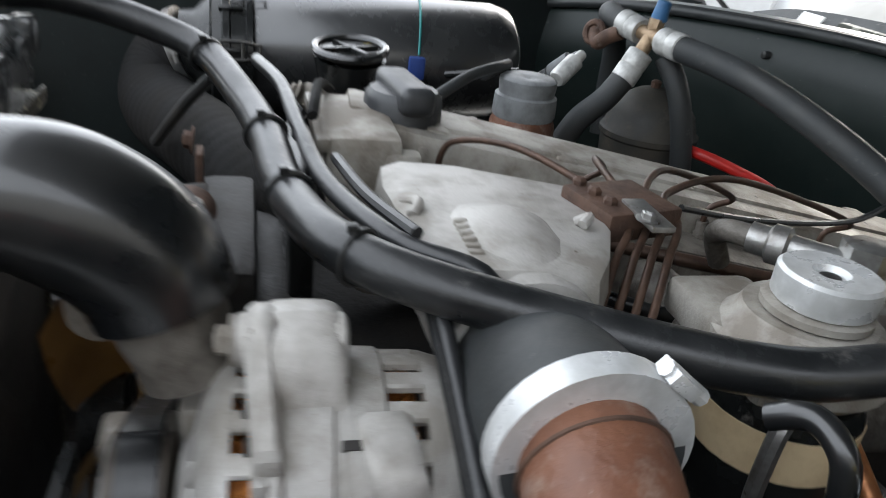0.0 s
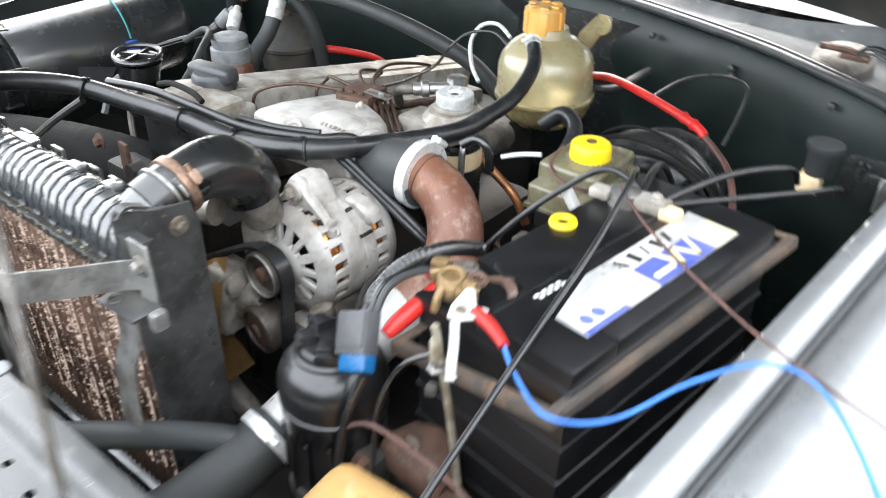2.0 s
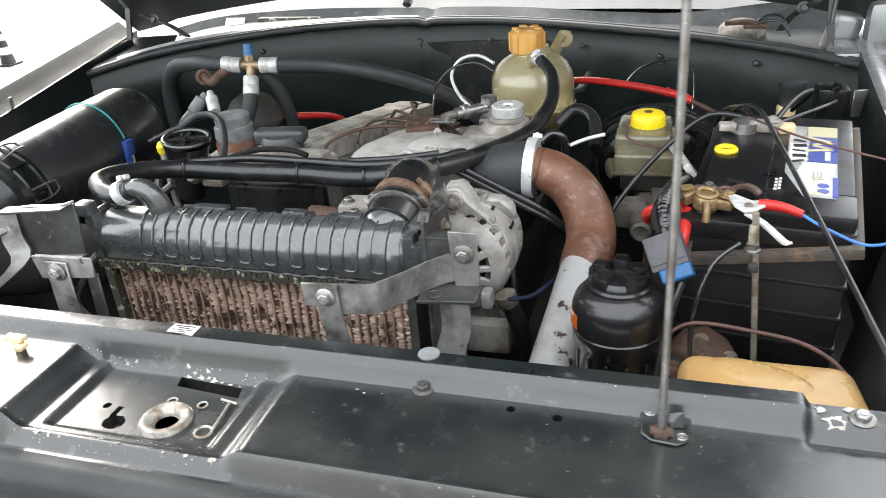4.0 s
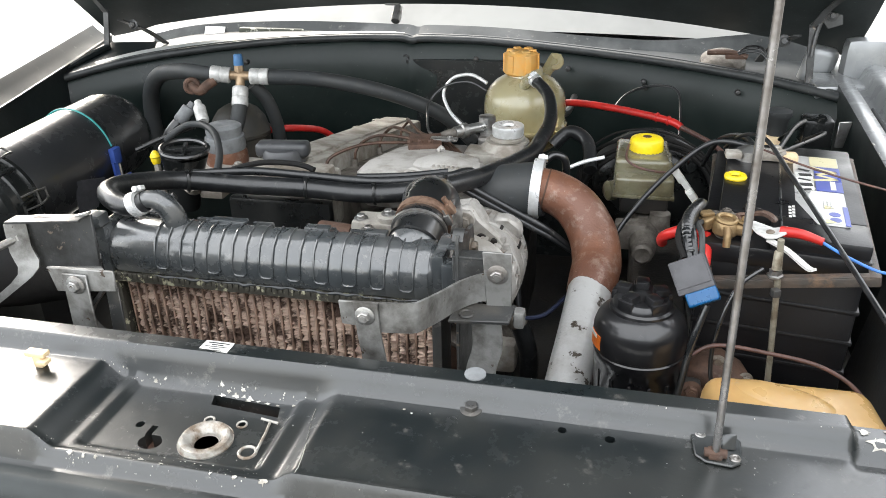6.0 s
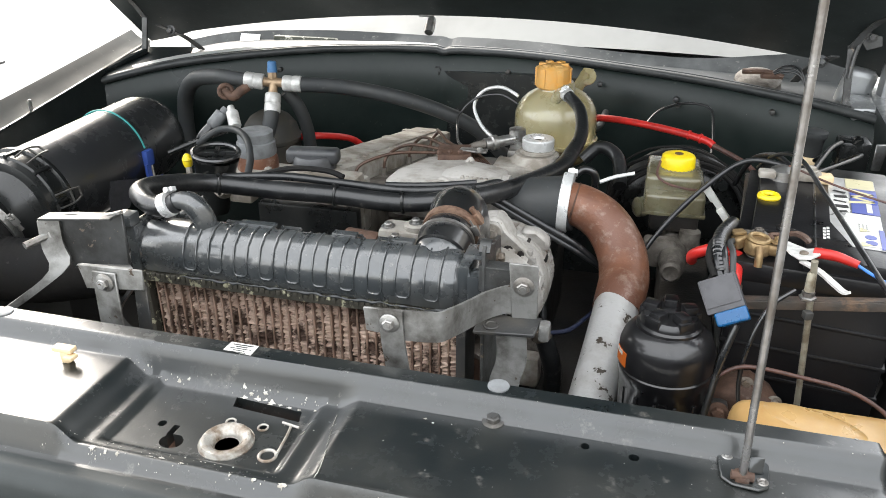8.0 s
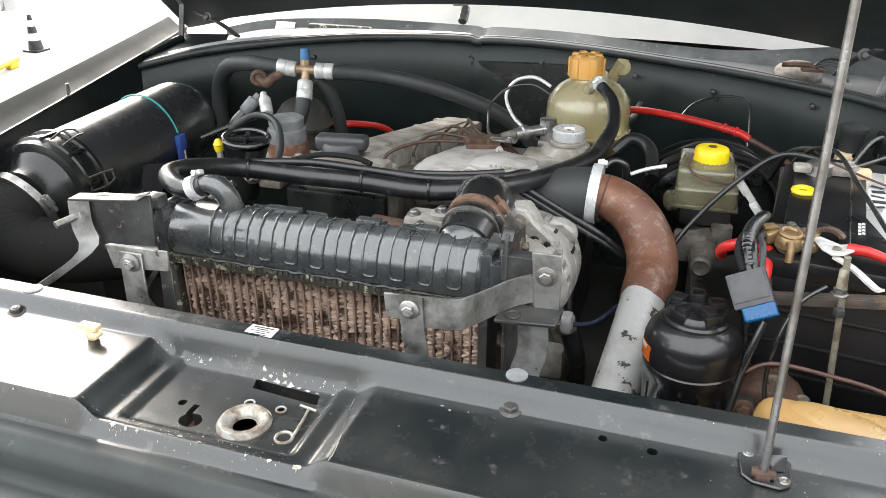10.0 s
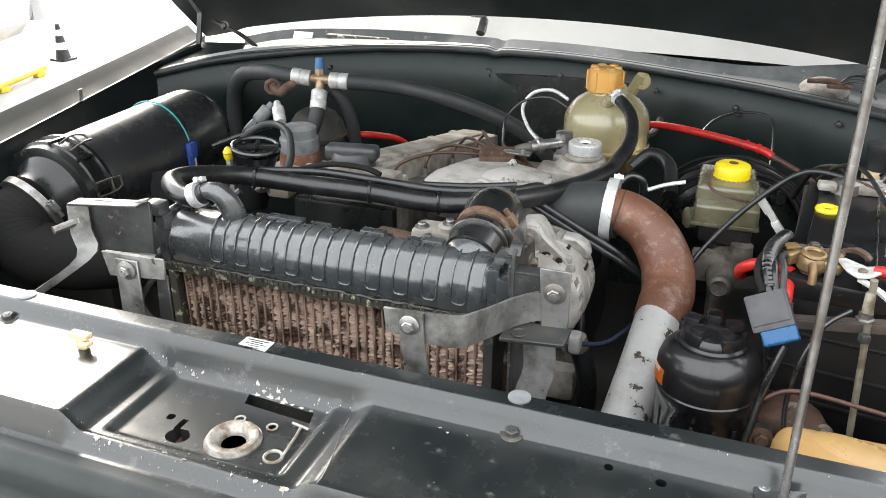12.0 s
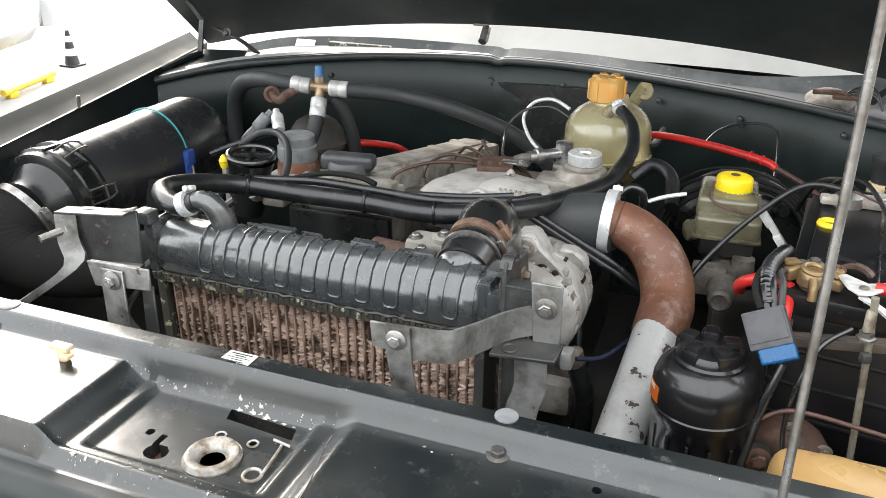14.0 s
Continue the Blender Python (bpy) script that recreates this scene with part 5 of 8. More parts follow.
tn = thing("belt_tensioner", (0.108, 0.46, 0.64), "rust-stained belt tensioner pulley on a cast arm", "pulley")
part("wheel", lathe((0.114, 0.472, 0.715), (0.108, 0.428, 0.712), [(0, 0.020), (0.004, 0.034), (0.008, 0.0350), (0.036, 0.0350), (0.042, 0.0335), (0.044, 0.0290), (0.038, 0.027), (0.037, 0.0)], 36), PULLEY, tn)
part("dust_cap", lathe((0.109, 0.436, 0.7125), (0.108, 0.428, 0.712), [(0, 0.027), (0.004, 0.026), (0.006, 0.018), (0.006, 0.010), (0.010, 0.009), (0.010, 0.0)], 28), RUST, tn, "rusty dished centre")
part("arm", joined(tube([(0.098, 0.458, 0.755), (0.075, 0.452, 0.737), (0.023, 0.450, 0.683), (-0.012, 0.450, 0.612), (-0.014, 0.450, 0.540), (0.031, 0.455, 0.500)], [0.022, 0.020, 0.017, 0.015, 0.017, 0.018], 14, 5), box((0.078, 0.482, 0.815), (0.056, 0.03, 0.055), 0.008), box((0.160, 0.488, 0.690), (0.09, 0.03, 0.05), 0.010)), CAST, tn)
part("housing", joined(box((0.045, 0.440, 0.735), (0.034, 0.046, 0.110), 0.008, Matrix.Rotation(radians(6), 4, "Y"), 3), lathe((0.062, 0.440, 0.765), (0.080, 0.440, 0.765), [(0, 0.020), (0.010, 0.019), (0.014, 0.012), (0.016, 0.0)], 18), box((0.020, 0.446, 0.700), (0.03, 0.03, 0.05), 0.008)), CAST, tn, "tan-stained cast pump housing")
solo("drive_belt", joined(strap([(0.118, 0.451, 0.8375), (0.095, 0.451, 0.830), (0.05, 0.451, 0.806), (-0.05, 0.451, 0.746), (-0.20, 0.451, 0.655)], (0, 0.020, 0), 0.004, 3), strap([(0.076, 0.451, 0.64), (0.074, 0.451, 0.70), (0.080, 0.451, 0.738), (0.104, 0.451, 0.752), (0.116, 0.451, 0.762), (0.098, 0.451, 0.785), (0.0915, 0.451, 0.806), (0.100, 0.451, 0.828), (0.123, 0.451, 0.8365), (0.146, 0.451, 0.828), (0.1565, 0.451, 0.803), (0.150, 0.451, 0.75), (0.14, 0.451, 0.64)], (0, 0.020, 0), 0.004, 5)), RUBBER, (0.10, 0.451, 0.64), "black ribbed drive belt round the pulleys", "belt")
fanob = thing("cooling_fan", (-0.07, 0.40, 0.70), "smoked amber plastic cooling fan behind the radiator", "fan")
part("hub", lathe((-0.07, 0.385, 0.70), (-0.07, 0.43, 0.70), [(0, 0.04), (0.03, 0.045)], 20), BLACK, fanob)
for k in range(6):
    t = 2 * math.pi * k / 6 + 0.3
    d, s = Vector((math.cos(t), 0, math.sin(t))), Vector((-math.sin(t), 0, math.cos(t)))
    c = Vector((-0.07, 0.40, 0.70))
    rows_ = [(0.04, 0.024), (0.08, 0.044), (0.12, 0.058), (0.155, 0.062)]
    bm = bmesh.new()
    g = [[bm.verts.new(c + d * r_ + s * (w_ * e) + Vector((0, 0.026 * e + 0.010 * e * e, 0))) for e in (-1, -0.5, 0, 0.5, 1)] for r_, w_ in rows_]
    for ga, gb in zip(g, g[1:]):
        for q in range(4):
            bm.faces.new((ga[q], ga[q + 1], gb[q + 1], gb[q]))
    bmesh.ops.solidify(bm, geom=list(bm.faces), thickness=0.003)
    part("blade", bm, FAN_AMBER, fanob)

# ---- air filter ----
af_ = thing("air_filter", (-0.665, 0.66, 0.78), "large glossy black air filter canister lying along the wing", "air filter")
part("canister", lathe((-0.655, 0.500, 0.864), (-0.672, 0.880, 0.868), [(0, 0.080), (0.004, 0.0825), (0.30, 0.0835), (0.345, 0.083), (0.368, 0.076), (0.378, 0.062), (0.380, 0.0)], 48), mat("glossy_black_plastic", (0.012, 0.013, 0.015), 0.38, coat=1.0, coat_rough=0.22, coat_ior=1.65, c2=(0.016, 0.017, 0.018), scale=6, bump=0.02, dust=0.10, dscale=120), af_)
part("collar", lathe((-0.653, 0.452, 0.8635), (-0.655, 0.505, 0.864), [(0, 0.072), (0.003, 0.082), (0.014, 0.085), (0.016, 0.0885), (0.024, 0.0885), (0.026, 0.0855), (0.044, 0.0855), (0.046, 0.090), (0.053, 0.090)], 48), BLACK, af_)
part("outlet", lathe((-0.653, 0.415, 0.862), (-0.653, 0.455, 0.8635), [(0, 0.050), (0.018, 0.052), (0.026, 0.060), (0.040, 0.070)], 36), BLACK, af_)
for k in range(10):
    t = 2 * math.pi * k / 10 + 0.2
    part("collar_rib", box((-0.653 + 0.0865 * math.cos(t), 0.480, 0.8635 + 0.0865 * math.sin(t)), (0.010, 0.030, 0.006), 0.0015, Matrix.Rotation(-t, 4, "Y")), BLACK, af_)
for t in (1.15, 0.2, 2.6):
    c = Vector((-0.654 + 0.090 * math.cos(t), 0.495, 0.864 + 0.090 * math.sin(t)))
    s = Vector((-math.sin(t), 0, math.cos(t)))
    o = Vector((math.cos(t), 0, math.sin(t)))
    bms = [tube([c + s * e - Vector((0, 0.026, 0)), c + s * e + o * 0.008, c + s * e * 0.6 + Vector((0, 0.024, 0)) + o * 0.004], 0.0016, 6, 4) for e in (-0.011, 0.011)]
    part("wire_clip", joined(*bms, tube([c - s * 0.012 + o * 0.007, c + s * 0.012 + o * 0.007], 0.002, 6, 1, False), tube([c - s * 0.009 + Vector((0, 0.022, 0)) + o * 0.004, c + s * 0.009 + Vector((0, 0.022, 0)) + o * 0.004], 0.002, 6, 1, False)), BRACKET_DARK, af_, "wire spring clip")
part("side_bracket", plate([(-0.580, 0.600, 0.868), (-0.578, 0.680, 0.845), (-0.582, 0.650, 0.800), (-0.586, 0.605, 0.800)], (0.003, 0, 0)), GREY_PLASTIC, af_)
sp = thing("strap_and_clip", (-0.60, 0.73, 0.86), "thin teal wire strap with a dark blue plastic clip", "strap")
part("strap", tube([(-0.666 + 0.0855 * math.cos(t), 0.735 - 0.01 * math.cos(t), 0.8665 + 0.0855 * math.sin(t)) for t in [2.6 - 0.18 * k for k in range(14)]], 0.0018, 8, 2), TEAL, sp)
part("wire", tube([(-0.583, 0.730, 0.885), (-0.575, 0.725, 0.860), (-0.570, 0.72, 0.835)], 0.0022, 6, 4), CAST, sp)
part("clip", joined(box((-0.577, 0.722, 0.872), (0.012, 0.022, 0.030), 0.003), strap([(-0.574, 0.712, 0.862), (-0.568, 0.706, 0.838), (-0.556, 0.706, 0.828), (-0.548, 0.712, 0.842)], (0, 0.012, 0), 0.005)), BLUE_DARK, sp)
du = thing("intake_duct", (-0.64, 0.38, 0.76), "ribbed black fabric-covered intake duct bending behind the radiator", "duct")
dp = spline([(-0.653, 0.425, 0.862), (-0.660, 0.395, 0.838), (-0.630, 0.385, 0.805), (-0.570, 0.405, 0.792), (-0.490, 0.445, 0.792), (-0.400, 0.490, 0.788), (-0.30, 0.53, 0.775), (-0.24, 0.55, 0.74)], 11)
part("duct", tube([tuple(p) for p in dp], [0.050 + 0.0007 * (k % 2) for k in range(len(dp))], 28, 2), DUCT, du)
part("clamp", band_mesh((-0.654, 0.420, 0.860), (-0.2, -0.9, -0.4), 0.054, 0.012, 36, screw=(0.9, -0.2, 0.2)), STEEL, du, "bright steel duct clamp")

# ---- engine ----
en = thing("engine", (-0.12, 0.85, 0.45), "greasy diesel engine with pale cast rocker cover", "engine")
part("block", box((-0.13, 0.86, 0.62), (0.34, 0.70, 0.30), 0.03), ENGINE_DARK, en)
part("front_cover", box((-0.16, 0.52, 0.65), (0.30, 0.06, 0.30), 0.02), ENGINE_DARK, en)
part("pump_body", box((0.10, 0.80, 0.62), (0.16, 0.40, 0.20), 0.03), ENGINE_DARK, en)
tilt = Matrix.Rotation(radians(-9.6), 4, "X") @ Matrix.Rotation(radians(-4), 4, "Z")
cover = part("rocker_cover", box((-0.182, 0.885, 0.836), (0.092, 0.62, 0.074), 0.010, tilt), CAST, en, "pale dusty cast rocker cover")
part("cover_crown", box((-0.190, 0.885, 0.871), (0.062, 0.61, 0.014), 0.006, tilt), CAST, cover)
part("cover_flange", box((-0.176, 0.885, 0.803), (0.104, 0.63, 0.010), 0.003, tilt), CAST, cover)
for y in (0.66, 0.78, 0.90, 1.02, 1.14):
    part("cover_rib", box((-0.190 + 0.035 * (y - 0.885), y, 0.868 - 0.168 * (y - 0.885)), (0.070, 0.022, 0.018), 0.006, tilt), CAST, cover)
for k in range(5):
    y = 0.64 + 0.125 * k
    part("cover_web", box((-0.156 + 0.040 * (y - 0.6), y, 0.895 - 0.168 * (y - 0.6) - 0.012), (0.008, 0.008, 0.055), 0.003, tilt), CAST, cover)
for k in range(4):
    y = 0.72 + 0.13 * k
    zc = 0.916 - 0.168 * (y - 0.6)
    part("cover_bolt", joined(lathe((-0.195 + 0.07 * (y - 0.6), y, zc - 0.006), (-0.195, y, 2), [(0, 0.014), (0.006, 0.013), (0.008, 0.008)], 16), lathe((-0.195 + 0.07 * (y - 0.6), y, zc + 0.002), (-0.195, y, 2), [(0, 0.008), (0.007, 0.007)], 6)), BRACKET_DARK, cover)
fcst = part("front_casting", box((-0.168, 0.588, 0.876), (0.128, 0.060, 0.098), 0.009), CAST, en, "pale front casting")
part("casting_web", box((-0.112, 0.618, 0.868), (0.020, 0.030, 0.090), 0.006), CAST, fcst)
part("casting_lip", box((-0.168, 0.556, 0.918), (0.132, 0.012, 0.012), 0.004), CAST, fcst)
part("belt_cover", box((-0.170, 0.543, 0.838), (0.165, 0.020, 0.105), 0.006), BLACK, en, "black belt cover")
part("head_side", box((-0.115, 0.88, 0.79), (0.06, 0.58, 0.10), 0.012, tilt), CAST_DIRTY, en)
part("timing_cover", joined(box((-0.16, 0.485, 0.77), (0.20, 0.05, 0.13), 0.012), lathe((-0.17, 0.45, 0.845), (-0.17, 0.47, 0.845), [(0, 0.012), (0.02, 0.014)], 16)), ENGINE_DARK, en)
part("stained_tab", plate([(-0.208, 0.46, 0.830), (-0.186, 0.46, 0.830), (-0.187, 0.46, 0.878), (-0.206, 0.46, 0.880)], (0, 0.006, 0), 0.001), RUST, en, "small brown stained tab")
for p in ((-0.245, 0.455, 0.87), (-0.12, 0.455, 0.855), (-0.19, 0.455, 0.80), (-0.07, 0.44, 0.865)):
    part("casing_bolt", bolt_mesh(p, (0, -1, 0.1), 0.008), RUST, en)
part("heater_stub", lathe((-0.075, 0.465, 0.878), (-0.025, 0.455, 0.880), [(0, 0.017), (0.04, 0.017), (0.052, 0.016)], 20), RUST, en)
th = part("thermostat_housing", joined(box((0.010, 0.455, 0.885), (0.060, 0.045, 0.055), 0.008), lathe((0.030, 0.452, 0.90), (0.030, 0.452, 1), [(0, 0.016), (0.018, 0.016), (0.020, 0.013)], 18), lathe((0.035, 0.42, 0.875), (0.07, 0.43, 0.88), [(0, 0.018), (0.03, 0.019)], 18)), CAST, en, "pale thermostat housing")
for p in ((-0.008, 0.448, 0.912), (0.030, 0.452, 0.920), (0.008, 0.428, 0.905)):
    part("housing_bolt", bolt_mesh(p, (0, -0.1, 1), 0.006), STEEL, th)
cap_ = part("oil_filler_cap", lathe((-0.198, 0.632, 0.900), (-0.198, 0.632, 1), [(0, 0.030), (0.012, 0.030), (0.014, 0.034), (0.034, 0.0335), (0.040, 0.029), (0.041, 0.0)], 32, 16, 0.02), FILLER_BLACK, cover, "dark grey filler cap")
part("cap_grip", box((-0.198, 0.632, 0.938), (0.086, 0.030, 0.024), 0.009, Matrix.Rotation(radians(8), 4, "Z"), 3), FILLER_BLACK, cap_)

for k in range(4):
    y = 0.72 + 0.115 * k
    part("manifold_runner", tube([(-0.115, y, 0.815 - 0.01 * k), (-0.06, y + 0.004, 0.825 - 0.012 * k), (-0.005, y + 0.006, 0.805 - 0.012 * k), (0.03, y + 0.006, 0.74)], [0.022, 0.023, 0.022, 0.022], 14, 4), CAST_DIRTY, en)
part("manifold_log", tube([(0.02, 0.70, 0.78), (0.03, 0.85, 0.765), (0.03, 1.10, 0.74)], 0.030, 16, 4), CAST_DIRTY, en)
for k, pts in enumerate((((-0.02, 0.72, 0.85), (0.03, 0.80, 0.845), (0.05, 0.95, 0.82), (0.02, 1.10, 0.80)), ((-0.06, 0.78, 0.86), (-0.01, 0.90, 0.855), (-0.02, 1.05, 0.82)))):
    part("leak_off_pipe", tube(pts, 0.0055, 10, 5), (RUBBER, BROWN_LINE)[k], en)

# intake plenum
plen_top = [(-0.064, 0.600), (-0.062, 0.640), (-0.034, 0.728), (-0.024, 0.737), (0.012, 0.738), (0.085, 0.704), (0.112, 0.686), (0.112, 0.612), (0.060, 0.592), (-0.020, 0.588), (-0.056, 0.592)]
bm = bmesh.new()
rings_ = []
for dz, grow in ((0.0, -0.006), (-0.0035, 0.0), (-0.024, 0.003), (-0.040, 0.002), (-0.060, -0.010)):
    rings_.append([bm.verts.new((x + grow * (1 if x > 0.03 else -1) * 0.5, y + grow * (1 if y > 0.66 else -1), 0.9215 + dz + 0.004 * step(x, -0.02, 0.06) - 0.03 * (y - 0.65))) for x, y in plen_top])
for a, b in zip(rings_, rings_[1:]):
    for k in range(len(a)):
        bm.faces.new((a[k], a[(k + 1) % len(a)], b[(k + 1) % len(b)], b[k]))
bm.faces.new(rings_[0])
bm.faces.new(rings_[-1][::-1])
pln = part("intake_plenum", joined(bm, loft([(0.004, 0.646, 0.884, 0.030, 0.030, 2.6), (0.018, 0.647, 0.885, 0.042, 0.041, 2.4), (0.040, 0.648, 0.886, 0.048, 0.0475, 2.2), (0.065, 0.648, 0.886, 0.049, 0.0480, 2.1), (0.085, 0.648, 0.884, 0.047, 0.0465, 2.1), (0.108, 0.649, 0.881, 0.043, 0.043, 2), (0.110, 0.649, 0.880, 0.0455, 0.0455, 2), (0.120, 0.649, 0.879, 0.0455, 0.0455, 2), (0.122, 0.649, 0.879, 0.038, 0.038, 2)], 36)), CAST_WHITE, en, "pale intake casting with raised marks")
for x0, x1, yy in ((0.012, 0.040, 0.596), (0.040, 0.050, 0.700)):
    part("casting_ridge", tube([(x0, yy, 0.9235), ((x0 + x1) / 2, yy + 0.006, 0.929), (x1, yy, 0.926)], 0.0035, 8, 4), CAST_WHITE, pln)
part("boss", joined(lathe((0.030, 0.606, 0.902), (0.028, 0.600, 0.935), [(0, 0.013), (0.016, 0.0125), (0.018, 0.0105), (0.017, 0.0095), (0.014, 0.009), (0.014, 0.0)], 22)), CAST_WHITE, pln, "round blind boss")
part("flange", box((-0.045, 0.69, 0.876), (0.030, 0.10, 0.016), 0.004), CAST, pln)
for p in ((-0.045, 0.66, 0.886), (-0.045, 0.73, 0.886)):
    part("flange_bolt", bolt_mesh(p, (0, 0, 1), 0.006), BRACKET_DARK, pln)
bms = [box((0.052 + 0.0075 * k, 0.622, 0.9275 - 0.0003 * k), (0.004, 0.008, 0.004), 0.0004) for k in range(6)]
part("cast_mark", joined(*bms), CAST, en)["kind"] = "stuff"

ih = thing("intake_hose", (0.17, 0.64, 0.86), "wide black rubber sleeve between intake casting and pipe", "hose")
part("sleeve", lathe((0.105, 0.648, 0.874), (0.216, 0.645, 0.893), [(0, 0.036), (0.01, 0.040), (0.06, 0.043), (0.113, 0.042)], 32), RUBBER_GREY, ih)
part("clamp", band_mesh((0.209, 0.645, 0.893), (0.97, 0.0, -0.05), 0.0435, 0.015, 36, screw=(0.1, 0.6, 0.75)), CLAMP_WHITE, ih, "bright white zinc clamp")
ip = thing("intake_pipe", (0.30, 0.56, 0.70), "curved red-oxide steel pipe joined to a flaking silver pipe", "pipe")
part("upper_bend", tube([(0.200, 0.645, 0.893), (0.236, 0.641, 0.890), (0.272, 0.630, 0.872), (0.298, 0.606, 0.842), (0.308, 0.570, 0.816), (0.306, 0.535, 0.804), (0.303, 0.512, 0.792)], [0.0325, 0.033, 0.0345, 0.036, 0.036, 0.035, 0.034], 32, 7), RUST_PIPE, ip, "red-oxide pipe bend")
part("pipe_edge", torus((0.222, 0.643, 0.8915), (0.95, 0.0, -0.2), 0.0335, 0.0014, 40, 6), RUST, ip)
part("lower_pipe", tube([(0.304, 0.522, 0.798), (0.296, 0.440, 0.776), (0.288, 0.360, 0.752), (0.281, 0.290, 0.728)], [0.0325, 0.0305, 0.0300, 0.0300], 28, 5, squash=0.94), PIPE_WHITE, ip, "flaking silver-painted pipe")

lh = thing("charge_hose", (0.26, 0.22, 0.66), "black rubber hose clamped to the lower end of the silver pipe", "hose")
part("hose", tube([(0.284, 0.318, 0.738), (0.277, 0.262, 0.718), (0.255, 0.205, 0.690), (0.20, 0.17, 0.645), (0.12, 0.16, 0.60)], [0.0330, 0.0335, 0.0330, 0.032, 0.031], 20, 6), RUBBER_GREY, lh)
part("clamp", band_mesh((0.2825, 0.304, 0.7335), (-0.10, -0.92, -0.36), 0.0345, 0.013, 32, screw=(0.5, -0.4, 0.8)), CLAMP_WHITE, lh, "bright worm clamp")

# injector lines and clamp
il = thing("injector_lines", (-0.02, 0.72, 0.90), "four brown steel injector lines held by a rusty block", "fuel lines")
for k in range(4):
    y = 0.655 + 0.125 * k
    x = -0.142 + 0.055 * (y - 0.6)
    z = 0.898 - 0.150 * (y - 0.6)
    part("line", tube([(x, y, z - 0.030), (x + 0.002, y, z + 0.012), (x + 0.014, y + 0.012, z + 0.030), (x + 0.06, 0.70 + 0.06 * k, 0.930 - 0.004 * k), (-0.010, 0.735 + 0.018 * k, 0.924), (0.030, 0.742 + 0.012 * k, 0.918), (0.060, 0.722 + 0.012 * k, 0.908), (0.085 + 0.006 * k, 0.705 + 0.008 * k, 0.880)], 0.0028, 10, 7), BROWN_LINE, il)
    part("injector", joined(lathe((x, y, z - 0.045), (x, y, 2), [(0, 0.010), (0.022, 0.010), (0.023, 0.007), (0.034, 0.007), (0.035, 0.0055), (0.046, 0.0055)], 8)), CAST_DIRTY, il)
part("block", joined(box((0.008, 0.745, 0.919), (0.056, 0.060, 0.020), 0.003, Matrix.Rotation(radians(14), 4, "Z")), *[lathe((-0.012 + 0.017 * k, 0.722 + 0.004 * k, 0.926), (-0.012, 0.72, 2), [(0, 0.005), (0.006, 0.005), (0.008, 0.003)], 6) for k in range(3)]), RUST, il)
part("clip_plate", joined(box((0.040, 0.748, 0.929), (0.046, 0.016, 0.004), 0.001), bolt_mesh((0.052, 0.742, 0.931), (0, 0, 1), 0.005)), STEEL, il)

# fuel filter head
ff = thing("fuel_filter", (0.125, 0.87, 0.72), "greasy fuel filter head with bright round primer cap", "fuel filter")
part("head", joined(lathe((0.130, 0.865, 0.858), (0.130, 0.865, 1), [(0, 0.040), (0.010, 0.050), (0.024, 0.050), (0.032, 0.040), (0.040, 0.036)], 30), box((0.115, 0.845, 0.874), (0.105, 0.055, 0.024), 0.006)), CAST, ff)
part("primer_cap", lathe((0.132, 0.868, 0.906), (0.132, 0.868, 1), [(0, 0.0265), (0.002, 0.0275), (0.016, 0.0275), (0.018, 0.0255), (0.0175, 0.010), (0.014, 0.0085), (0.014, 0.0)], 44, 40, 0.010), CLAMP_WHITE, ff, "knurled bright cap")
part("cap_socket", lathe((0.132, 0.868, 0.9195), (0.132, 0.868, 1), [(0, 0.0062), (0.0012, 0.006), (0.0014, 0.0)], 12), ENGINE_DARK, ff)
part("collar", joined(*[lathe((0.131, 0.867, z_), (0.131, 0.867, 1), [(0, r_ - 0.003), (0.0015, r_), (0.0055, r_), (0.007, r_ - 0.003)], 32) for z_, r_ in ((0.898, 0.030), (0.890, 0.038), (0.881, 0.044))]), CAST, ff)
part("element", lathe((0.130, 0.865, 0.700), (0.130, 0.865, 1), [(0, 0.040), (0.01, 0.046), (0.145, 0.046), (0.155, 0.042)], 30), BLACK, ff)
part("element_label", lathe((0.130, 0.865, 0.815), (0.130, 0.865, 1), [(0, 0.0468), (0.028, 0.0468)], 30), CLIP_CREAM, ff, "torn cream label band")
part("banjo", joined(lathe((0.084, 0.936, 0.870), (0.084, 0.936, 1), [(0, 0.014), (0.030, 0.014), (0.032, 0.0165), (0.046, 0.0165), (0.048, 0.013)], 6), lathe((0.034, 0.889, 0.898), (0.086, 0.934, 0.900), [(0, 0.0105), (0.012, 0.0105), (0.014, 0.0135), (0.024, 0.0135), (0.026, 0.0095), (0.066, 0.0095)], 18), box((0.100, 0.912, 0.882), (0.050, 0.050, 0.020), 0.006)), STEEL, ff, "bright banjo fitting")
part("rear_elbow", tube([(0.034, 0.889, 0.898), (0.020, 0.880, 0.896), (0.004, 0.885, 0.884), (-0.004, 0.90, 0.86)], 0.008, 12), CAST_DIRTY, ff)
for dx in (-0.042, 0.046):
    part("retainer", tube([(0.130 + dx, 0.835, 0.868), (0.130 + dx * 1.15, 0.822, 0.86), (0.130 + dx * 1.15, 0.820, 0.82), (0.130 + dx, 0.83, 0.79)], 0.005, 8), STEEL, ff)
ff.location += Vector((0.008, -0.064, 0.018)) * K
solo("pale_vent_hose", tube([(0.058, 1.064, 0.945), (0.022, 1.078, 0.957), (-0.018, 1.085, 0.946), (-0.036, 1.078, 0.915), (-0.016, 1.055, 0.882), (0.014, 1.037, 0.861)], 0.0036, 10, 7), CLAMP_WHITE, (0.014, 1.037, 0.861), "thin white vent hose looping to the coolant tank", "hose")
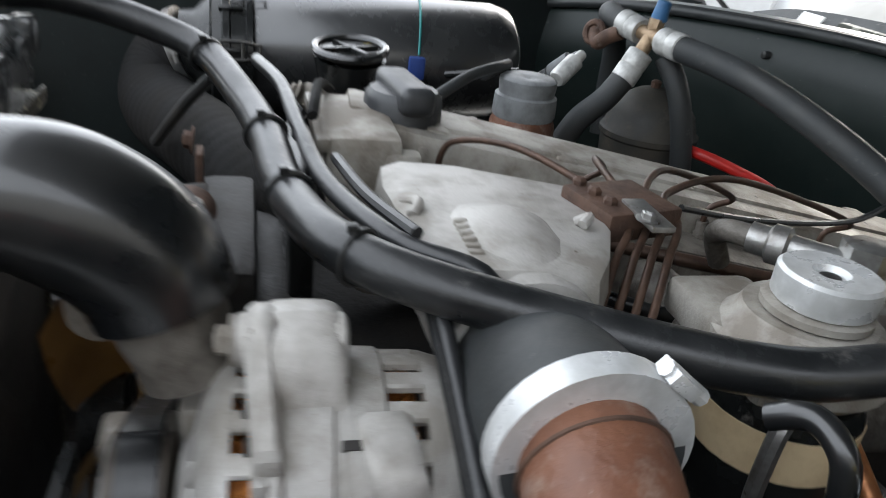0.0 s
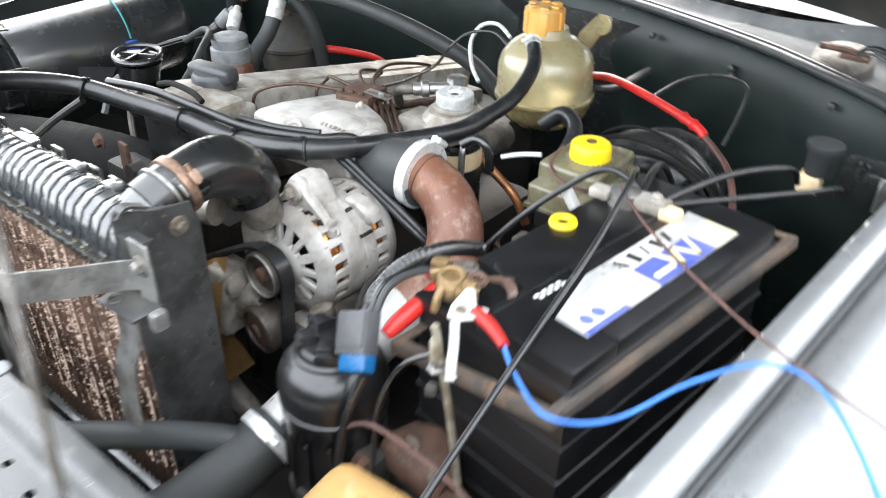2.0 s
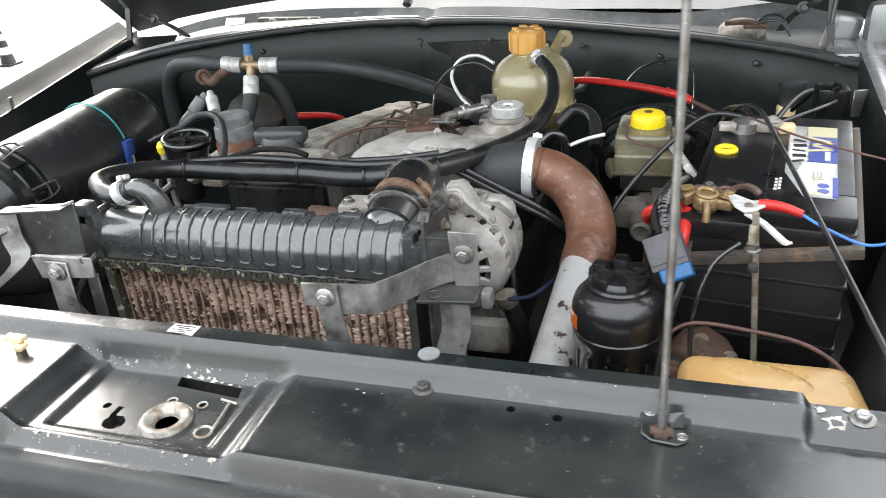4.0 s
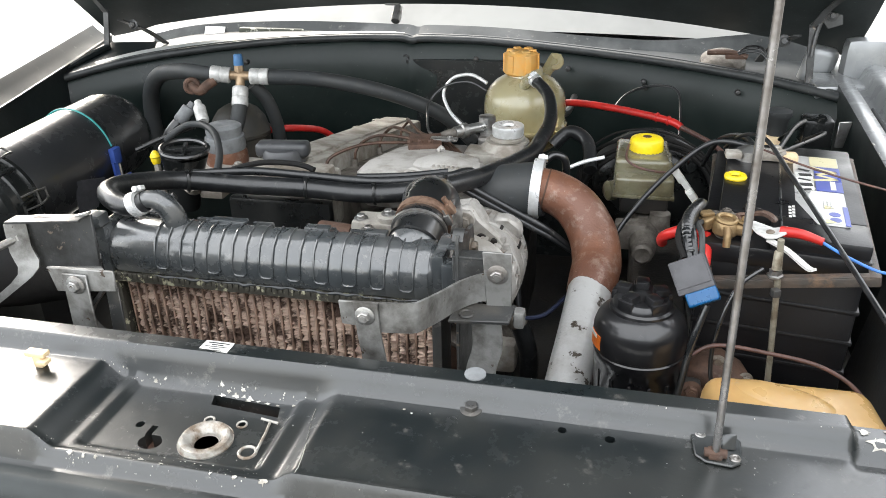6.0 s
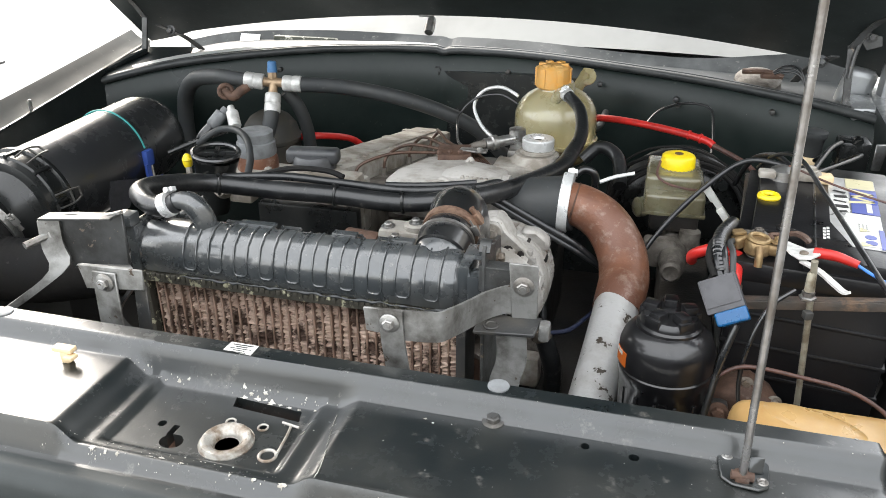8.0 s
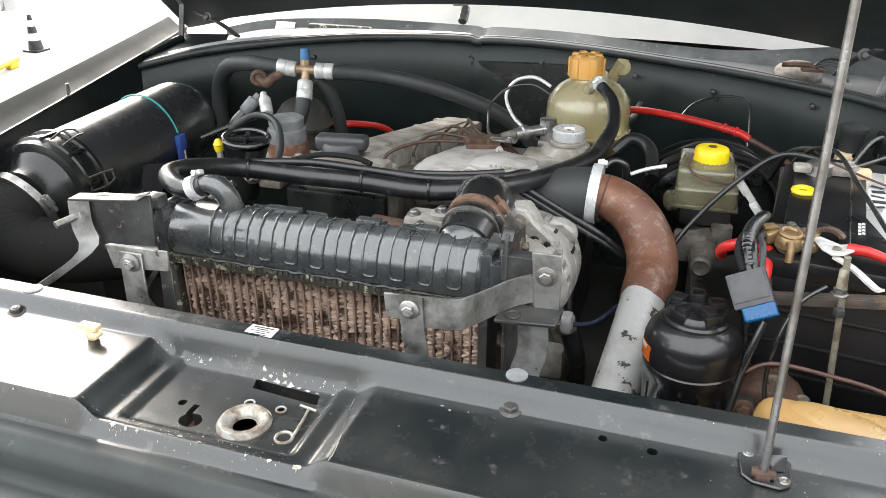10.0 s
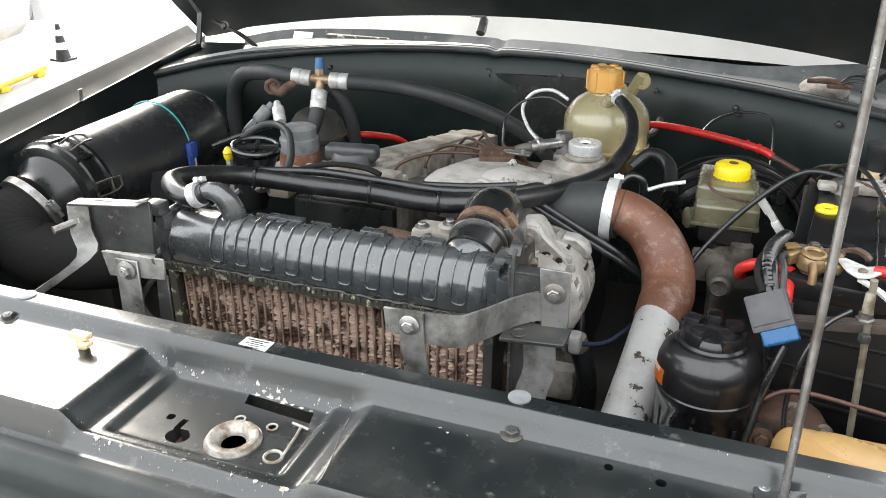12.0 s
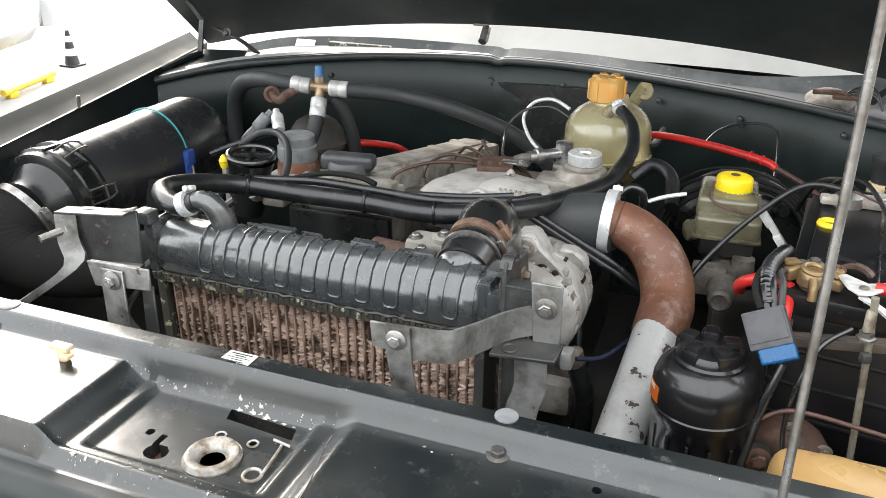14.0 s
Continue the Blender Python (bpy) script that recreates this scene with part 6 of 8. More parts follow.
solo("sensor_wire", tube([(0.058, 1.060, 0.930), (0.018, 1.070, 0.944), (-0.030, 1.060, 0.935), (-0.058, 1.040, 0.905), (-0.050, 0.99, 0.888), (-0.02, 0.88, 0.900), (0.010, 0.79, 0.922)], 0.0026, 8, 7), RUBBER, (0.010, 0.79, 0.92), "thin black sensor wire looping above the engine", "wire")
fl = thing("copper_fuel_line", (0.18, 0.85, 0.80), "orange-brown copper fuel line with a pale crimped end", "fuel line")
part("line", tube([(0.120, 0.850, 0.845), (0.150, 0.850, 0.831), (0.185, 0.850, 0.809), (0.226, 0.850, 0.780), (0.250, 0.85, 0.74)], 0.0070, 12, 6), COPPER, fl)
part("crimp", joined(lathe((0.105, 0.850, 0.851), (0.140, 0.850, 0.836), [(0, 0.006), (0.006, 0.009), (0.03, 0.009), (0.034, 0.007)], 14), tube([(0.105, 0.850, 0.851), (0.092, 0.862, 0.852), (0.08, 0.88, 0.84)], 0.006, 10)), CRIMP_STEEL, fl)

# ---- coolant tank ----
ct = thing("coolant_tank", (0.135, 1.062, 0.82), "yellowed translucent coolant tank with an orange cap", "coolant tank")
part("lower_shell", lathe((0.137, 1.062, 0.815), (0.133, 1.060, 1.2), [(0, 0.040), (0.005, 0.060), (0.020, 0.075), (0.035, 0.081), (0.045, 0.082), (0.047, 0.0855), (0.0498, 0.0855)], 48), TANK_LOWER, ct, "stained lower half holding old coolant")
part("vessel", lathe((0.137, 1.062, 0.815), (0.133, 1.060, 1.2), [(0.0502, 0.0855), (0.053, 0.0855), (0.056, 0.082), (0.090, 0.082), (0.105, 0.081), (0.117, 0.077), (0.128, 0.070), (0.138, 0.060), (0.146, 0.047), (0.151, 0.036), (0.165, 0.032)], 48), TANK_CLEAR, ct)
ccap = part("cap", joined(lathe((0.127, 1.058, 0.968), (0.127, 1.058, 1.2), [(0, 0.030), (0.004, 0.034), (0.040, 0.033), (0.044, 0.029), (0.046, 0.020), (0.046, 0.0)], 36)), ORANGE, ct, "ribbed orange cap")
for t in [2 * math.pi * k / 6 for k in range(6)]:
    part("grip_rib", box((0.127 + 0.0335 * math.cos(t), 1.058 + 0.0335 * math.sin(t), 0.990), (0.004, 0.013, 0.036), 0.0018, Matrix.Rotation(t, 4, "Z")), ORANGE, ccap)
part("nipple", tube([(0.140, 1.010, 0.955), (0.150, 0.992, 0.974), (0.160, 0.975, 0.982)], 0.0105, 12), TANK_CLEAR, ct)
part("ear", joined(plate([(0.150, 1.128, 0.935), (0.160, 1.120, 0.962), (0.176, 1.150, 0.990), (0.196, 1.158, 0.986), (0.196, 1.160, 0.960), (0.180, 1.150, 0.950), (0.170, 1.140, 0.928)], (0.001, 0.006, 0), 0.001), lathe((0.186, 1.148, 0.973), (0.186, 1.0, 0.985), [(-0.008, 0.007), (-0.006, 0.0165), (-0.001, 0.0175), (0.001, 0.0155), (0.001, 0.0065), (-0.004, 0.006)], 24)), TANK_CLEAR, ct, "moulded mounting ear")
part("cap_lug", joined(*[box((0.127 + 0.022 * math.cos(t), 1.058 + 0.022 * math.sin(t), 1.014), (0.014, 0.013, 0.005), 0.002, Matrix.Rotation(t, 4, "Z")) for t in [2 * math.pi * k / 6 for k in range(6)]]), ORANGE, ccap)
part("bracket", tube([(0.20, 1.12, 0.87), (0.215, 1.18, 0.86), (0.22, 1.30, 0.86)], 0.008, 8), BRACKET_DARK, ct)

# ---- air-conditioning hose with three-way fitting ----
tf = thing("three_way_hose", (-0.44, 0.985, 0.93), "grey rubber hose with brass three-way fitting and crimped sleeves", "hose")
part("tee_body", joined(tube([(-0.490, 0.975, 0.963), (-0.395, 0.992, 0.960)], 0.0095, 12, 1, False), tube([(-0.442, 0.984, 0.962), (-0.439, 0.970, 0.935)], 0.0095, 12, 1, False), lathe((-0.444, 0.986, 0.965), (-0.446, 0.992, 1.0), [(0, 0.010), (0.016, 0.010)], 6)), TEE_BRASS, tf, "tarnished brass tee")
part("valve_cap", lathe((-0.4455, 0.990, 0.978), (-0.448, 0.998, 1.02), [(0, 0.009), (0.004, 0.0105), (0.024, 0.009), (0.026, 0.006)], 12), BLUE_CAP, tf, "blue valve cap")
for a, b in (((-0.462, 0.980, 0.962), (-0.500, 0.971, 0.967)), ((-0.422, 0.988, 0.960), (-0.384, 0.997, 0.958)), ((-0.440, 0.974, 0.940), (-0.436, 0.954, 0.905))):
    L = (Vector(b) - Vector(a)).length
    part("sleeve", lathe(a, b, [(0, 0.0150), (0.002, 0.0165), (L * 0.45, 0.0165), (L * 0.5, 0.0155), (L * 0.55, 0.0168), (L - 0.002, 0.0168), (L, 0.0148)], 14), CRIMP_STEEL, tf)
part("right_hose", tube([(-0.388, 0.996, 0.958), (-0.296, 1.025, 0.950), (-0.188, 1.045, 0.930), (-0.101, 1.075, 0.897), (-0.035, 1.10, 0.858), (0.02, 1.12, 0.80)], 0.0155, 14), RUBBER_GREY, tf)
part("left_hose", tube([(-0.496, 0.972, 0.966), (-0.530, 0.972, 0.968), (-0.572, 0.985, 0.966), (-0.655, 1.03, 0.945), (-0.712, 1.07, 0.895), (-0.728, 1.08, 0.82), (-0.72, 1.08, 0.75)], [0.0140, 0.0150, 0.0165, 0.0175, 0.0180, 0.0180, 0.0180], 14), RUBBER_GREY, tf)
part("down_hose", tube([(-0.436, 0.955, 0.908), (-0.436, 0.935, 0.880), (-0.438, 0.905, 0.850), (-0.44, 0.88, 0.80)], 0.0155, 14), RUBBER_GREY, tf)
part("rear_hose", tube([(-0.425, 1.00, 0.940), (-0.405, 1.015, 0.905), (-0.395, 1.03, 0.85), (-0.40, 1.05, 0.77)], 0.014, 12), RUBBER_GREY, tf)
bv = thing("bleed_valve", (-0.52, 0.93, 0.87), "small corroded valve with two crimped hose tails", "valve")
part("valve", joined(tube([(-0.545, 0.955, 0.948), (-0.520, 0.950, 0.935), (-0.505, 0.955, 0.945), (-0.49, 0.965, 0.955)], 0.010, 10), torus((-0.535, 0.950, 0.945), (0.5, -0.8, 0.2), 0.013, 0.005, 16, 8)), RUST, bv)
part("tail", lathe((-0.528, 0.932, 0.915), (-0.552, 0.905, 0.880), [(0, 0.007), (0.012, 0.008), (0.014, 0.0135), (0.045, 0.014), (0.05, 0.010)], 14), GREY_CAP, bv)
part("tail", lathe((-0.516, 0.930, 0.918), (-0.474, 0.872, 0.880), [(0, 0.007), (0.016, 0.008), (0.018, 0.0125), (0.055, 0.0125), (0.06, 0.010)], 14), CRIMP_STEEL, bv)
part("tail_hose", tube([(-0.552, 0.905, 0.880), (-0.57, 0.885, 0.85), (-0.57, 0.87, 0.78)], 0.012, 10), RUBBER, bv)

pot = thing("accumulator_pot", (-0.485, 1.03, 0.76), "dusty dark round pot behind the hose fitting", "pot")
part("dome", lathe((-0.485, 1.035, 0.770), (-0.485, 1.030, 1.2), [(0, 0.050), (0.01, 0.062), (0.050, 0.064), (0.053, 0.067), (0.060, 0.067), (0.063, 0.063), (0.085, 0.057), (0.103, 0.044), (0.114, 0.026), (0.118, 0.010), (0.118, 0.0)], 36), POT_DUSTY, pot)
part("stud", lathe((-0.485, 1.030, 0.886), (-0.485, 1.030, 1.2), [(0, 0.007), (0.010, 0.007), (0.012, 0.004)], 8), RUST, pot)

# vacuum pump dome, breather, dipstick
vp = thing("vacuum_pump", (-0.405, 0.82, 0.82), "grey domed pump with rust-stained base", "pump")
part("dome", lathe((-0.405, 0.82, 0.862), (-0.405, 0.82, 1), [(0, 0.036), (0.004, 0.038), (0.026, 0.037), (0.028, 0.033), (0.038, 0.034), (0.045, 0.034), (0.048, 0.030), (0.047, 0.010), (0.045, 0.0)], 32), GREY_CAP, vp)
part("base", lathe((-0.405, 0.82, 0.835), (-0.405, 0.82, 1), [(0, 0.040), (0.020, 0.039), (0.028, 0.036)], 28), RUST_PIPE, vp)
part("flange", joined(box((-0.395, 0.795, 0.828), (0.12, 0.12, 0.016), 0.006), box((-0.34, 0.74, 0.842), (0.11, 0.06, 0.018), 0.006), bolt_mesh((-0.355, 0.765, 0.85), (0, 0, 1), 0.007), bolt_mesh((-0.445, 0.77, 0.838), (0, 0, 1), 0.007)), CAST_WHITE, vp)
solo("vacuum_hose", tube([(-0.520, 0.80, 0.880), (-0.480, 0.815, 0.905), (-0.430, 0.795, 0.915), (-0.380, 0.745, 0.914), (-0.352, 0.700, 0.895), (-0.340, 0.665, 0.872), (-0.300, 0.630, 0.868), (-0.23, 0.60, 0.882), (-0.14, 0.54, 0.915)], 0.0065, 10, 7), RUBBER_GREY, (-0.34, 0.66, 0.85), "thin grey vacuum hose curling round the pump", "hose")
part("stub_wire", tube([(-0.47, 0.83, 0.90), (-0.52, 0.80, 0.885), (-0.56, 0.76, 0.87)], 0.005, 8), BLACK, vp)
bc = thing("breather_cap", (-0.357, 0.604, 0.86), "round black breather cap with a crossed top", "cap")
part("bowl", lathe((-0.372, 0.604, 0.835), (-0.357, 0.604, 0.945), [(0, 0.022), (0.04, 0.028), (0.075, 0.033), (0.095, 0.038)], 28), BLACK, bc)
part("rim", torus((-0.3575, 0.604, 0.938), (0.1, -0.05, 1), 0.0365, 0.0042, 36, 8), RUBBER_GLOSS, bc)
part("cross", joined(lathe((-0.358, 0.604, 0.929), (-0.357, 0.604, 1), [(0, 0.034), (0.004, 0.034)], 28), box((-0.3575, 0.604, 0.937), (0.064, 0.006, 0.006), 0.001, Matrix.Rotation(radians(25), 4, "Z")), box((-0.3575, 0.604, 0.937), (0.006, 0.064, 0.006), 0.001, Matrix.Rotation(radians(25), 4, "Z"))), BLACK, bc)
part("hose_tail", tube([(-0.385, 0.59, 0.90), (-0.405, 0.575, 0.88), (-0.40, 0.55, 0.84)], 0.008, 8), RUBBER, bc)
part("link_cluster", joined(lathe((-0.335, 0.575, 0.885), (-0.318, 0.555, 0.90), [(0, 0.014), (0.012, 0.016), (0.026, 0.012)], 14), box((-0.300, 0.58, 0.88), (0.04, 0.03, 0.02), 0.005), bolt_mesh((-0.325, 0.55, 0.898), (0, -1, 0.4), 0.007)), CAST, bc, "pale linkage fitting")
dsk = thing("dipstick", (-0.40, 0.59, 0.85), "yellow dipstick handle on a thin tube", "dipstick")
part("handle", joined(lathe((-0.413, 0.603, 0.922), (-0.415, 0.605, 0.96), [(0, 0.005), (0.003, 0.007), (0.009, 0.0085), (0.016, 0.0082), (0.021, 0.006), (0.024, 0.003), (0.0245, 0.0)], 20), torus((-0.413, 0.603, 0.937), (0, 0, 1), 0.0075, 0.0018, 18, 6)), YELLOW, dsk, "round yellow handle")
part("tube", tube([(-0.413, 0.603, 0.924), (-0.398, 0.585, 0.895), (-0.375, 0.56, 0.85), (-0.34, 0.54, 0.76)], 0.0055, 8), CAST_DIRTY, dsk)
dsk.location += Vector((-0.019, 0.029, -0.026)) * K
solo("link_rod", tube([(-0.44, 0.40, 0.80), (-0.36, 0.44, 0.87), (-0.30, 0.47, 0.915)], 0.006, 8, 4), BRACKET_DARK, (-0.36, 0.44, 0.86), "dark steel link rod behind the radiator", "rod")

# ---- brake reservoir, master cylinder and servo ----
br = thing("brake_reservoir", (0.372, 0.79, 0.82), "dirty translucent brake fluid reservoir with yellow cap", "reservoir")
part("upper_vessel", box((0.366, 0.802, 0.894), (0.086, 0.112, 0.036), 0.008, segs=3), RES_CLEAR, br)
part("lower_vessel", box((0.371, 0.792, 0.874), (0.092, 0.142, 0.032), 0.006, segs=3), RES_CLEAR, br)
part("ledge", box((0.371, 0.792, 0.859), (0.097, 0.147, 0.006), 0.002), RES_CLEAR, br)
part("neck_collar", lathe((0.371, 0.797, 0.906), (0.371, 0.797, 1.2), [(0, 0.033), (0.006, 0.031), (0.009, 0.026)], 32), RES_CLEAR, br)
part("cap", joined(lathe((0.371, 0.797, 0.907), (0.371, 0.797, 1.2), [(0.003, 0.0268), (0.005, 0.0275), (0.024, 0.0262), (0.027, 0.0240), (0.029, 0.018), (0.030, 0.011), (0.0285, 0.006), (0.0285, 0.0)], 48, 24, 0.018)), YELLOW, br, "ribbed bright yellow cap")
part("cap_hole", lathe((0.371, 0.797, 0.9335), (0.371, 0.797, 1.2), [(0, 0.0075), (0.0028, 0.007), (0.003, 0.0)], 16), RUST, br)
part("saddle", box((0.373, 0.788, 0.842), (0.076, 0.124, 0.030), 0.006), ENGINE_DARK, br, "greasy dark saddle")
part("sight_port", lathe((0.325, 0.78, 0.845), (0.308, 0.772, 0.845), [(0, 0.017), (0.012, 0.017), (0.016, 0.012), (0.016, 0.0)], 24), RES_CLEAR, br, "cream round port")
part("lead", tube([(0.343, 0.775, 0.928), (0.340, 0.752, 0.913), (0.355, 0.737, 0.905), (0.385, 0.732, 0.900), (0.418, 0.745, 0.893), (0.424, 0.70, 0.895)], 0.002, 8), BROWN_RUBBER, br)
mc = thing("master_cylinder", (0.375, 0.78, 0.78), "greasy cast master cylinder under the reservoir", "cylinder")
part("barrel", lathe((0.375, 0.640, 0.800), (0.388, 0.96, 0.800), [(0, 0.013), (0.008, 0.019), (0.04, 0.022), (0.30, 0.028)], 24), CAST_DIRTY, mc)
part("port", joined(lathe((0.345, 0.70, 0.80), (0.328, 0.695, 0.80), [(0, 0.012), (0.02, 0.012)], 12), box((0.355, 0.695, 0.805), (0.05, 0.03, 0.045), 0.006), lathe((0.40, 0.72, 0.805), (0.40, 0.72, 1), [(0, 0.018), (0.03, 0.016)], 16)), CAST_DIRTY, mc)
part("plug", lathe((0.375, 0.642, 0.80), (0.374, 0.62, 0.80), [(0, 0.017), (0.008, 0.016), (0.011, 0.012), (0.008, 0.008), (0.008, 0.0)], 24), CAST_DIRTY, mc)
for k in range(2):
    part("brake_pipe", tube([(0.33, 0.695 + 0.02 * k, 0.80), (0.30, 0.70, 0.79 - 0.015 * k), (0.27, 0.76, 0.78), (0.26, 0.9, 0.77)], 0.0042, 8), BROWN_LINE, mc)
sv = thing("brake_servo", (0.395, 1.02, 0.72), "round black brake servo drum on the bulkhead", "servo")
part("drum", lathe((0.385, 0.945, 0.768), (0.398, 1.12, 0.768), [(0, 0.035), (0.01, 0.070), (0.022, 0.098), (0.04, 0.110), (0.046, 0.116), (0.056, 0.116), (0.062, 0.110), (0.11, 0.104), (0.14, 0.07)], 44), BLACK, sv)
part("rim", torus((0.389, 0.995, 0.768), (0.07, 1, 0), 0.115, 0.004, 44, 8), BRACKET_DARK, sv)
part("valve", joined(lathe((0.455, 0.955, 0.833), (0.458, 0.93, 0.838), [(0, 0.012), (0.02, 0.012), (0.03, 0.008)], 14)), BLACK, sv)

wb = thing("wiring_bundle", (0.38, 0.97, 0.88), "bundle of black cables arching over the brake servo", "cables")
random.seed(3)
for k in range(4):
    r0 = 0.112 + 0.005 * k
    y0 = 0.93 + 0.018 * k + random.uniform(-0.006, 0.006)
    part("cable", tube([(0.385 + r0 * 1.06 * math.cos(t), y0 + 0.02 * math.sin(2 * t + k), 0.770 + (r0 - 0.006) * math.sin(t)) for t in [-0.15 + 0.33 * j for j in range(11)]], random.choice((0.0022, 0.003, 0.004)), 8, 3), DUCT, wb)
solo("red_sheathed_cable", joined(tube([(0.15, 1.17, 0.868), (0.222, 1.135, 0.892), (0.32, 1.082, 0.898), (0.415, 1.036, 0.893), (0.440, 1.022, 0.885)], 0.0072, 12, 6), torus((0.395, 1.047, 0.895), (0.87, -0.48, 0), 0.0076, 0.0022, 16, 6), torus((0.416, 1.035, 0.893), (0.87, -0.48, 0), 0.0076, 0.0022, 16, 6)), RED, (0.30, 1.09, 0.88), "bright red sheathed cable along the bulkhead", "cable")
solo("red_sheathed_cable", tube([(-0.50, 1.09, 0.79), (-0.445, 1.06, 0.818), (-0.395, 1.055, 0.829), (-0.360, 1.095, 0.819), (-0.334, 1.145, 0.797), (-0.31, 1.19, 0.75)], 0.0075, 12, 6), RED, (-0.38, 1.11, 0.82), "bright red sheathed cable behind the engine", "cable")
solo("brown_cable", tube([(0.436, 1.024, 0.886), (0.468, 1.00, 0.878), (0.50, 0.97, 0.868), (0.53, 0.92, 0.85), (0.55, 0.86, 0.83)], 0.005, 8, 6), BROWN_RUBBER, (0.5, 0.95, 0.85), "brown cable running down beside the servo", "cable")
solo("earth_wire", tube([(0.31, 1.12, 0.885), (0.335, 1.17, 0.905), (0.385, 1.20, 0.917), (0.435, 1.19, 0.913), (0.445, 1.15, 0.88), (0.445, 1.10, 0.845)], 0.0028, 8, 6), RUBBER, (0.4, 1.18, 0.88), "thin black wire looped on the bulkhead", "wire")
solo("loom", tube([(0.205, 0.95, 0.86), (0.235, 0.96, 0.885), (0.27, 0.94, 0.872), (0.28, 0.88, 0.84)], 0.0125, 12, 5), RUBBER, (0.24, 0.95, 0.85), "taped dark wiring loom beside the coolant tank", "cable")
sw = thing("pressure_switch", (0.225, 0.735, 0.87), "small plated elbow with a pale cable tail", "switch")
part("elbow", tube([(0.245, 0.75, 0.87), (0.243, 0.745, 0.905), (0.225, 0.74, 0.915), (0.21, 0.73, 0.905)], 0.0065, 10), RUBBER_GLOSS, sw)
part("pale_tail", tube([(0.250, 0.77, 0.885), (0.275, 0.78, 0.893), (0.305, 0.785, 0.90)], 0.0034, 8), CLAMP_WHITE, sw)
for k in range(2):
    part("thin_pipe", tube([(0.100, 0.597, 0.915 - 0.010 * k), (0.132, 0.600, 0.897 - 0.010 * k), (0.180, 0.603, 0.871 - 0.010 * k), (0.233, 0.606, 0.842 - 0.010 * k), (0.275, 0.62, 0.80)], 0.0050, 10), RUBBER, sw)
solo("blue_pipe", tube([(0.215, 0.43, 0.79), (0.245, 0.45, 0.787), (0.27, 0.50, 0.79)], 0.0032, 8, 5), NAVY, (0.25, 0.42, 0.78), "dark blue plastic pipe low beside the alternator", "pipe")

# ---- battery with its frame ----
u_, v_ = Vector((0.139, 0.990, 0)), Vector((0.990, -0.139, 0))
bc_ = Vector((0.536, 0.530, 0))
turn = Matrix.Rotation(radians(-8), 4, "Z")


def at_b(lx, ly, z):
    p = bc_ + v_ * lx + u_ * ly
    return (p.x, p.y, z)


bt = thing("battery", at_b(0, 0, 0.715), "black car battery with silver and blue label on its lid", "battery")
part("case", box(at_b(0, 0, 0.825), (0.172, 0.326, 0.21), 0.006, turn), BATTERY, bt)
for k in range(4):
    part("case_rib", box(at_b(0, 0, 0.765 + 0.040 * k), (0.1760, 0.330, 0.0060), 0.0025, turn), BATTERY, bt)
lid = part("lid", joined(box(at_b(0, 0, 0.938), (0.178, 0.332, 0.024), 0.004, turn), box(at_b(0.006, 0.030, 0.957), (0.160, 0.264, 0.020), 0.005, turn), box(at_b(0.036, -0.132, 0.957), (0.102, 0.060, 0.020), 0.005, turn)), BATTERY, bt, "raised black lid")
part("lid_groove", box(at_b(-0.006, 0.0, 0.9675), (0.003, 0.30, 0.0012), 0.0004, turn), RUBBER_GLOSS, lid)
part("lid_handle", joined(strap([at_b(-0.045, -0.100, 0.969), at_b(-0.046, -0.106, 0.974), at_b(-0.030, -0.112, 0.974), at_b(-0.024, -0.105, 0.969)], (0, 0, 0.004), 0.003)), RUBBER_GLOSS, lid)
part("plug_ring", joined(torus(at_b(-0.060, 0.006, 0.9685), (0, 0, 1), 0.0105, 0.0042, 28, 8)), YELLOW, bt, "yellow plug ring")
part("plug_centre", lathe(at_b(-0.060, 0.006, 0.964), at_b(-0.060, 0.006, 1.1), [(0, 0.0075), (0.0035, 0.0070), (0.004, 0.0)], 18), RUBBER_GLOSS, bt)


def lab(name, lx0, lx1, ly0, ly1, z, material, label=""):
    return part(name, plate([at_b(lx0, ly0, z), at_b(lx1, ly0, z), at_b(lx1, ly1, z), at_b(lx0, ly1, z)], (0, 0, 0.0004), 0), material, bt, label, smooth=False)


part("label", plate([at_b(0.033, -0.118, 0.9672), at_b(0.067, -0.118, 0.9672), at_b(0.067, 0.119, 0.9672), at_b(0.011, 0.119, 0.9672), at_b(0.011, -0.050, 0.9672)], (0, 0, 0.0004), 0), LABEL_SILVER, bt, "silver and white battery label", smooth=False)
part("label_white", plate([at_b(0.037, -0.112, 0.9678), at_b(0.062, -0.112, 0.9678), at_b(0.066, -0.014, 0.9678), at_b(0.030, -0.014, 0.9678), at_b(0.024, -0.045, 0.9678)], (0, 0, 0.0004), 0), LABEL_WHITE, bt, smooth=False)
lab("label_white", 0.013, 0.034, -0.012, 0.050, 0.9677, LABEL_WHITE)
lab("label_yellow", 0.032, 0.066, 0.080, 0.118, 0.9678, LABEL_YELLOW, "pale yellow far end")
lab("label_blue", 0.036, 0.067, -0.013, 0.076, 0.9684, LABEL_BLUE)
lab("label_edge", 0.062, 0.0675, -0.117, -0.060, 0.9684, LABEL_BLUE)
bms = [plate([at_b(x, y, 0.969), at_b(x + 0.0015, y - 0.006, 0.969), at_b(x2 + 0.0015, y2 - 0.006, 0.969), at_b(x2, y2, 0.969)], (0, 0, 0.0004), 0) for x, y, x2, y2 in
       ((0.033, 0.026, 0.062, 0.034), (0.062, 0.034, 0.036, 0.047), (0.036, 0.047, 0.062, 0.060), (0.062, 0.060, 0.033, 0.074))]
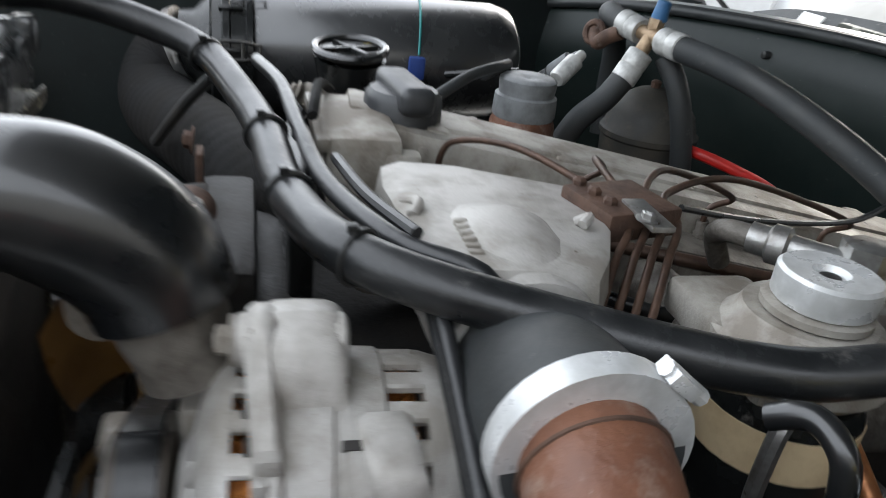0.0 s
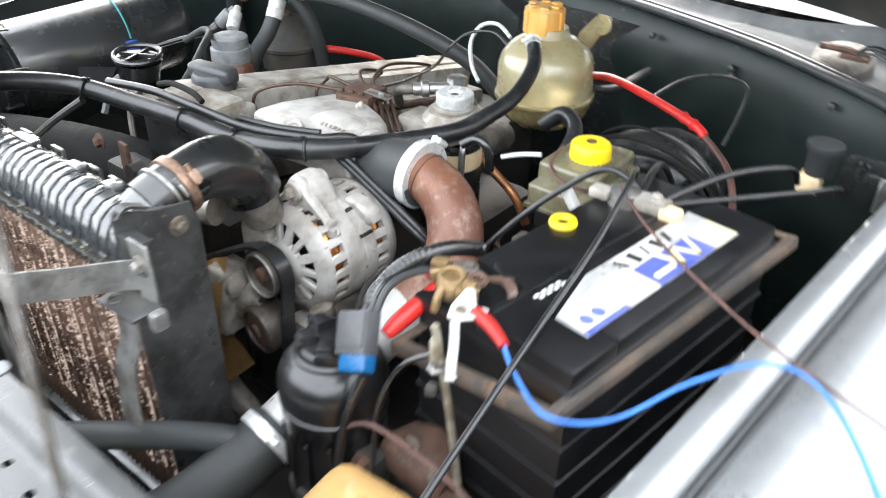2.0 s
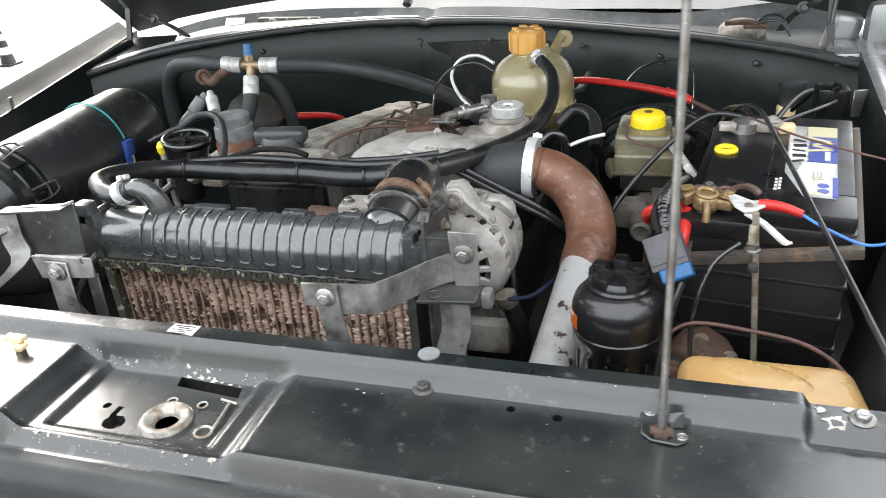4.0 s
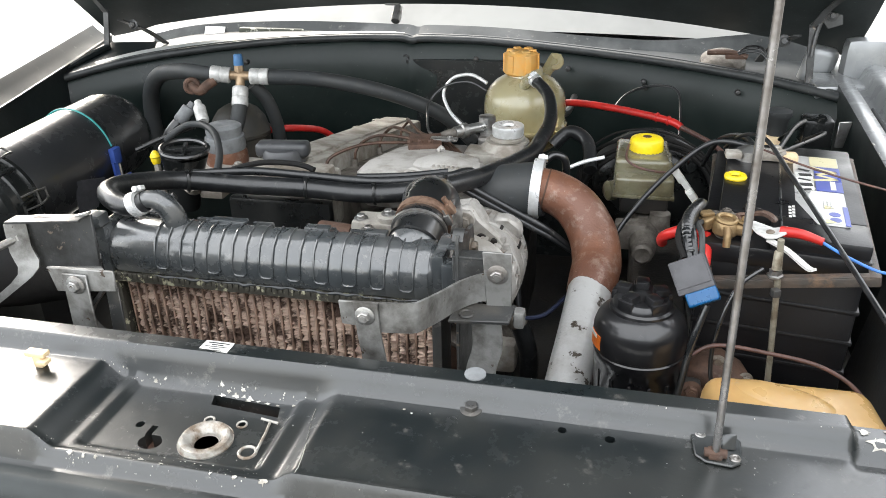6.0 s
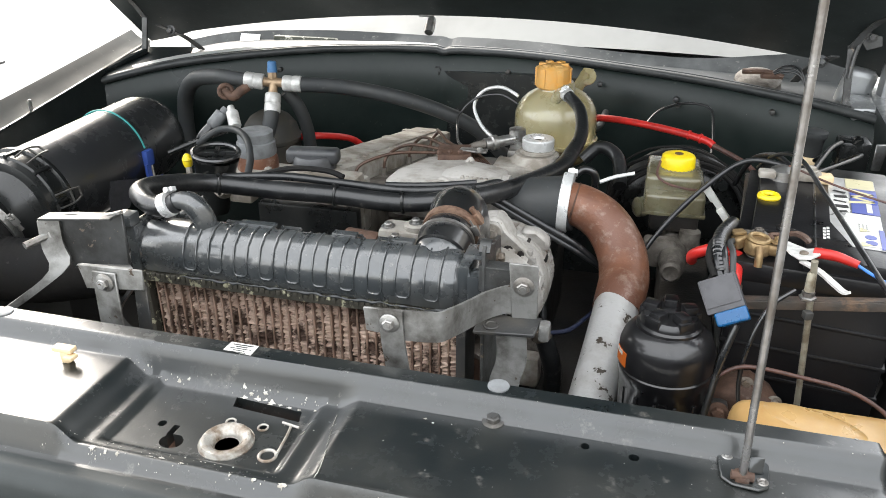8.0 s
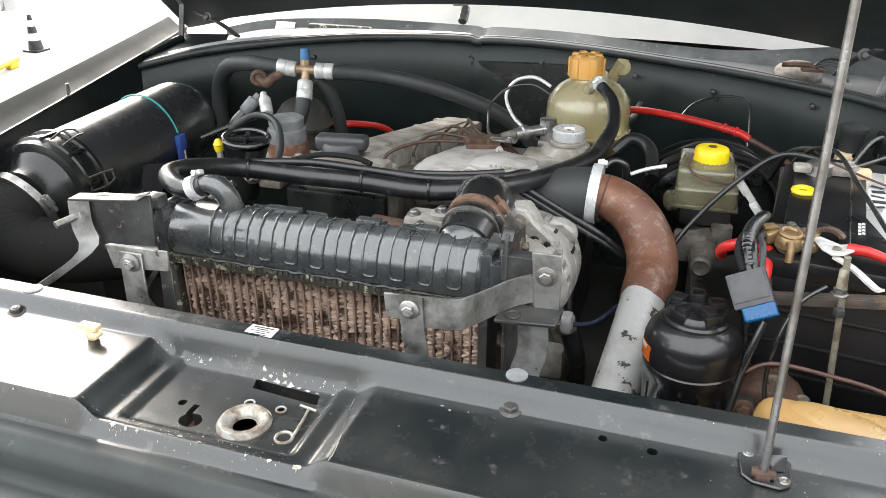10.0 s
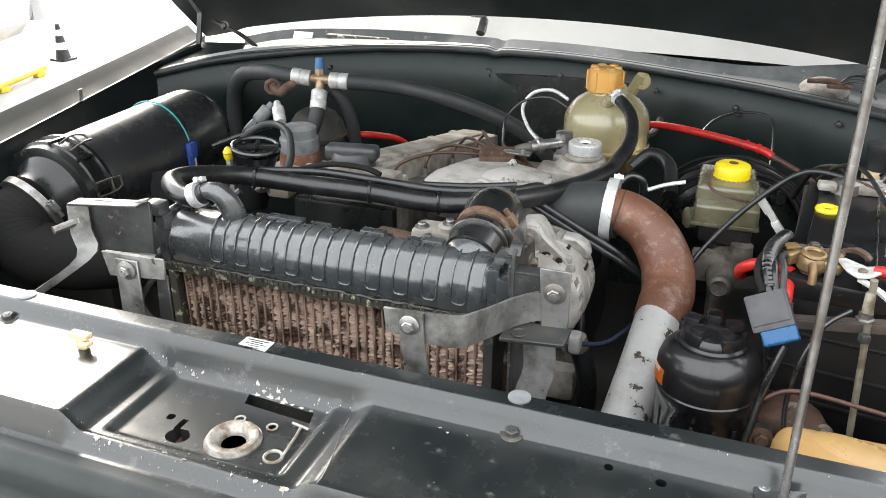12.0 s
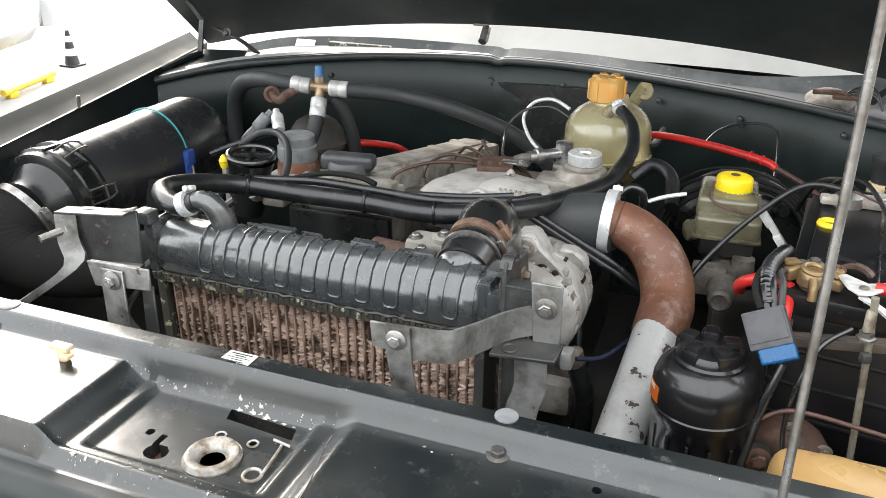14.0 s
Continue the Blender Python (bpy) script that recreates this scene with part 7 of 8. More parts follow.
part("emblem", joined(*bms), LABEL_EMBLEM, bt, "pale yellow zigzag emblem on blue", smooth=False)
part("label_bar", box(at_b(0.056, 0.008, 0.969), (0.006, 0.030, 0.0004), 0, turn), LABEL_WHITE, bt, smooth=False)
bms = [box(at_b(0.0235 + 0.0012 * (k % 2), -0.013 + 0.018 * k, 0.9688), (0.0150, w_, 0.0005), 0, turn @ Matrix.Rotation(radians(a_), 4, "Z")) for k, (w_, a_) in enumerate(((0.0042, 24), (0.0085, 8), (0.0035, -14), (0.0082, 10), (0.0040, -22)))]
part("label_bar", joined(*bms), INK, bt, "slanted dark bars of print", smooth=False)
bms = [box(at_b(0.004 + 0.004 * (k // 4), -0.108 + 0.0095 * (k % 4) + 0.003 * (k // 4), 0.9692), (0.0032, 0.0060, 0.0004), 0, turn) for k in range(8)]
bms += [box(at_b(0.042 + 0.004 * (k % 3), -0.066 + 0.006 * (k // 3), 0.9688), (0.0010, 0.0045, 0.0003), 0, turn) for k in range(12)]
part("fine_print", joined(*bms[:8]), LABEL_WHITE, bt, "white print on the black lid", smooth=False)
part("fine_print", joined(*bms[8:]), LABEL_SILVER, bt, smooth=False)
bms = [lathe(at_b(0.0525, y, 0.9683), at_b(0.0525, y, 1.2), [(0, 0.0062), (0.0005, 0.0062)], 20) for y in (-0.102, -0.086)]
part("label_disc", joined(*bms), LABEL_BLUE, bt, "two blue sign discs")
for y in (-0.114, -0.072):
    part("label_triangle", plate([at_b(0.042, y, 0.9684), at_b(0.053, y + 0.006, 0.9684), at_b(0.042, y + 0.012, 0.9684)], (0, 0, 0.0004), 0), LABEL_EMBLEM, bt, smooth=False)

corner = [Vector(p) for p in ((0.428, 0.345, 0.916), (0.602, 0.328, 0.946), (0.659, 0.708, 0.945), (0.470, 0.735, 0.932))]
mid = sum(corner, Vector()) / 4
for a, b in zip(corner, corner[1:] + corner[:1]):
    d = (b - a).normalized()
    inn = (mid - (a + b) / 2)
    inn = (inn - d * inn.dot(d)).normalized()
    up = d.cross(inn) if d.cross(inn).z > 0 else inn.cross(d)
    m_ = Matrix((d, inn, up)).transposed().to_4x4()
    L = (b - a).length
    part("hold_down_rail", joined(box((a + b) / 2 + inn * 0.005, (L + 0.003, 0.010, 0.003), 0.001, m_), box((a + b) / 2 - up * 0.005, (L, 0.003, 0.010), 0.001, m_)), FRAME_STEEL, bt, "rust-streaked angle-iron rail")
hr = thing("hold_down_rod", (0.50, 0.325, 0.72), "pale threaded hold-down rod with its nut", "rod")
part("rod", tube([(0.497, 0.320, 0.985), (0.506, 0.328, 0.90), (0.522, 0.340, 0.72)], 0.0034, 12, 3), CLAMP_ROD, hr)
part("nut", joined(lathe((0.4985, 0.3225, 0.941), (0.4975, 0.3215, 0.96), [(0, 0.009), (0.002, 0.009), (0.003, 0.0066), (0.008, 0.0066)], 6)), STEEL, hr)
part("tube_sleeve", lathe((0.497, 0.3205, 0.950), (0.4962, 0.320, 0.99), [(0, 0.0040), (0.020, 0.0040), (0.022, 0.003)], 16), CLAMP_ROD, hr)
part("bracket", joined(box((0.500, 0.313, 0.926), (0.009, 0.009, 0.009), 0.002, Matrix.Rotation(radians(20), 4, "Z"))), BRACKET_DARK, hr)

pt = thing("battery_terminal", at_b(-0.075, -0.142, 0.948), "crusted brass terminal clamp with bolted cable eyes", "terminal")
c0 = Vector((0.453, 0.398, 0.0))
part("post", lathe((c0.x, c0.y, 0.940), (c0.x, c0.y, 1.2), [(0, 0.012), (0.028, 0.010), (0.030, 0.008)], 20), STEEL, pt)
part("clamp_ring", joined(lathe((c0.x, c0.y, 0.952), (c0.x, c0.y, 1.2), [(0, 0.0125), (0.003, 0.0150), (0.013, 0.0145), (0.016, 0.0125), (0.018, 0.0105)], 20), torus((c0.x, c0.y, 0.9705), (0.1, -0.1, 1), 0.0105, 0.0028, 24, 8)), BRASS, pt)
part("jaw", joined(box((c0.x - 0.019, c0.y + 0.008, 0.9620), (0.018, 0.015, 0.014), 0.003, Matrix.Rotation(0.5, 4, "Z") @ Matrix.Rotation(-0.2, 4, "Y"), 3), box((c0.x - 0.022, c0.y + 0.011, 0.9715), (0.016, 0.012, 0.004), 0.0015, Matrix.Rotation(0.4, 4, "Z")), box((c0.x + 0.019, c0.y - 0.004, 0.9610), (0.020, 0.016, 0.013), 0.004, Matrix.Rotation(-0.3, 4, "Z"), 3),
                   tube([(c0.x - 0.001, c0.y - 0.012, 0.964), (c0.x, c0.y - 0.020, 0.958), (c0.x, c0.y - 0.023, 0.946)], 0.0045, 10)), BRASS, pt)
part("clamp_bolt", bolt_mesh((c0.x + 0.021, c0.y - 0.003, 0.9685), (0.1, 0.1, 1), 0.0062), BRASS, pt)
part("lead_plate", joined(box((c0.x + 0.004, c0.y + 0.022, 0.966), (0.036, 0.012, 0.004), 0.0015, Matrix.Rotation(-0.2, 4, "Z")), bolt_mesh((c0.x + 0.002, c0.y + 0.023, 0.968), (0, 0, 1), 0.0052)), CAST_DIRTY, pt, "dull grey lead strap")
part("cable_eye", joined(strap([(c0.x + 0.020, c0.y + 0.014, 0.968), (c0.x + 0.040, c0.y + 0.022, 0.972), (c0.x + 0.055, c0.y + 0.014, 0.966), (c0.x + 0.058, c0.y - 0.006, 0.950)], (0.004, 0.008, 0), 0.004, 4), torus((c0.x + 0.020, c0.y + 0.010, 0.970), (0, 0, 1), 0.008, 0.0028, 18, 6)), RUST, pt)
nt_ = thing("battery_terminal", at_b(-0.046, 0.088, 0.966), "grey lead terminal clamp under the cables", "terminal")
c1 = Vector(at_b(-0.046, 0.088, 0.0))
part("clamp_ring", lathe((c1.x, c1.y, 0.966), (c1.x, c1.y, 1.2), [(0, 0.018), (0.014, 0.017), (0.018, 0.010), (0.020, 0.0)], 20), STEEL, nt_)
part("jaw", joined(box((c1.x + 0.030, c1.y + 0.002, 0.974), (0.036, 0.024, 0.014), 0.005), bolt_mesh((c1.x + 0.034, c1.y, 0.981), (0, 0, 1), 0.006), box((c1.x - 0.022, c1.y - 0.010, 0.976), (0.022, 0.018, 0.010), 0.003)), CAST, nt_)
part("white_corrosion", box((c1.x + 0.052, c1.y - 0.002, 0.972), (0.022, 0.020, 0.014), 0.006, segs=3), CLIP_CREAM, nt_)

cc = thing("crocodile_clip", (0.49, 0.335, 0.975), "steel crocodile clip with red sleeve and blue lead", "clip")
part("jaw", joined(plate([(0.474, 0.391, 0.969), (0.482, 0.394, 0.969), (0.499, 0.372, 0.972), (0.513, 0.370, 0.976), (0.515, 0.359, 0.976), (0.500, 0.349, 0.972), (0.488, 0.347, 0.971), (0.480, 0.362, 0.970)], (0, 0, 0.004), 0.0012),
                   strap([(0.492, 0.352, 0.969), (0.507, 0.332, 0.968), (0.524, 0.306, 0.962), (0.529, 0.300, 0.963)], (0.0060, 0.0045, 0), 0.0025, 3)), CRIMP_STEEL, cc)
part("pivot", lathe((0.4935, 0.358, 0.974), (0.4935, 0.358, 1.0), [(0, 0.0048), (0.003, 0.0046), (0.004, 0.003), (0.004, 0.0)], 16), BOLT_DULL, cc)
part("sleeve", tube([(0.505, 0.364, 0.975), (0.524, 0.356, 0.977), (0.545, 0.346, 0.974)], [0.0072, 0.0066, 0.0050], 12, 4, squash=0.8), RED, cc, "red rubber sleeve")
part("lead", tube([(0.543, 0.347, 0.974), (0.567, 0.330, 0.966), (0.603, 0.318, 0.957), (0.640, 0.345, 0.957), (0.668, 0.410, 0.962), (0.705, 0.452, 0.974), (0.745, 0.445, 0.982), (0.790, 0.40, 0.975), (0.84, 0.36, 0.93)], 0.0017, 8, 7), BLUE_WIRE, cc, "thin blue wire")
solo("black_cable", tube([(0.480, 0.70, 0.955), (0.495, 0.655, 0.990), (0.516, 0.600, 1.004), (0.536, 0.500, 0.989), (0.551, 0.400, 0.978), (0.566, 0.300, 0.966), (0.581, 0.200, 0.953), (0.597, 0.100, 0.938), (0.615, 0.00, 0.918), (0.64, -0.12, 0.86)], 0.0029, 10, 7), RUBBER, (0.53, 0.5, 0.97), "long black cable draped from the battery over the panel", "cable")
solo("brown_thin_wire", tube([(0.505, 0.605, 0.992), (0.555, 0.565, 0.984), (0.615, 0.527, 0.978), (0.690, 0.485, 0.974), (0.753, 0.458, 0.973), (0.82, 0.42, 0.975), (0.86, 0.38, 0.93)], 0.0014, 8, 6), BROWN_RUBBER, (0.6, 0.54, 0.96), "thin brown wire stretched over the battery to the wing", "wire")
for k, pts in enumerate((((0.515, 0.635, 0.978), (0.50, 0.70, 0.975), (0.48, 0.78, 0.94), (0.47, 0.86, 0.87)), ((0.54, 0.63, 0.978), (0.575, 0.72, 0.985), (0.61, 0.82, 0.965), (0.60, 0.93, 0.90)), ((0.515, 0.64, 0.978), (0.46, 0.665, 0.975), (0.41, 0.66, 0.935), (0.36, 0.635, 0.880), (0.325, 0.61, 0.825), (0.31, 0.60, 0.76)), ((0.545, 0.64, 0.972), (0.62, 0.76, 0.96), (0.655, 0.88, 0.93), (0.64, 0.98, 0.88)))):
    solo("battery_cable", tube(pts, (0.0042, 0.0036, 0.0038, 0.0032)[k], 10, 7), RUBBER, pts[0], "black cable running from the rear battery terminal", "cable", "battery cables")
wc = thing("white_connector", (0.43, 0.67, 0.87), "small white wiring connector on a cable", "connector")
wm = Matrix.Rotation(radians(52), 4, "Y")
part("shell", joined(box((0.416, 0.672, 0.919), (0.026, 0.012, 0.011), 0.0025, wm), box((0.4285, 0.671, 0.9045), (0.016, 0.009, 0.009), 0.0015, wm)), LABEL_WHITE, wc)
part("socket", joined(box((0.439, 0.670, 0.889), (0.022, 0.013, 0.011), 0.0025, wm), box((0.4395, 0.664, 0.890), (0.008, 0.003, 0.005), 0.001, wm)), LABEL_WHITE, wc)
part("tail", tube([(0.446, 0.670, 0.879), (0.448, 0.66, 0.866), (0.44, 0.62, 0.85), (0.425, 0.58, 0.82)], 0.0026, 8, 5), RUBBER, wc)

fu = thing("fuse_holder", (0.41, 0.32, 0.91), "grey fuse holder with a translucent blue cap on a loom", "fuse holder")
fm = Matrix.Rotation(radians(-27), 4, "Y") @ Matrix.Rotation(radians(-35), 4, "X")
fc = Vector((0.414, 0.318, 0.936))
part("body", joined(box(fc, (0.040, 0.016, 0.038), 0.002, fm), box(fc + fm @ Vector((0, -0.0085, 0.002)), (0.036, 0.002, 0.030), 0.001, fm)), GREY_PLASTIC, fu)
part("blue_cap", box(fc + fm @ Vector((0.003, 0.0, -0.026)), (0.034, 0.015, 0.016), 0.003, fm, 3), BLUE, fu, "blue cap")
lm = spline([(0.412, 0.335, 0.952), (0.408, 0.362, 0.966), (0.412, 0.395, 0.972), (0.425, 0.43, 0.972), (0.432, 0.47, 0.955)], 12)
part("loom", tube([tuple(p) for p in lm], [0.0070 + 0.0012 * (k % 2) for k in range(len(lm))], 12, 1, False), RUBBER_GLOSS, fu, "corrugated loom")
for k in range(4):
    part("lead", tube([(0.405 + 0.006 * k, 0.330, 0.950), (0.398 + 0.008 * k, 0.350, 0.962 + 0.003 * k), (0.404 + 0.006 * k, 0.39, 0.966), (0.42 + 0.008 * k, 0.43, 0.955)], 0.0035, 8), (DUCT, RUBBER, RUBBER, RUBBER_GREY)[k], fu)
part("strap_tail", tube([(0.432, 0.305, 0.908), (0.420, 0.292, 0.86), (0.412, 0.285, 0.80), (0.40, 0.28, 0.72)], 0.0042, 10), RUBBER_GLOSS, fu)
solo("red_battery_cable", tube([(0.389, 0.462, 0.905), (0.388, 0.448, 0.918), (0.396, 0.438, 0.929), (0.415, 0.432, 0.938), (0.44, 0.425, 0.936)], 0.0068, 12, 6), RED, (0.39, 0.44, 0.9), "thick red battery cable curving to the terminal", "cable")
solo("red_boot", tube([(0.426, 0.340, 0.927), (0.428, 0.355, 0.933), (0.431, 0.388, 0.941), (0.433, 0.402, 0.946)], [0.006, 0.0085, 0.0085, 0.0075], 12, 4), RED, (0.429, 0.366, 0.93), "red plastic terminal boot below the clamp", "boot")
solo("tray_cable", tube([(0.487, 0.330, 0.945), (0.462, 0.318, 0.925), (0.447, 0.305, 0.88), (0.445, 0.30, 0.83), (0.455, 0.285, 0.79)], 0.0025, 10, 6), RUBBER_GLOSS, (0.45, 0.31, 0.85), "black cable hanging before the battery", "cable")

# ---- canister and washer tank ----
cn = thing("steering_reservoir", (0.366, 0.33, 0.70), "black plastic steering fluid canister with lobed cap", "reservoir")
part("body", lathe((0.370, 0.324, 0.66), (0.3655, 0.330, 0.90), [(0, 0.046), (0.04, 0.0485), (0.13, 0.0500), (0.158, 0.0505), (0.160, 0.0520), (0.172, 0.0525), (0.1735, 0.0510), (0.1755, 0.0510), (0.177, 0.0530), (0.190, 0.0535), (0.202, 0.0525), (0.212, 0.0490), (0.219, 0.0430), (0.223, 0.0370), (0.224, 0.030)], 44), CAN_BLACK, cn)
part("cap", lathe((0.3655, 0.330, 0.879), (0.365, 0.3305, 1.1), [(0, 0.034), (0.003, 0.0365), (0.008, 0.0360), (0.010, 0.0330), (0.016, 0.0320), (0.019, 0.0290), (0.0195, 0.0)], 40), CAN_BLACK, cn)
for k in range(5):
    t = 2 * math.pi * k / 5 + 0.3
    part("cap_lobe", joined(box((0.365 + 0.0215 * math.cos(t), 0.3305 + 0.0215 * math.sin(t), 0.902), (0.017, 0.015, 0.011), 0.003, Matrix.Rotation(t, 4, "Z")), box((0.365 + 0.030 * math.cos(t), 0.3305 + 0.030 * math.sin(t), 0.896), (0.006, 0.019, 0.012), 0.002, Matrix.Rotation(t, 4, "Z"))), CAN_BLACK, cn)
for k in range(14):
    t = 2 * math.pi * k / 14
    part("body_rib", box((0.3695 + 0.0500 * math.cos(t), 0.3245 + 0.0500 * math.sin(t), 0.745), (0.003, 0.004, 0.13), 0.001, Matrix.Rotation(t, 4, "Z")), CAN_BLACK, cn)
part("label", joined(*[box((0.366 - 0.0536 * math.cos(a), 0.330 - 0.0536 * math.sin(a), 0.848), (0.0008, 0.008, 0.018), 0, Matrix.Rotation(a, 4, "Z")) for a in (0.28, 0.42, 0.56)]), ORANGE_LABEL, cn, "torn orange and white label", smooth=False)
part("label_white", joined(*[box((0.366 - 0.0540 * math.cos(a), 0.330 - 0.0540 * math.sin(a), 0.854), (0.0008, 0.008, 0.005), 0, Matrix.Rotation(a, 4, "Z")) for a in (0.28, 0.42)]), LABEL_WHITE, cn, smooth=False)
part("mount_strap", joined(lathe((0.3700, 0.3245, 0.722), (0.3655, 0.330, 0.90), [(0, 0.0515), (0.014, 0.0518)], 36), box((0.425, 0.315, 0.775), (0.03, 0.02, 0.05), 0.004)), BRACKET_DARK, cn)
for p in ((0.428, 0.302, 0.795), (0.432, 0.300, 0.772)):
    part("mount_bolt", bolt_mesh(p, (0.1, -1, 0.2), 0.008), RUST if p[2] > 0.78 else STEEL, cn)
wt = thing("washer_tank", (0.51, 0.235, 0.68), "amber translucent washer tank with an oval moulding", "washer tank")
bm = bmesh.new()
bmesh.ops.create_cube(bm, size=1)
bm.transform(Matrix.Diagonal((0.176, 0.090, 0.185, 1)))
bmesh.ops.bevel(bm, geom=list(bm.edges), offset=0.022, segments=4, affect="EDGES", profile=0.5)
bm.transform(Matrix.Translation((0.518, 0.238, 0.750)) @ Matrix.Rotation(radians(6), 4, "Z") @ Matrix.Rotation(radians(4), 4, "Y"))
part("vessel", bm, WASHER, wt)
bm = bmesh.new()
bmesh.ops.create_uvsphere(bm, u_segments=28, v_segments=12, radius=1)
bm.transform(Matrix.Translation((0.512, 0.243, 0.838)) @ Matrix.Rotation(radians(-12), 4, "Z") @ Matrix.Rotation(radians(4), 4, "Y") @ Matrix.Diagonal((0.056, 0.024, 0.011, 1)))
part("moulding", bm, WASHER, wt)
solo("brown_hose", tube([(0.415, 0.29, 0.845), (0.445, 0.298, 0.862), (0.500, 0.300, 0.858), (0.560, 0.293, 0.850), (0.600, 0.275, 0.825), (0.615, 0.25, 0.77)], 0.0024, 10, 6), BROWN_RUBBER, (0.5, 0.3, 0.84), "thin brown hose lying behind the washer tank", "hose")
bk = thing("tray_bracket", (0.46, 0.305, 0.80), "rusty bent bracket with bolts under the battery", "bracket")
part("plate", joined(loft([(0.425, 0.340, 0.790, 0.012, 0.014, 3), (0.440, 0.345, 0.794, 0.026, 0.022, 3), (0.465, 0.350, 0.792, 0.032, 0.024, 3), (0.488, 0.345, 0.785, 0.028, 0.020, 3), (0.500, 0.340, 0.780, 0.014, 0.012, 3)], 20), box((0.54, 0.33, 0.770), (0.12, 0.02, 0.03), 0.004)), RUST, bk)
for p in ((0.458, 0.338, 0.815), (0.49, 0.330, 0.80)):
    part("bolt", bolt_mesh(p, (0, -1, 0.2), 0.0055), BOLT_DULL, bk)
solo("lower_hose", tube([(0.06, 0.118, 0.70), (0.10, 0.150, 0.733), (0.13, 0.172, 0.741), (0.211, 0.232, 0.747), (0.26, 0.27, 0.743), (0.30, 0.31, 0.72)], 0.0155, 16, 6), RUBBER_GREY, (0.05, 0.22, 0.70), "thick black lower hose along the front of the bay", "hose")

# ---- bits on the wing side and the bulkhead ----
vl = thing("solenoid_valve", (0.606, 1.01, 0.86), "small dark cylinder valve with cream base on the wing", "valve")
part("cylinder", lathe((0.606, 1.01, 0.885), (0.606, 1.01, 1.2), [(0, 0.018), (0.03, 0.020), (0.036, 0.024), (0.044, 0.024), (0.047, 0.016)], 20), RUBBER_GREY, vl)
part("base", box((0.600, 1.005, 0.872), (0.030, 0.028, 0.026), 0.005), CLIP_CREAM, vl)
solo("relay_box", joined(box((0.665, 0.975, 0.905), (0.05, 0.05, 0.05), 0.006), lathe((0.665, 0.95, 0.935), (0.665, 0.94, 0.935), [(0, 0.008), (0.008, 0.008)], 12)), BLACK, (0.665, 0.975, 0.88), "black relay box mounted on the inner wing", "box")
# Small steel plate added in place of a bright reflection strip.
solo("steel_tab", plate([(0.690, 0.930, 0.935), (0.712, 0.935, 0.935), (0.704, 0.930, 0.890), (0.690, 0.928, 0.890)], (0, 0.004, 0)), STEEL, (0.70, 0.93, 0.89), "steel plate standing in for a bright reflection strip on the inner wing", "tab")
yj = thing("amber_jar", (-0.60, 0.196, 0.76), "amber fluid jar with pale lid low beside the radiator", "jar")
part("jar", lathe((-0.60, 0.196, 0.77), (-0.60, 0.196, 1), [(0, 0.025), (0.008, 0.032), (0.055, 0.032), (0.068, 0.026)], 24), WASHER, yj)
part("lid", lathe((-0.60, 0.196, 0.836), (-0.60, 0.196, 1), [(0, 0.027), (0.014, 0.027), (0.018, 0.022)], 24), GREY_CAP, yj)

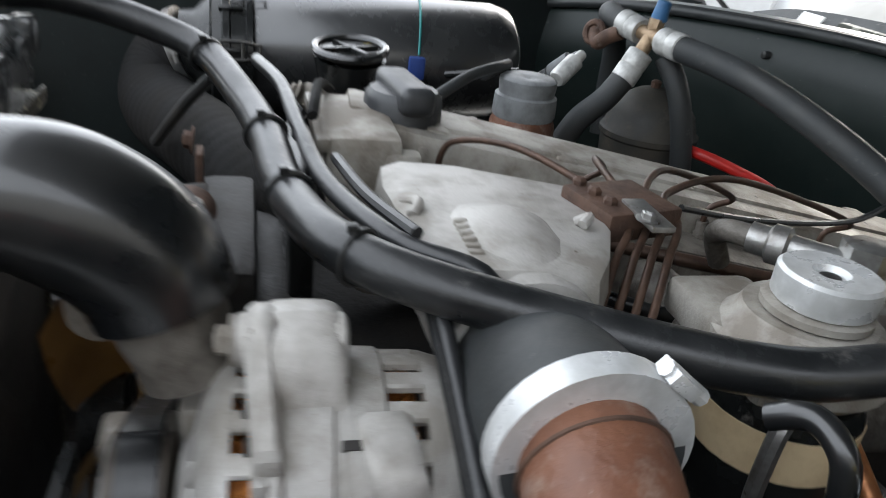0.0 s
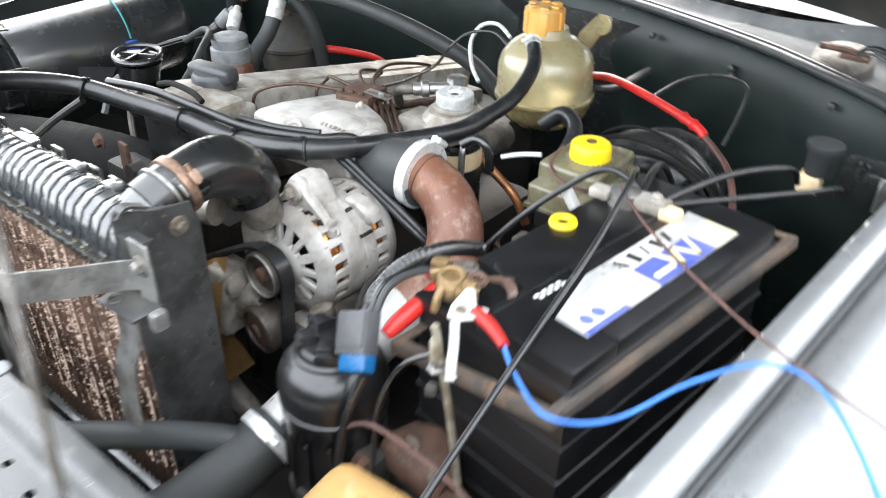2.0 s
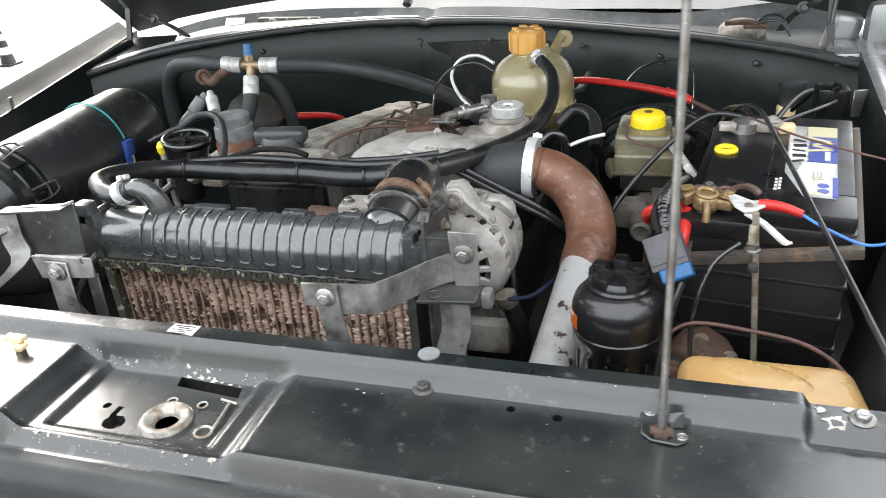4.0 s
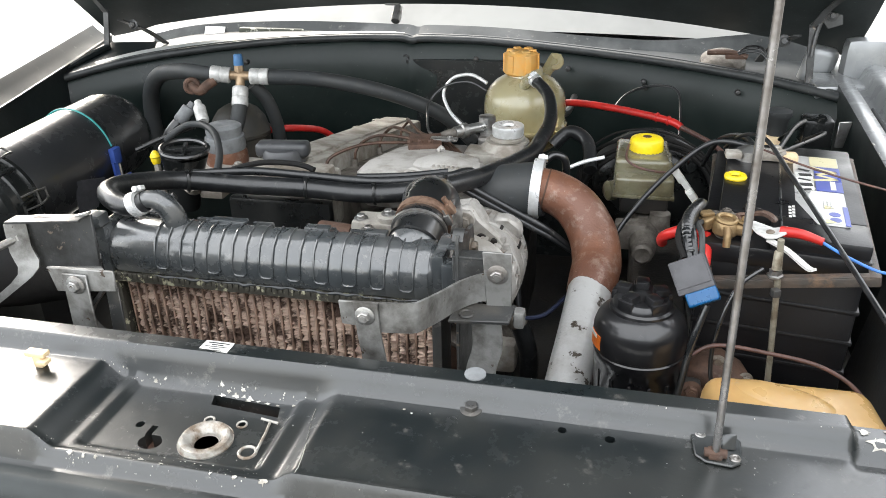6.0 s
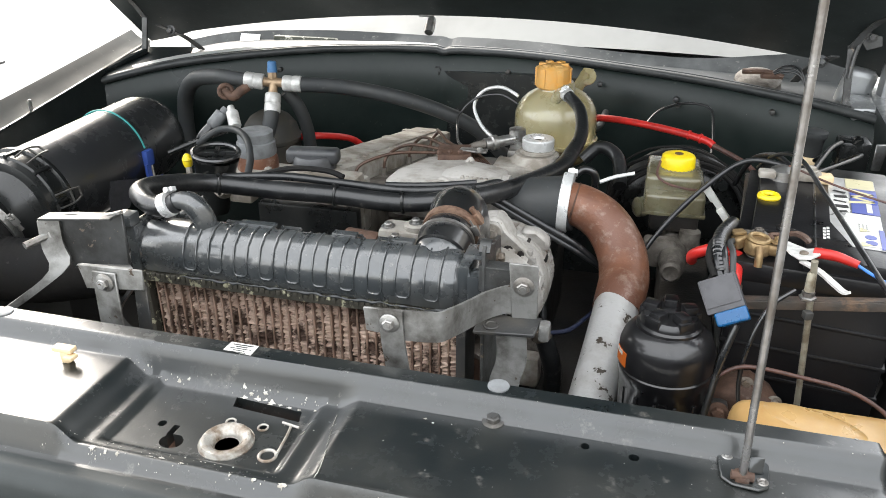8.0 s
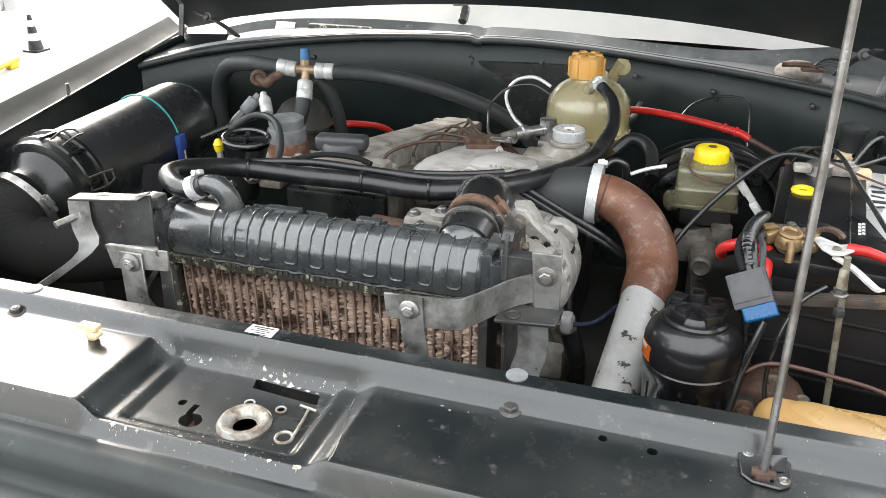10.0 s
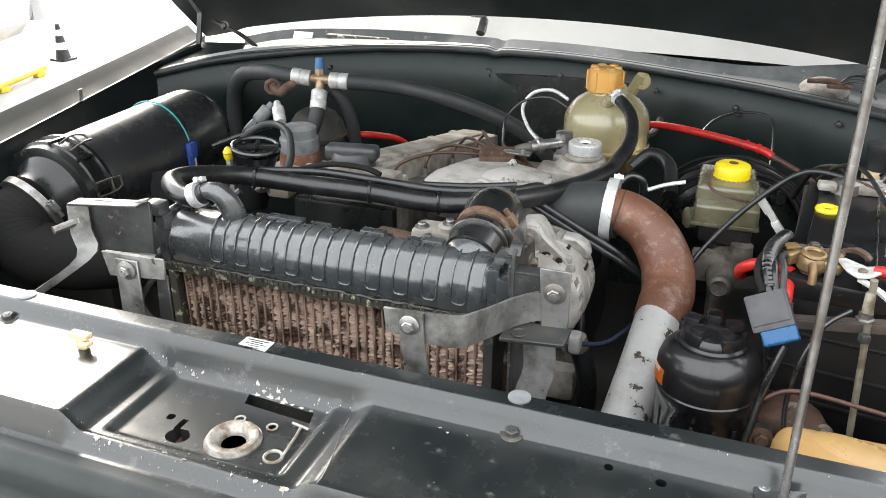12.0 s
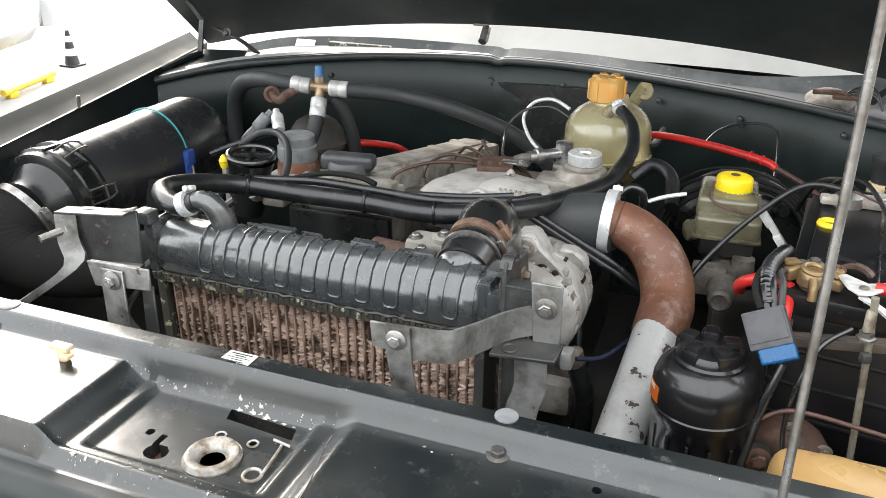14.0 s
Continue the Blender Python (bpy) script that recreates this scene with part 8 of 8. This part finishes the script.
# ---- yard: parked car, cone, barrier ----
pc = thing("parked_car", (-5.9, 1.9, 0), "silver hatchback parked in the sunlit yard", "car")
side = [(-0.9, 0.35), (-1.0, 0.75), (-0.75, 0.98), (0.15, 1.10), (0.85, 1.55), (1.9, 1.66), (3.2, 1.58), (4.05, 1.15), (4.15, 0.80), (4.05, 0.38), (3.6, 0.30), (0.0, 0.30)]
bm = plate([(-5.0, y, z) for y, z in side], (-1.85, 0, 0), 0.10)
part("shell", bm, SILVER_CAR, pc)
for x0 in (-4.985, -6.87):
    s = 1 if x0 > -6 else -1
    part("side_window", plate([(x0, 0.75, 1.16), (x0, 1.05, 1.48), (x0, 1.9, 1.56), (x0, 1.95, 1.16)], (0.012 * s, 0, 0), 0.004), GLASS_DARK, pc)
    part("side_window", plate([(x0, 2.05, 1.16), (x0, 2.0, 1.56), (x0, 3.1, 1.50), (x0, 3.6, 1.20)], (0.012 * s, 0, 0), 0.004), GLASS_DARK, pc)
    for y in (0.05, 3.25):
        wl = part("wheel", lathe((x0 - 0.14 * s, y, 0.34), (x0 + s, y, 0.34), [(0, 0.24), (0, 0.34), (0.03, 0.36), (0.15, 0.36), (0.17, 0.34), (0.17, 0.24)], 36), TYRE, pc, "black tyre")
        part("rim", lathe((x0 + 0.005 * s, y, 0.34), (x0 + 2 * s, y, 0.34), [(0, 0.24), (0.02, 0.235), (0.012, 0.20), (0.03, 0.06), (0.03, 0.0)], 30), RIM, wl)
        for k in range(6):
            t = 2 * math.pi * k / 6
            part("rim_hole", box((x0 + 0.022 * s, y + 0.16 * math.cos(t), 0.34 + 0.16 * math.sin(t)), (0.02, 0.05, 0.06), 0.008, Matrix.Rotation(t, 4, "X")), TYRE, wl)
part("bumper", box((-5.93, 4.12, 0.55), (1.75, 0.16, 0.24), 0.06), SILVER_CAR, pc)
for x in (-5.15, -6.7):
    part("tail_lamp", box((x, 4.12, 0.95), (0.18, 0.08, 0.24), 0.03), RED, pc)
pc.location = Vector((-5.60, 2.02, 0)) * K
pc.rotation_euler = (0, 0, radians(-9))
cone = thing("traffic_cone", (-4.94, 4.7, 0), "dark traffic cone with white bands", "cone")
part("foot", box((-4.94, 4.7, 0.02), (0.34, 0.34, 0.04), 0.015), CONE_DARK, cone)
for z0, z1, m_ in ((0.04, 0.20, CONE_DARK), (0.20, 0.33, CONE_WHITE), (0.33, 0.45, CONE_DARK), (0.45, 0.56, CONE_WHITE), (0.56, 0.66, CONE_DARK)):
    part("band", lathe((-4.94, 4.7, 0), (-4.94, 4.7, 1), [(z0, 0.14 - 0.16 * z0), (z1, 0.14 - 0.16 * z1)], 24), m_, cone)
cone.scale = (0.45, 0.45, 0.45)
yb = thing("yellow_barrier", (-4.55, 3.9, 0), "low yellow steel wheel stop on the ground", "barrier")
part("beam", tube([(-4.43, 3.55, 0.05), (-4.66, 4.22, 0.05)], 0.024, 16, 2, False), YELLOW_STEEL, yb)
for p in ((-4.46, 3.64), (-4.63, 4.13)):
    part("foot", box((p[0], p[1], 0.02), (0.06, 0.08, 0.04), 0.01), YELLOW_STEEL, yb)
